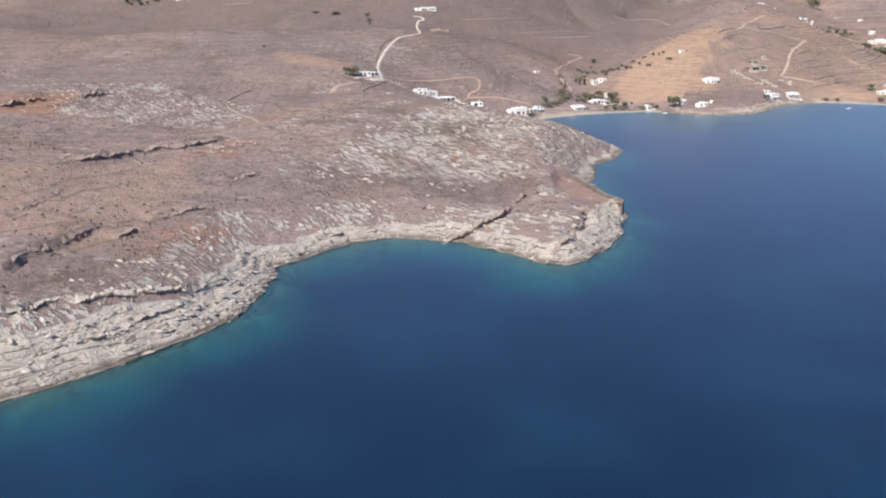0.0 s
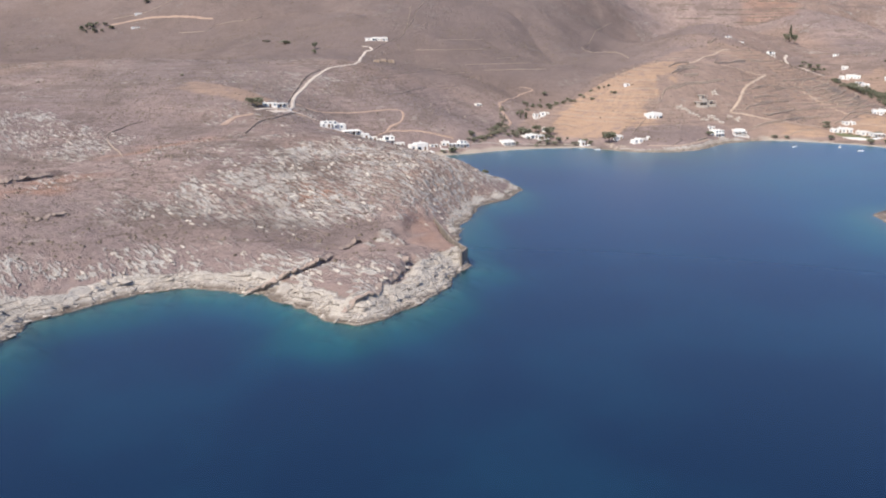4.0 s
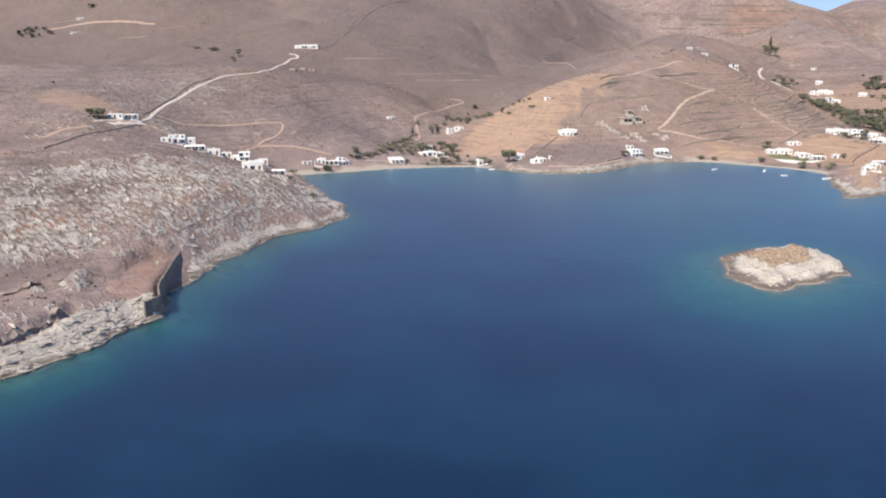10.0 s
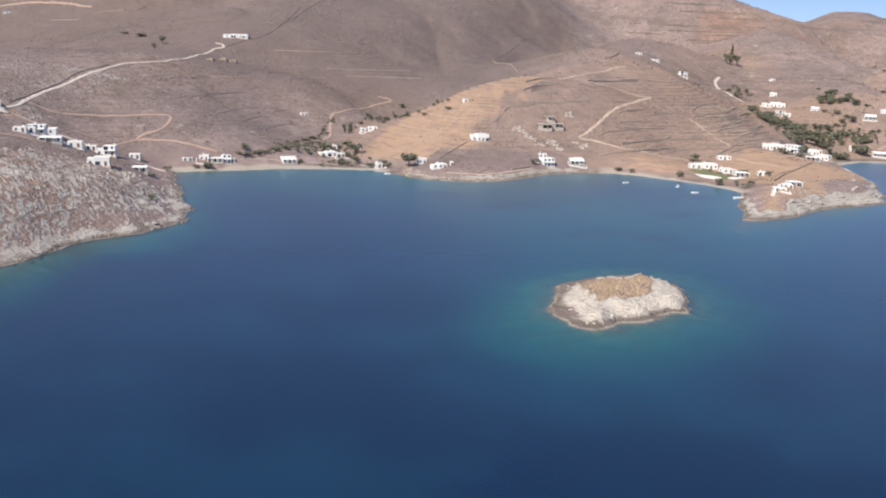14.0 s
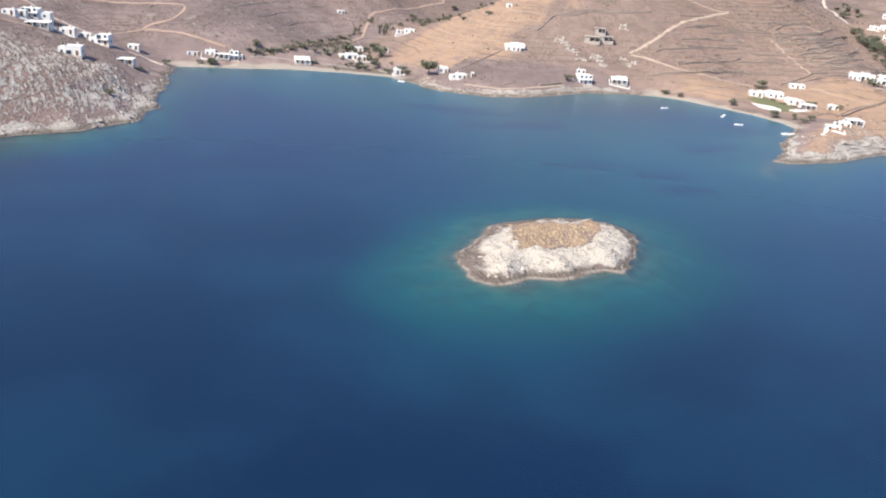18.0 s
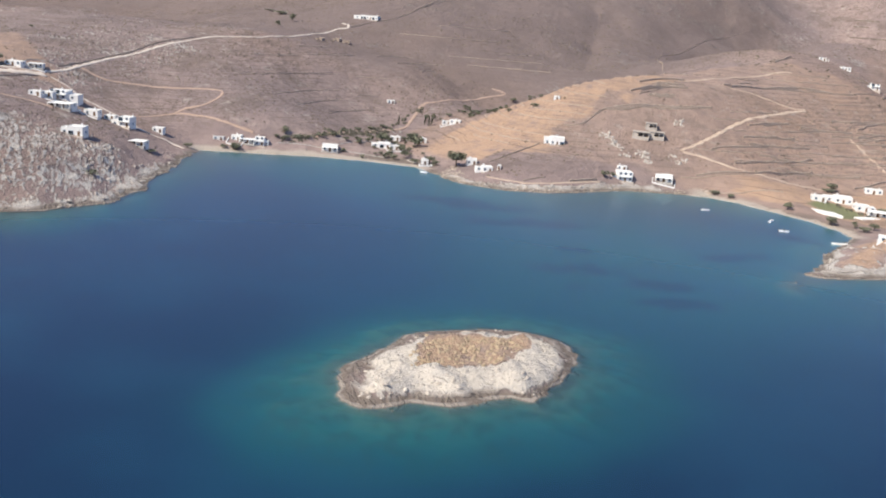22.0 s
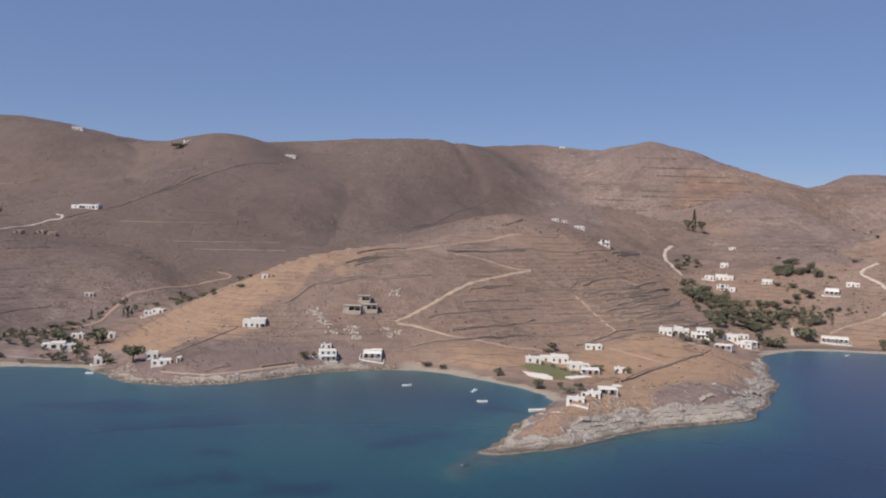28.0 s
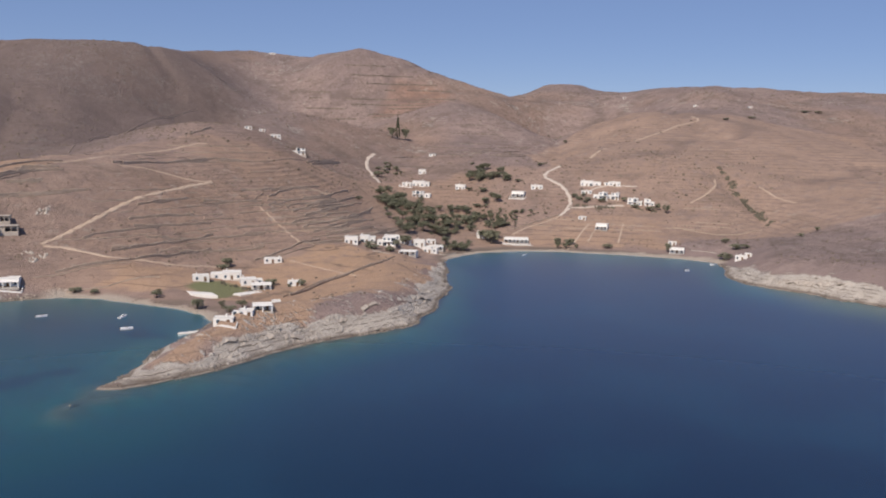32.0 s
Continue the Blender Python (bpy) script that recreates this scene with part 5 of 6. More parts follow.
# silt evens out the deeper sea bed
for _ in range(10):
    mean = ZZ.copy()
    mean[1:-1, 1:-1] = (ZZ[:-2, 1:-1] + ZZ[2:, 1:-1] + ZZ[1:-1, :-2] + ZZ[1:-1, 2:] + ZZ[1:-1, 1:-1]) / 5
    ZZ = np.where(ZZ < -2.5, mean, ZZ)


def ground_at(x, y):
    """The height of the ground sheet at one place."""
    i = min(max(int(np.searchsorted(GX, x)) - 1, 0), len(GX) - 2)
    j = min(max(int(np.searchsorted(GY, y)) - 1, 0), len(GY) - 2)
    s, t = (x - GX[i]) / (GX[i + 1] - GX[i]), (y - GY[j]) / (GY[j + 1] - GY[j])
    a, b, c, d = ZZ[j, i], ZZ[j, i + 1], ZZ[j + 1, i], ZZ[j + 1, i + 1]
    return float(a * (1 - s) * (1 - t) + b * s * (1 - t) + c * (1 - s) * t + d * s * t)


def build_ground():
    nx, ny = len(GX), len(GY)
    me = bpy.data.meshes.new("ground")
    me.vertices.add(nx * ny)
    me.vertices.foreach_set("co", np.stack([XX, YY, ZZ], -1).astype(np.float32).ravel())
    i = (np.arange(ny - 1)[:, None] * nx + np.arange(nx - 1)[None]).ravel()
    quads = np.stack([i, i + 1, i + nx + 1, i + nx], -1).astype(np.int32)
    me.loops.add(quads.size)
    me.loops.foreach_set("vertex_index", quads.ravel())
    me.polygons.add(len(quads))
    me.polygons.foreach_set("loop_start", np.arange(0, quads.size, 4, dtype=np.int32))
    me.update(calc_edges=True)
    for key, values in MASKS.items():
        me.attributes.new(key, "FLOAT", "POINT").data.foreach_set("value", values.astype(np.float32).ravel())
    me.shade_smooth()
    me.materials.append(GROUND)
    return tagged(new("ground", me), "dry brown rocky hills with pale limestone shore, sea bed painted with the water's tint by depth", "ground", kind="structure")


ground = build_ground()
water = tagged(mesh_object("sea_water", [(-4300, -1100, 0), (4400, -1100, 0), (4400, 4900, 0), (-4300, 4900, 0)], [(0, 1, 2, 3)], SEA),
               "calm deep blue sea, turquoise over the shallows", "sea", kind="structure")


# ---- ways over the ground ----
def part(name, bm, material, parent, label=""):
    """Links a bmesh as one mesh object under a thing or a part."""
    me = bpy.data.meshes.new(name)
    bm.to_mesh(me)
    bm.free()
    for m in (material if isinstance(material, (list, tuple)) else [material]):
        me.materials.append(m)
    ob = new(name, me)
    ob.parent = parent
    return tagged(ob, label)


def smooth_line(line, step):
    """Points every so many metres along a soft curve through the corners of a line."""
    pts = [np.array(p[:2], float) for p in line]
    pts = [2 * pts[0] - pts[1]] + pts + [2 * pts[-1] - pts[-2]]
    out = []
    for a, b, c, d in zip(pts, pts[1:], pts[2:], pts[3:]):
        n = max(2, int(np.hypot(*(c - b)) / step))
        for k in range(n):
            t = k / n
            out.append(0.5 * (2 * b + (c - a) * t + (2 * a - 5 * b + 4 * c - d) * t * t + (3 * b - a - 3 * c + d) * t ** 3))
    return out + [pts[-2]]


def sides(pts):
    """The unit vector to the left at each point of a line."""
    out = []
    for k in range(len(pts)):
        d = pts[min(k + 1, len(pts) - 1)] - pts[max(k - 1, 0)]
        out.append(np.array([-d[1], d[0]]) / max(np.hypot(*d), 1e-6))
    return out


def way(name, line, wide, colour):
    """A strip of road laid on the ground, with worn, uneven edges."""
    rnd = random.Random(len(line) * 31 + int(wide * 10))
    pts = smooth_line(line, 2.0)
    verts, faces = [], []
    level = np.array([ground_at(p[0], p[1]) for p in pts])
    soft = np.convolve(np.pad(level, 4, mode="edge"), np.ones(9) / 9, "valid")
    for p, s, mean in zip(pts, sides(pts), soft):
        row = []
        for k in (-1.0, -0.45, 0.45, 1.0):
            w = 0.3 * wide * k * (1 + (rnd.uniform(-0.35, 0.45) if abs(k) == 1 else 0))
            q = p + s * w
            g = ground_at(q[0], q[1])
            row.append((q[0], q[1], max(g, 0.6 * g + 0.4 * mean)))
        row = [(a, b, c + (0.2 if 0 < i < 3 else 0.08)) for i, (a, b, c) in enumerate(row)]
        verts += [(row[0][0], row[0][1], row[0][2] - 0.8)] + row + [(row[3][0], row[3][1], row[3][2] - 0.8)]
    for k in range(len(pts) - 1):
        for j in range(5):
            a = 6 * k + j
            faces.append((a, a + 1, a + 7, a + 6)[::-1])
    mat, words = {"pale": (PALE, "pale concrete"), "red": (REDDIRT, "reddish bare-earth"), "buff": (BUFF, "buff trodden earth")}[colour]
    kind = {"concrete_road": "road winding over the dry slope", "stepped_path": "stepped path between white houses", "dirt_track": "track over the dry hillside"}[name]
    return tagged(mesh_object(name, verts, faces, mat, True), words + " " + kind, "path" if name == "stepped_path" else "road", kind="structure")


def stone_wall(name, line, high, thick=0.5, mat=None, label="dry-stone field wall of dark rough stones", base=None):
    rnd = random.Random(int(line[0][0] * 7 + line[0][1]))
    pts = smooth_line(line, 1.6)
    verts, faces = [], []
    for p, s in zip(pts, sides(pts)):
        g = ground_at(p[0], p[1])
        lo, up = (base[0], base[1]) if base else (g - 1.2, g + 0.52 * high * rnd.uniform(0.7, 1.1))
        for k, z, out in ((-1, lo, 1.0), (-1, up - 0.12, 0.8), (-0.5, up, 0.8), (0.5, up + rnd.uniform(-0.1, 0.1), 0.8), (1, up - 0.12, 0.8), (1, lo, 1.0)):
            w = 0.5 * thick * k * out + rnd.uniform(-0.08, 0.08)
            verts.append((p[0] + s[0] * w, p[1] + s[1] * w, z))
    n = len(pts)
    for k in range(n - 1):
        for j in range(5):
            a = 6 * k + j
            faces.append((a, a + 6, a + 7, a + 1)[::-1])
    faces += [tuple(range(6)), tuple(range(6 * n - 1, 6 * n - 7, -1))]
    return tagged(mesh_object(name, verts, faces, mat or DRYSTONE), label, "wall", "field walls")


def ledge(line, up, top_mat):
    """A broken rock step along a line, with a ragged rim that overhangs a shaded foot; the higher ground is on the left (minus: right)."""
    r = np.random.RandomState(int(abs(line[0][0]) * 3 + abs(line[0][1])))
    pts = smooth_line(line, 0.6)
    n, turn = len(pts), 1 if up > 0 else -1
    jut = np.repeat(r.uniform(-0.7, 1.0, n // 3 + 2), 3)[:n] + r.uniform(-0.25, 0.25, n)
    tall = np.interp(np.arange(n), np.arange(0, n + 8, 7), r.uniform(0.25, 1.1, (n + 8 + 6) // 7)) + np.repeat(r.uniform(-0.15, 0.15, n // 2 + 2), 2)[:n]
    verts, faces = [], []
    for k, (p, s) in enumerate(zip(pts, sides(pts))):
        fade = min(1, 5 * (k + 0.3) / n, 5 * (n - 0.7 - k) / n)
        high = max(0.15, abs(up) * fade * tall[k])

        def at(q):
            return p[0] + turn * s[0] * q, p[1] + turn * s[1] * q
        base = min(ground_at(*at(-1.2)), ground_at(*at(-0.3)))
        top = base + high
        back = 1.0 + 0.6 * r.random()
        out = (0.25 + 0.6 * jut[k]) * fade
        for q, z in ((back + 1.2, ground_at(*at(back + 1.2)) - 0.4), (back, max(ground_at(*at(back)) + 0.02, top - 0.25)), (-out, top), (-out - 0.05, top - 0.25 * high), (-out + 0.8 * fade, top - 0.5 * high), (0.3, base - 0.7)):
            verts.append((*at(q), z))
    for k in range(n - 1):
        for j in range(5):
            a = 6 * k + j
            faces.append((a, a + 6, a + 7, a + 1))
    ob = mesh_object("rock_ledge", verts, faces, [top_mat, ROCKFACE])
    # rim front, undercut and foot are darker than the top
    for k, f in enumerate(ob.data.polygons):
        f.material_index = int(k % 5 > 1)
    return tagged(ob, "rock ledge with a darker front and undercut foot", "rock", kind="structure")


for row in WAYS:
    way(*row)
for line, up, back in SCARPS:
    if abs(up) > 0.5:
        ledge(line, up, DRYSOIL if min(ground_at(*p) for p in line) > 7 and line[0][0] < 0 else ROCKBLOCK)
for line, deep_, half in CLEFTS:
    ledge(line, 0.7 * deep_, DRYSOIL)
for line, high in WALLS:
    stone_wall("dry_stone_wall", line, high)


def terrace_lines(ring, gap, count, seed):
    """Lines that keep to one height on the ground inside a ring, at least a gap apart."""
    rnd = random.Random(seed)
    xs, ys = [p[0] for p in ring], [p[1] for p in ring]
    taken, out = [], []
    for _ in range(count * 12):
        if len(out) >= count:
            break
        at = np.array([rnd.uniform(min(xs), max(xs)), rnd.uniform(min(ys), max(ys))])
        level, pts, reach = ground_at(*at), [], rnd.uniform(20, 70)
        for way_ in (1, -1):
            q, run, heading = at.copy(), [], None
            for _ in range(int(reach / 2)):
                gx_ = (ground_at(q[0] + 5, q[1]) - ground_at(q[0] - 5, q[1])) / 10
                gy_ = (ground_at(q[0], q[1] + 5) - ground_at(q[0], q[1] - 5)) / 10
                steep = math.hypot(gx_, gy_)
                if steep < 0.03 or not inside(q[0], q[1], ring) or any((q[0] - a) ** 2 + (q[1] - b) ** 2 < gap * gap for a, b in taken):
                    break
                side = np.array([-gy_, gx_]) / steep * way_
                if heading is not None and side @ heading < 0.5:
                    break
                heading = side
                run.append(q.copy())
                q = q + 2 * side + 0.35 * (level - ground_at(*q)) / steep * np.array([gx_, gy_]) / steep
            pts = run[::-1] + pts[1:] if way_ < 0 else run
        if len(pts) >= 5:
            out.append([tuple(p) for p in pts[::2]])
            taken += [tuple(p) for p in pts]
    return out


def inside(x, y, ring):
    hit = False
    for (ax, ay), (bx, by) in zip(ring, ring[1:] + ring[:1]):
        if (ay > y) != (by > y) and x < ax + (y - ay) * (bx - ax) / (by - ay):
            hit = not hit
    return hit


for line in TERRACE_LINES:
    stone_wall("terrace_wall", line, 2.5, 0.9, None, "dry-stone terrace wall of brown rough stones")
for k, (ring, gap, count, high) in enumerate(TERRACE_FIELDS):
    for line in terrace_lines(ring, gap, count, 50 + k):
        stone_wall("terrace_wall", line, high, 0.7, DARKSTONE if line[0][1] > 1100 else None, "low dry-stone terrace wall following the slope")
for line, high in PALE_WALLS:
    stone_wall("garden_wall", line, 0.7 * high, 0.35, CONCRETE, "low grey plastered garden wall between houses")
tagged(stone_wall("sea_wall", [(60.5, 414), (62, 404), (69.3, 369)], 8, 0.8, MASONRY, "old masonry retaining wall along the rocky shore", (-1.5, 6.5)), category="wall")
tagged(stone_wall("sea_wall", [(69.3, 369), (71.5, 362.5), (75, 354.6)], 7, 0.8, MASONRY, "old masonry retaining wall standing in the sea", (-2.0, 6.3)), category="wall")
tagged(stone_wall("sea_wall", [(75.1, 354.4), (74, 351), (72.9, 347.6)], 7, 0.8, MASONRY, "square end of a masonry wall rising from the sea", (-2.0, 6.1)), category="wall")


# ---- houses ----
def box(bm, x0, x1, y0, y1, z0, z1, mat=0, bevel=0.0):
    vs = [bm.verts.new((x, y, z)) for z in (z0, z1) for x, y in ((x0, y0), (x1, y0), (x1, y1), (x0, y1))]
    fs = [bm.faces.new([vs[i] for i in f]) for f in ((3, 2, 1, 0), (4, 5, 6, 7), (0, 1, 5, 4), (1, 2, 6, 5), (2, 3, 7, 6), (3, 0, 4, 7))]
    for f in fs:
        f.material_index = mat
    if bevel:
        bmesh.ops.bevel(bm, geom=list({e for f in fs for e in f.edges}), offset=bevel, segments=1, affect="EDGES")
    return fs


def block(bm, x0, x1, y0, y1, z0, z1):
    """A whitewashed block with soft corners, a parapet and a sunk flat roof."""
    bm2 = bmesh.new()
    fs = box(bm2, x0, x1, y0, y1, z0, z1)
    top = fs[1]
    res = bmesh.ops.inset_individual(bm2, faces=[top], thickness=0.28)
    bmesh.ops.translate(bm2, verts=list(top.verts), vec=(0, 0, -0.35))
    top.material_index = 1
    edges = [e for e in bm2.edges if all(v.co.z > z0 + 0.1 or e.verts[0].co.z != e.verts[1].co.z for v in e.verts)]
    bmesh.ops.bevel(bm2, geom=[e for e in edges if len(e.link_faces) == 2 and e.calc_face_angle(0) > 1], offset=0.09, segments=1, affect="EDGES")
    me = bpy.data.meshes.new("block")
    bm2.to_mesh(me)
    bm2.free()
    bm.from_mesh(me)
    bpy.data.meshes.remove(me)


def opening_meshes():
    """Shared meshes: a window's surround and pane, a door's frame and leaf; they look along -y."""
    made = {}
    for key, w, h in (("window", 1.0, 1.15), ("door", 1.0, 2.1), ("wide", 2.2, 1.9)):
        bm = bmesh.new()
        for x0, x1, z0, z1 in ((-w / 2 - 0.1, -w / 2, -0.1, h + 0.1), (w / 2, w / 2 + 0.1, -0.1, h + 0.1), (-w / 2, w / 2, h, h + 0.1), (-w / 2, w / 2, -0.1, 0), (-0.04, 0.04, 0, h)):
            box(bm, x0, x1, -0.07, 0.1, z0, z1)
        frame_me = bpy.data.meshes.new(key + "_frame")
        bm.to_mesh(frame_me)
        bm.free()
        bm = bmesh.new()
        box(bm, -w / 2, w / 2, -0.02, 0.06, 0, h)
        pane_me = bpy.data.meshes.new(key + "_pane")
        bm.to_mesh(pane_me)
        bm.free()
        frame_me.materials.append(FRAME if key != "door" else BROWNWOOD)
        pane_me.materials.append(GLASS if key != "door" else BROWNWOOD)
        made[key] = frame_me, pane_me
    return made


OPENINGS = opening_meshes()


def opening(house, key, x, y, z, turn=0.0):
    f, p = OPENINGS[key]
    ob = new("door" if key == "door" else "window", f)
    ob.parent, ob.location, ob.rotation_euler = house, (x, y, z), (0, 0, radians(turn))
    pane = new("leaf" if key == "door" else "pane", p)
    pane.parent = ob


def yard_wall(x, y, w, d, turn):
    """A low whitewashed wall round three sides of a yard in front of a house."""
    c, s = math.cos(radians(turn)), math.sin(radians(turn))
    line = [(x + c * a - s * b, y + s * a + c * b) for a, b in ((-w / 2, -d / 2), (-w / 2, -d / 2 - 4.5), (w / 2, -d / 2 - 4.5), (w / 2, -d / 2))]
    verts, faces = [], []
    for (ax, ay), (bx, by) in zip(line, line[1:]):
        n = max(2, int(math.dist((ax, ay), (bx, by)) / 1.5))
        nx, ny = -(by - ay), bx - ax
        q = 0.14 / math.hypot(nx, ny)
        for k in range(n + 1):
            px, py = ax + (bx - ax) * k / n, ay + (by - ay) * k / n
            g = ground_at(px, py)
            verts += [(px - nx * q, py - ny * q, g - 0.6), (px - nx * q, py - ny * q, g + 0.75), (px + nx * q, py + ny * q, g + 0.75), (px + nx * q, py + ny * q, g - 0.6)]
            if k < n:
                v = len(verts) - 4
                faces += [(v + j, v + j + 4, v + (j + 1) % 4 + 4, v + (j + 1) % 4) for j in range(3)]
        v = len(verts) - 4
        faces += [(v - 4 * n, v - 4 * n + 1, v - 4 * n + 2, v - 4 * n + 3), (v + 3, v + 2, v + 1, v)]
    return tagged(mesh_object("yard_wall", verts, faces, WHITE), "low whitewashed yard wall in front of a house", "wall", "yard walls")


STYLE_LABELS = {
    "villa": "white flat-roofed house with a lower wing",
    "plain": "small white cubic house with a flat roof",
    "arcade": "white flat-roofed house with a front porch",
    "shed": "little whitewashed stone hut with a flat roof",
}


def house(x, y, w, d, h, turn, style):
    rnd = random.Random(int(x * 13 + y * 7))
    c, s = math.cos(radians(turn)), math.sin(radians(turn))
    spots = [ground_at(x + c * i * w / 2 - s * j * d / 2, y + s * i * w / 2 + c * j * d / 2) for i in (-1, 0, 1) for j in (-1, 0, 1)]
    front = ground_at(x + s * (d / 2 + 1), y - c * (d / 2 + 1))
    z = min(front + 0.1, sum(spots) / 9)
    low = min(spots) - z - 0.6
    root = new({"shed": "hut"}.get(style, "house"), None)
    root.location, root.rotation_euler = (x, y, z), (0, 0, radians(turn))
    tagged(root, STYLE_LABELS[style] + (" near the water" if z < 9 else " on the dry slope"), "hut" if style == "shed" else "house", "white houses round the bay")
    two = h > 6.1
    main = max(2.8, min(0.82 * h, 5.6))
    bm = bmesh.new()
    split = w * (0.62 if rnd.random() < 0.5 else 0.7) if style == "villa" and w > 7 else w
    flip = rnd.choice((-1, 1))
    a0, a1 = (-w / 2, -w / 2 + split) if flip > 0 else (w / 2 - split, w / 2)
    block(bm, a0, a1, -d / 2, d / 2, low, main)
    part("wall", bm, [WHITE, ROOF], root)
    if split < w:
        bm = bmesh.new()
        b0, b1 = (a1 - 0.1, w / 2) if flip > 0 else (-w / 2, a0 + 0.1)
        lower = main * 0.66 if two else main - 0.7
        block(bm, b0, b1, -d / 2 + 0.9, d / 2 - 0.5, low, lower)
        part("side_wing", bm, [WHITE, ROOF], root, "lower white side wing")
        opening(root, "window", (b0 + b1) / 2, -d / 2 + 0.88, 0.95)
    face = -d / 2
    n = max(1, int(split / 2.7))
    for level in range(2 if two else 1):
        for k in range(n):
            px = a0 + split * (k + 0.5) / n
            if level == 0 and k == n // 2:
                opening(root, "door", px, face - 0.02, 0.05)
            elif style == "villa" and rnd.random() < 0.3:
                opening(root, "wide", px, face - 0.02, 0.25 + 3.0 * level)
            else:
                opening(root, "window", px, face - 0.02, 1.0 + 3.0 * level)
    if style != "shed":
        for k in (-1, 1):
            opening(root, "window", (a0 if k < 0 else a1) + 0.02 * k, 0.3, 1.0, 90 * k)
    if style == "arcade":
        bm = bmesh.new()
        box(bm, a0 - 0.2, a1 + 0.2, face - 2.6, face + 0.05, 2.55, 2.8, 0, 0.04)
        part("porch_roof", bm, WHITE, root)
        m = max(2, int(split / 3) + 1)
        for k in range(m):
            bm = bmesh.new()
            px = a0 + 0.2 + (split - 0.4) * k / (m - 1)
            box(bm, px - 0.2, px + 0.2, face - 2.5, face - 2.1, low, 2.56, 0, 0.05)
            part("column", bm, WHITE, root)
        bm = bmesh.new()
        box(bm, a0 - 0.3, a1 + 0.3, face - 2.8, face + 0.05, low, 0.1, 0, 0.03)
        part("porch_floor", bm, CONCRETE, root)
    elif style == "villa":
        bm = bmesh.new()
        box(bm, a0 - 0.6, a1 + 0.6, face - 1.8, face + 0.05, low - 0.3, 0.02, 0, 0.05)
        part("terrace", bm, [PALE], root)
    if style in ("villa", "plain"):
        bm = bmesh.new()
        cx = a0 + split * rnd.uniform(0.15, 0.85)
        box(bm, cx - 0.3, cx + 0.3, d / 2 - 1.1, d / 2 - 0.5, main - 0.5, main + 0.75, 0, 0.05)
        part("chimney", bm, WHITE, root)
    if two and style == "villa":
        bm = bmesh.new()
        box(bm, a0 + 0.4, a1 - 0.4, face - 1.3, face + 0.05, 2.9, 3.05, 0, 0.02)
        part("balcony", bm, WHITE, root)
    return root


for row in HOUSES:
    house(*row)
for k, row in enumerate(HOUSES):
    if k % 3 == 0 and row[6] in ("plain", "arcade") and row[1] < 1100:
        yard_wall(row[0], row[1], row[2] + 3, row[3], row[5])


def bare_frame(x, y, w, d, turn, floors):
    """An unfinished building: concrete slabs on posts with a few block walls."""
    root = new("unfinished_house", None)
    root.location, root.rotation_euler = (x, y, ground_at(x, y)), (0, 0, radians(turn))
    tagged(root, "unfinished grey concrete house frame on the hillside", "building", "unfinished houses")
    for f in range(floors + 1):
        bm = bmesh.new()
        box(bm, -w / 2 - 0.3, w / 2 + 0.3, -d / 2 - 0.3, d / 2 + 0.3, 3.0 * f - (2.2 if f == 0 else 0.22), 3.0 * f, 0, 0.03)
        part("slab", bm, BLOCKWORK, root)
    for f in range(floors):
        for i in range(4):
            for j in (-1, 1):
                bm = bmesh.new()
                px = -w / 2 + w * i / 3
                box(bm, px - 0.18, px + 0.18, j * d / 2 - 0.18, j * d / 2 + 0.18, 3.0 * f, 3.0 * f + 2.8)
                part("post", bm, BLOCKWORK, root)
        for px0, px1, py in ((-w / 2 + 0.2, w / 2 - 0.2, d / 2 - 0.1), (-w / 2 + 0.2, -w / 6 - 0.2, -d / 2 + 0.3)):
            bm = bmesh.new()
            box(bm, px0, px1, py - 0.12, py + 0.12, 3.0 * f, 3.0 * f + 2.8)
            part("block_wall", bm, BLOCKWORK, root)


for (x, y), w, d, turn, floors in zip(RUINS, (10, 9, 7), (6, 6, 5), (6, 10, 8), (1, 1, 1)):
    bare_frame(x, y, w, d, turn, floors)
for x, y in OLDRUIN:
    hut = new("ruined_hut", None)
    hut.location, hut.rotation_euler = (x, y, ground_at(x, y)), (0, 0, 0.2 * (x % 5))
    tagged(hut, "roofless stone hut in ruins on the hillside", "ruin", "ruined huts")
    for x0, x1, y0, y1, up in ((-3, 3, 2.2, 2.8, 2.4), (-3, -2.4, -2.5, 2.3, 1.9), (2.4, 3, -2.5, 2.3, 2.2), (-2.5, -0.6, -2.8, -2.2, 1.6)):
        bm = bmesh.new()
        box(bm, x0, x1, y0, y1, -1.2, up, 0, 0.12)
        part("wall", bm, DRYSTONE, hut)


def platform(name, ring, up, mat, label):
    """A flat paved terrace with upright edges."""
    top = max(ground_at(x, y) for x, y in ring) + up if up < 0.3 else up
    n = len(ring)
    verts = [(x, y, top) for x, y in ring] + [(x, y, top - 4) for x, y in ring]
    faces = [tuple(range(n)), tuple(range(2 * n - 1, n - 1, -1))] + [(k, n + k, n + (k + 1) % n, (k + 1) % n) for k in range(n)]
    ob = mesh_object(name, verts, faces, mat)
    bm = bmesh.new()
    bm.from_mesh(ob.data)
    bmesh.ops.recalc_face_normals(bm, faces=bm.faces)
    bmesh.ops.bevel(bm, geom=list(bm.edges), offset=0.08, segments=1, affect="EDGES")
    bm.to_mesh(ob.data)
    bm.free()
    return tagged(ob, label, "terrace", kind="structure")


platform("terrace", TERRACE, 0.1, ROOF, "white paved terrace beside a green lawn")
platform("terrace", YARD, 0.1, ROOF, "white paved yard in front of houses")
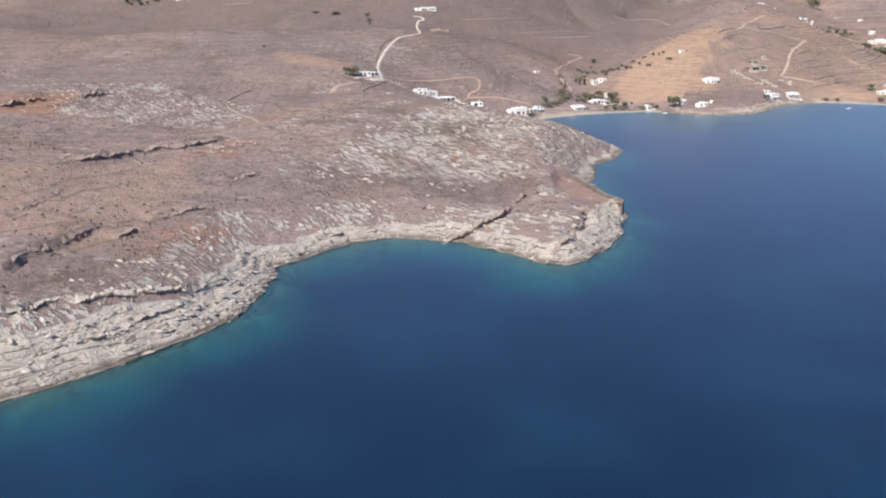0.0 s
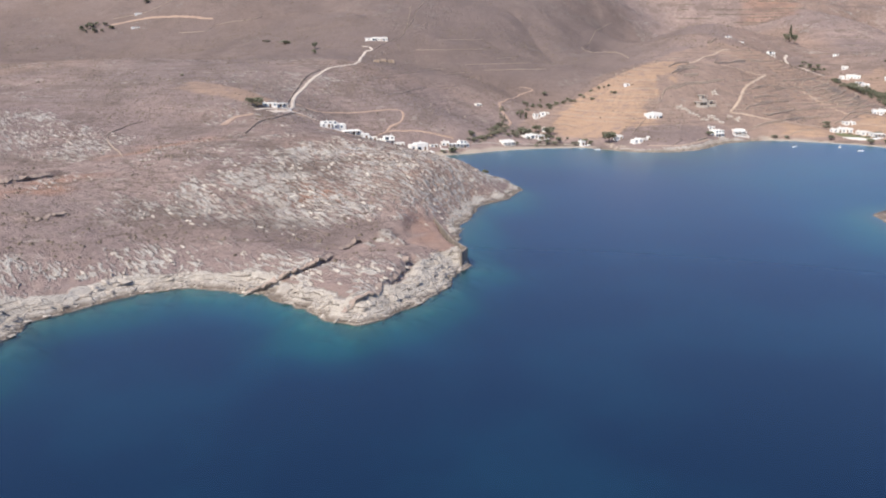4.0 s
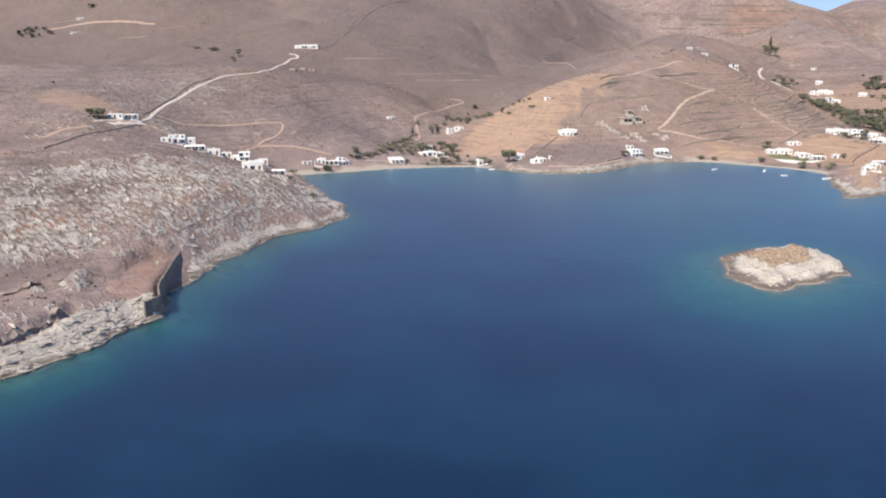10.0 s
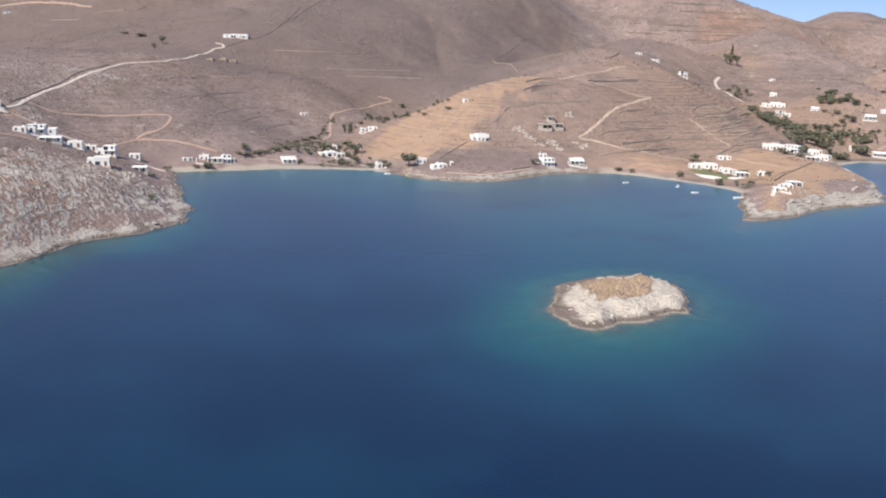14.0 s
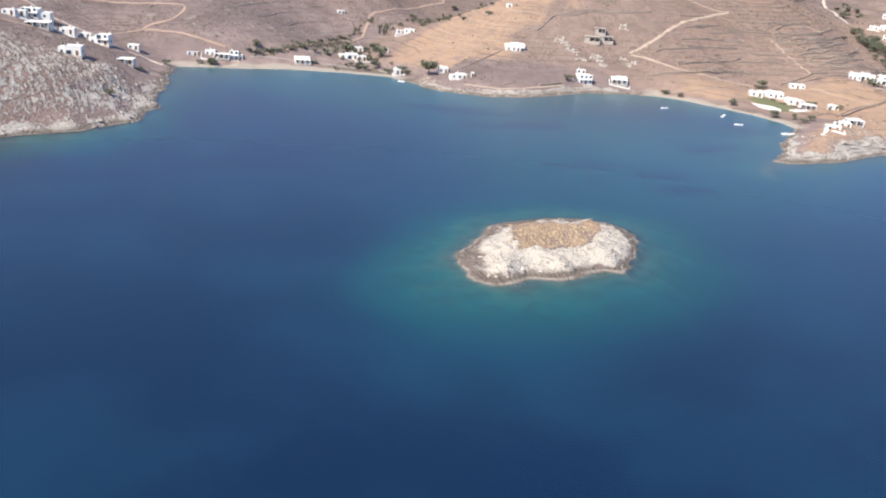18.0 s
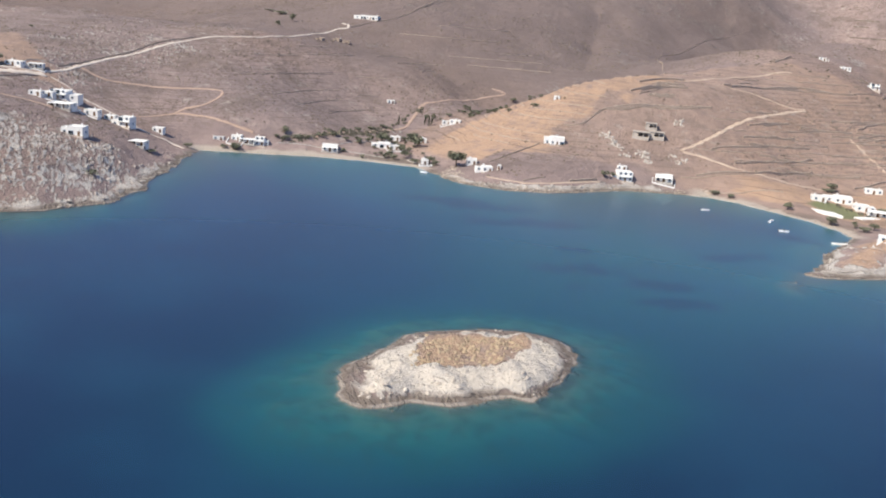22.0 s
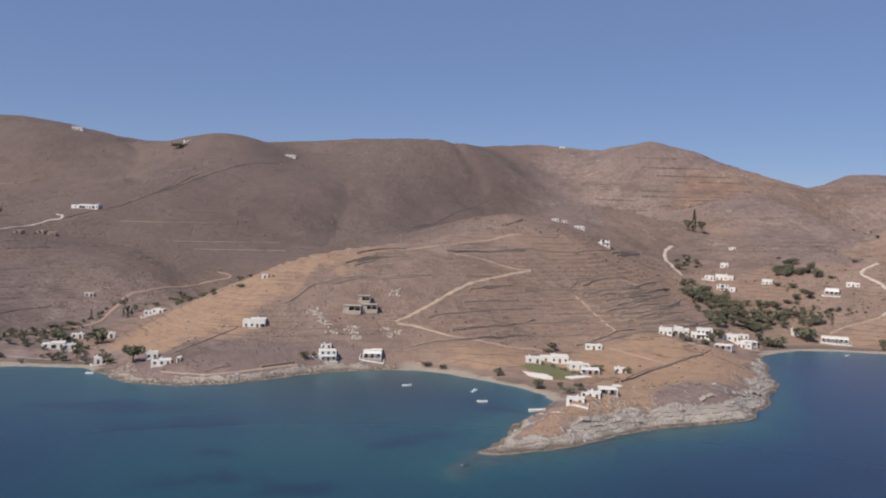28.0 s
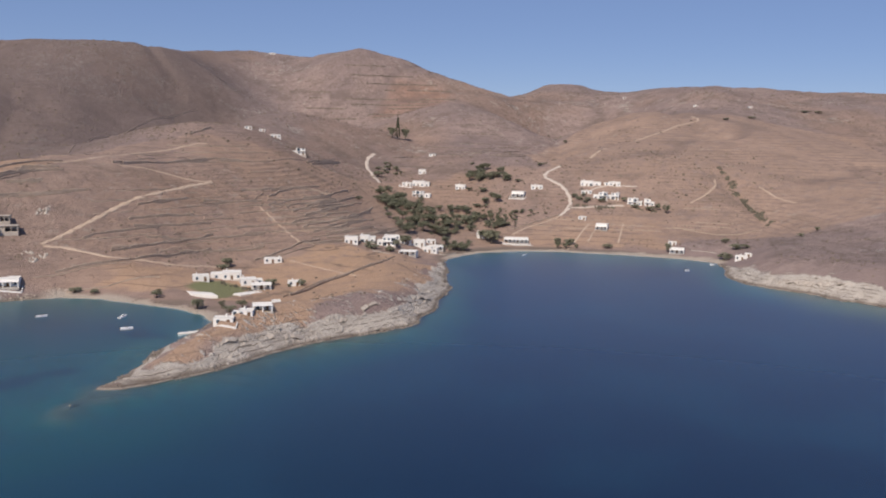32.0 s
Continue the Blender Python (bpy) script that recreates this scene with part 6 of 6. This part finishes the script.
platform("quay", [(392, 671.5), (400, 675), (399.5, 677), (391.5, 673.5)], 0.6, ROOF, "small white concrete quay at the water's edge")


# ---- trees and bushes ----
def leaf_clumps(rnd, count, shape, size):
    """Many small bent leaf sprays inside a crown of the given shape."""
    verts, faces = [], []
    for _ in range(count):
        p = shape(rnd)
        a, t = rnd.uniform(0, 2 * math.pi), rnd.uniform(-0.9, 0.9)
        u = np.array([math.cos(a), math.sin(a), 0.5 * math.sin(3 * a)]) * size * rnd.uniform(0.6, 1.3)
        v = np.array([-math.sin(a) * t, math.cos(a) * t, 1 - 0.4 * abs(t)]) * size * rnd.uniform(0.5, 1.1)
        k = len(verts)
        w = np.cross(u, v)
        w = w / max(np.linalg.norm(w), 1e-6) * size * 0.35
        verts += [p - u, p - v * 0.7 + w, p + u, p + v + w * 0.4]
        faces += [(k, k + 1, k + 3), (k + 1, k + 2, k + 3)]
    return verts, faces


def lobes(rnd, n, flat):
    out = []
    for k in range(n):
        a = 2 * math.pi * (k + rnd.random()) / n
        r = rnd.uniform(0.12, 0.3)
        out.append((np.array([math.cos(a) * r, math.sin(a) * r, rnd.uniform(0.42, 0.78) if not flat else rnd.uniform(0.3, 0.62)]), rnd.uniform(0.16, 0.27)))
    return out


def crown_mesh(kind, seed):
    rnd = random.Random(seed)
    if kind == "cypress":
        def shape(r):
            h, a = r.random() ** 0.8, r.uniform(0, 6.283)
            w = 0.5 * (1 - h) ** 0.6 * min(1, 6 * h + 0.3) * r.uniform(0.75, 1)
            return np.array([math.cos(a) * w, math.sin(a) * w, 0.06 + 0.94 * h])
        verts, faces = leaf_clumps(rnd, 260, shape, 0.07)
        mat = CYPRESS
    else:
        balls = lobes(rnd, 7 if kind == "broad" else 6, kind == "bush")

        def shape(r):
            c, w = balls[r.randrange(len(balls))]
            v = np.array([r.gauss(0, 1), r.gauss(0, 1), r.gauss(0, 1)])
            v = v / np.linalg.norm(v) * w * r.uniform(0.7, 1.05)
            q = c + v * (1, 1, 0.85)
            q[2] = max(q[2], 0.04 if kind == "bush" else 0.25)
            return q
        verts, faces = leaf_clumps(rnd, 420 if kind == "broad" else 300, shape, 0.065)
        mat = LEAF if seed % 2 else LEAFDARK
    me = bpy.data.meshes.new("crown")
    me.from_pydata([tuple(v) for v in verts], [], faces)
    me.materials.append(mat)
    return me


def trunk_mesh(kind, seed):
    rnd = random.Random(seed + 100)
    bm = bmesh.new()
    tall = 0.45 if kind == "broad" else 0.3 if kind == "bush" else 0.6

    def limb(a, b, r0, r1):
        a, b = Vector(a), Vector(b)
        rot = (b - a).to_track_quat("Z", "Y")
        rings = [[bm.verts.new(p + rot @ Vector((r * math.cos(k * 1.2566), r * math.sin(k * 1.2566), 0))) for k in range(5)] for p, r in ((a, r0), (b, r1))]
        for k in range(5):
            bm.faces.new((rings[0][k], rings[0][(k + 1) % 5], rings[1][(k + 1) % 5], rings[1][k]))
    limb((0, 0, -0.12), (0.02, 0.01, tall), 0.045, 0.03)
    for k in range(4 if kind != "cypress" else 1):
        a = k * 1.7 + rnd.random()
        limb((0.015, 0.01, tall * 0.75), (0.24 * math.cos(a), 0.24 * math.sin(a), tall + 0.2), 0.022, 0.01)
    me = bpy.data.meshes.new("trunk")
    bm.to_mesh(me)
    bm.free()
    me.materials.append(BARK)
    return me


TREE_KINDS = {k: [(trunk_mesh(k, s), crown_mesh(k, s)) for s in range(4)] for k in ("broad", "bush", "cypress")}
TREE_LABELS = {"broad": "spreading dark green tree with a leafy crown", "bush": "rounded grey-green bush on dry ground", "cypress": "slender dark green cypress tree"}


def tree(x, y, wide, high, kind, group="trees of the bay"):
    rnd = random.Random(int(x * 11 + y * 5))
    trunk, crown = rnd.choice(TREE_KINDS[kind])
    root = new("bush" if kind == "bush" else kind + "_tree" if kind == "cypress" else "tree", None)
    root.location, root.rotation_euler = (x, y, ground_at(x, y) - 0.1), (0, 0, rnd.uniform(0, 6.28))
    root.scale = (wide * 1.15, wide * 1.15, high * 1.08)
    tagged(root, TREE_LABELS[kind], "bush" if kind == "bush" else "tree", group)
    for name, me in (("trunk", trunk), ("crown", crown)):
        ob = new(name, me)
        ob.parent = root


for row in TREES:
    tree(*row)


rnd = random.Random(8)
low_bushes = []
for ring, count, high in GROVES:
    xs, ys = [p[0] for p in ring], [p[1] for p in ring]
    left = count
    for _ in range(60 * count):
        if not left:
            break
        x, y = rnd.uniform(min(xs), max(xs)), rnd.uniform(min(ys), max(ys))
        if not inside(x, y, ring) or any(math.hypot(x - r[0], y - r[1]) < 0.62 * max(r[2], r[3]) for r in HOUSES):
            continue
        left -= 1
        if high < 2.6:
            low_bushes.append((x, y, high * rnd.uniform(0.9, 1.9), high * rnd.uniform(0.6, 1.2)))
        else:
            h = high * rnd.uniform(0.6, 1.25)
            tree(x, y, h * rnd.uniform(0.9, 1.4), h, "broad" if rnd.random() < 0.75 else "bush", "trees of the valley")


def heights(x, y):
    """Heights of the ground sheet at many places."""
    i = np.clip(np.searchsorted(GX, x) - 1, 0, len(GX) - 2)
    j = np.clip(np.searchsorted(GY, y) - 1, 0, len(GY) - 2)
    s, t = (x - GX[i]) / (GX[i + 1] - GX[i]), (y - GY[j]) / (GY[j + 1] - GY[j])
    return ZZ[j, i] * (1 - s) * (1 - t) + ZZ[j, i + 1] * s * (1 - t) + ZZ[j + 1, i] * (1 - s) * t + ZZ[j + 1, i + 1] * s * t


def mask_at(key, x, y):
    i, j = np.clip(np.searchsorted(GX, x), 0, len(GX) - 1), np.clip(np.searchsorted(GY, y), 0, len(GY) - 1)
    return MASKS[key][j, i]


def clump_stuff(name, xs, ys, wide, high, mat, label, seed, stretch=None, angle=None, sink=0.25, category=""):
    """Many small uneven humps, each a seven-sided dome, in one mesh."""
    r = np.random.RandomState(seed)
    n = len(xs)
    zs = heights(xs, ys)
    k = 7
    a = np.arange(k) * 2 * np.pi / k
    base = np.stack([np.cos(a), np.sin(a)], -1)[None] * r.uniform(0.75, 1.25, (n, k, 1))
    ring2 = np.stack([np.cos(a + 0.3), np.sin(a + 0.3)], -1)[None] * r.uniform(0.45, 0.85, (n, k, 1))
    lx, ly = 0.5 * wide, 0.5 * wide * (1 if stretch is None else stretch)
    turn = r.uniform(0, 6.28, n) if angle is None else angle + r.normal(0, 0.22, n)
    c, s = np.cos(turn)[:, None], np.sin(turn)[:, None]

    def put(ring, z):
        px, py = ring[..., 0] * lx[:, None], ring[..., 1] * ly[:, None]
        return np.stack([xs[:, None] + c * px - s * py, ys[:, None] + s * px + c * py, np.broadcast_to(z, px.shape)], -1)
    low = put(base, (zs - sink * high - 0.1)[:, None])
    mid = put(ring2, zs[:, None] + high[:, None] * r.uniform(0.55, 1.0, (n, k)))
    top = np.stack([xs + 0.1 * wide * r.normal(0, 1, n), ys + 0.1 * wide * r.normal(0, 1, n), zs + high * r.uniform(0.9, 1.2, n)], -1)[:, None]
    verts = np.concatenate([low, mid, top], 1).reshape(-1, 3)
    one = []
    for q in range(k):
        w = (q + 1) % k
        one += [(q, w, k + w), (q, k + w, k + q), (k + q, k + w, 2 * k)]
    tris = (np.array(one)[None] + (np.arange(n) * (2 * k + 1))[:, None, None]).reshape(-1, 3).astype(np.int32)
    me = bpy.data.meshes.new(name)
    me.vertices.add(len(verts))
    me.vertices.foreach_set("co", verts.astype(np.float32).ravel())
    me.loops.add(tris.size)
    me.loops.foreach_set("vertex_index", tris.ravel())
    me.polygons.add(len(tris))
    me.polygons.foreach_set("loop_start", np.arange(0, tris.size, 3, dtype=np.int32))
    me.update(calc_edges=True)
    me.materials.append(mat)
    return tagged(new(name, me), label, category, kind="stuff")


def scatter(seed, count, x0, x1, y0, y1, keep):
    r = np.random.RandomState(seed)
    x, y = r.uniform(x0, x1, count), r.uniform(y0, y1, count)
    ok = r.uniform(0, 1, count) < keep(x, y)
    return x[ok], y[ok]


def clear_of_ways(x, y):
    ok = np.ones(x.shape)
    for _, line, wide, _ in WAYS:
        near = (x > min(p[0] for p in line) - 8) & (x < max(p[0] for p in line) + 8) & (y > min(p[1] for p in line) - 8) & (y < max(p[1] for p in line) + 8)
        if near.any():
            d, _, _ = along(x[near], y[near], line)
            ok[near] = np.minimum(ok[near], d > 0.5 * wide + 0.8)
    for hx, hy, w, d, *_ in HOUSES:
        ok[(np.abs(x - hx) < 0.7 * w + 1) & (np.abs(y - hy) < 0.7 * w + 1)] = 0
    return ok


def land_only(x, y, low=1.0):
    return (heights(x, y) > low) * clear_of_ways(x, y)


# dry cushion scrub over the slopes, in drifts
sx, sy = scatter(1, 60000, -330, 800, 180, 1150, lambda x, y: land_only(x, y, 2.0) * mask_at("scrub", x, y) * (1 - mask_at("beach", x, y)) * (1 - 0.8 * ease(0.25, 0.6, mask_at("rock", x, y))) * ease(-0.5, 0.7, fbm(x, y, 55, 3, 7)) * 0.75)
r = np.random.RandomState(3)
clump_stuff("scrub", sx, sy, r.uniform(0.7, 2.0, len(sx)), r.uniform(0.25, 0.7, len(sx)), SCRUB, "low dry brown cushion scrub scattered over the hills", 4, category="scrub")
fx, fy = scatter(2, 26000, -900, 1500, 1000, 1900, lambda x, y: ease(-0.4, 0.8, fbm(x, y, 90, 3, 9)) * 0.5)
clump_stuff("scrub", fx, fy, r.uniform(1.2, 3.6, len(fx)), r.uniform(0.4, 1.1, len(fx)), SCRUB, "dark dry scrub dotted over the far hillsides", 5, category="scrub")
if low_bushes:
    b = np.array(low_bushes)
    b = np.repeat(b, 6, 0) * np.array([1, 1, 0.55, 0.75])
    b[:, :2] += r.normal(0, 0.9, (len(b), 2))
    clump_stuff("thicket", b[:, 0], b[:, 1], b[:, 2] * r.uniform(0.7, 1.3, len(b)), b[:, 3] * r.uniform(0.5, 1.2, len(b)), THICKET, "dark green thicket along a dry stream bed", 6, category="bushes")
# limestone slabs that crop out along the strata of the cape
rx, ry = scatter(11, 70000, -280, 110, 180, 600, lambda x, y: land_only(x, y, 1.2) * ease(0.15, 0.8, mask_at("rock", x, y)) * ease(-0.35, 0.5, fbm(0.86 * x + 0.5 * y, 0.3 * (0.86 * y - 0.5 * x), 7, 3, 13)) * 0.2 * (1 - 0.85 * ease(0.8, 0.93, mask_at("rock", x, y))))
clump_stuff("limestone_outcrop", rx, ry, r.uniform(1.0, 4.6, len(rx)), r.uniform(0.12, 0.55, len(rx)), LIMESTONE, "pale weathered limestone slabs cropping out of the slope", 12, r.uniform(0.16, 0.42, len(rx)), STRIKE, category="rocks")
qx, qy = scatter(13, 120000, -150, 112, 175, 600, lambda x, y: (heights(x, y) > 0.3) * ease(0.3, 0.8, mask_at("sheet", x, y)) * ease(-0.5, 0.4, fbm(x, y, 6, 3, 15)) * 0.4)
clump_stuff("limestone_outcrop", qx, qy, r.uniform(1.0, 4.2, len(qx)), r.uniform(0.06, 0.36, len(qx)), ROCKBLOCK, "broken grey slabs on the sea-washed rock", 26, r.uniform(0.22, 0.55, len(qx)), STRIKE + 1.5, category="rocks")
px_, py_ = scatter(14, 60000, 180, 720, 580, 920, lambda x, y: land_only(x, y, 0.8) * ease(0.1, 0.7, mask_at("rock", x, y)) * 0.12)
clump_stuff("limestone_outcrop", px_, py_, r.uniform(0.8, 3.6, len(px_)), r.uniform(0.1, 0.45, len(px_)), LIMESTONE, "pale rocks along the low shore", 15, r.uniform(0.4, 0.8, len(px_)), category="rocks")
ix, iy = scatter(16, 5200, 262, 322, 394, 473, lambda x, y: (heights(x, y) > 0.7) * ease(0.3, 0.8, mask_at("rock", x, y)) * 0.09)
clump_stuff("limestone_outcrop", ix, iy, r.uniform(0.5, 2.0, len(ix)), r.uniform(0.06, 0.3, len(ix)), BLEACHED, "pale cracked rock covering the islet's sides", 17, r.uniform(0.4, 0.9, len(ix)), category="rocks")
gx, gy = scatter(18, 2600, 270, 312, 416, 462, lambda x, y: ease(0.2, 0.6, mask_at("straw", x, y)) * 0.4)
clump_stuff("scrub", gx, gy, r.uniform(0.4, 1.6, len(gx)), r.uniform(0.08, 0.34, len(gx)), DRYTUFT, "dry ochre tufts on top of the islet", 19, category="scrub")
# sea-worn boulders at the foot of the rocks, some awash
bx, by = scatter(21, 160000, -150, 730, 150, 930, lambda x, y: (heights(x, y) > -0.25) * (heights(x, y) < 1.0) * (1 - mask_at("beach", x, y)) * np.where((x > 255) & (x < 330) & (y < 480), 0.1, 0.3))
clump_stuff("shore_boulders", bx, by, r.uniform(0.4, 1.5, len(bx)), r.uniform(0.15, 0.6, len(bx)), DARKROCK, "dark wet boulders along the waterline", 22, r.uniform(0.5, 1.0, len(bx)), category="rocks")
kx, ky = scatter(24, 26000, 185, 330, 668, 762, lambda x, y: land_only(x, y, 0.1) * (heights(x, y) < 2.6) * (1 - mask_at("beach", x, y)) * 0.13)
clump_stuff("limestone_outcrop", kx, ky, r.uniform(0.7, 2.4, len(kx)), r.uniform(0.12, 0.5, len(kx)), BUFFROCK, "broken buff rocks along the low shore of the bay", 25, r.uniform(0.4, 0.9, len(kx)), category="rocks")
# heaps of pale spoil by the unfinished houses
r2 = np.random.RandomState(30)
hx = np.concatenate([r2.normal(x, 1.5, 9) for x, y in SPOIL])
hy = np.concatenate([r2.normal(y, 1.8, 9) for x, y in SPOIL])
clump_stuff("boulder_heap", hx, hy, r2.uniform(0.7, 3.0, len(hx)), r2.uniform(0.3, 1.1, len(hx)), LIMESTONE, "heaps of pale broken boulders on the hillside", 31, r2.uniform(0.5, 1.0, len(hx)), category="rocks")


# ---- boats ----
def boat(x, y, turn, long, cabin):
    root = new("motor_boat", None)
    root.location, root.rotation_euler = (x, y, 0), (0, 0, radians(turn))
    tagged(root, "small white open motor boat moored in the bay" if not cabin else "small white motor boat with a low cabin, moored", "boat", "moored boats")
    wide, rows = 0.34 * long, []
    bm = bmesh.new()
    for k in range(7):
        t = k / 6
        w = 0.5 * wide * (1 - max(0, t - 0.35) ** 2 * 2.1) * (0.92 + 0.08 * min(1, t * 4))
        w = max(w, 0.03)
        up = 0.62 + 0.35 * t * t
        px = long * (t - 0.5)
        rows.append([bm.verts.new(p) for p in ((px, -w, up), (px, -w * 0.8, 0.0), (px * 0.97, 0, -0.32), (px, w * 0.8, 0.0), (px, w, up), (px, w * 0.82, up), (px * 0.98, w * 0.6, 0.22), (px * 0.98, -w * 0.6, 0.22), (px, -w * 0.82, up))])
    for a, b in zip(rows, rows[1:]):
        for k in range(9):
            bm.faces.new((a[k], a[(k + 1) % 9], b[(k + 1) % 9], b[k]))
    bm.faces.new(rows[0])
    bm.faces.new(rows[-1][::-1])
    bmesh.ops.recalc_face_normals(bm, faces=bm.faces)
    part("hull", bm, HULL, root)
    bm = bmesh.new()
    box(bm, -0.12 * long, 0.1 * long, -0.2 * wide, 0.2 * wide, 0.2, 1.25 if cabin else 0.95, 0, 0.08)
    part("cabin" if cabin else "console", bm, HULL, root)
    bm = bmesh.new()
    box(bm, -0.125 * long, 0.105 * long, -0.21 * wide, 0.21 * wide, 0.85, 1.05, 0, 0.02)
    part("windscreen", bm, GLASS, root)
    for k in (-0.3, 0.24):
        bm = bmesh.new()
        box(bm, k * long - 0.18, k * long + 0.18, -0.38 * wide, 0.38 * wide, 0.42, 0.5, 0, 0.02)
        part("bench", bm, HULLBLUE, root)
    bm = bmesh.new()
    box(bm, -0.5 * long - 0.35, -0.5 * long + 0.02, -0.16, 0.16, 0.15, 1.0, 0, 0.07)
    part("outboard_motor", bm, MOTOR, root)


for (x, y), turn, long, cabin in zip(BOATS, (20, 65, 10, 0, 30, 200, 15), (4.6, 5.2, 4.9, 4.0, 3.9, 3.9, 3.4), (0, 1, 0, 0, 0, 0, 0)):
    boat(x, y, turn, long, cabin)
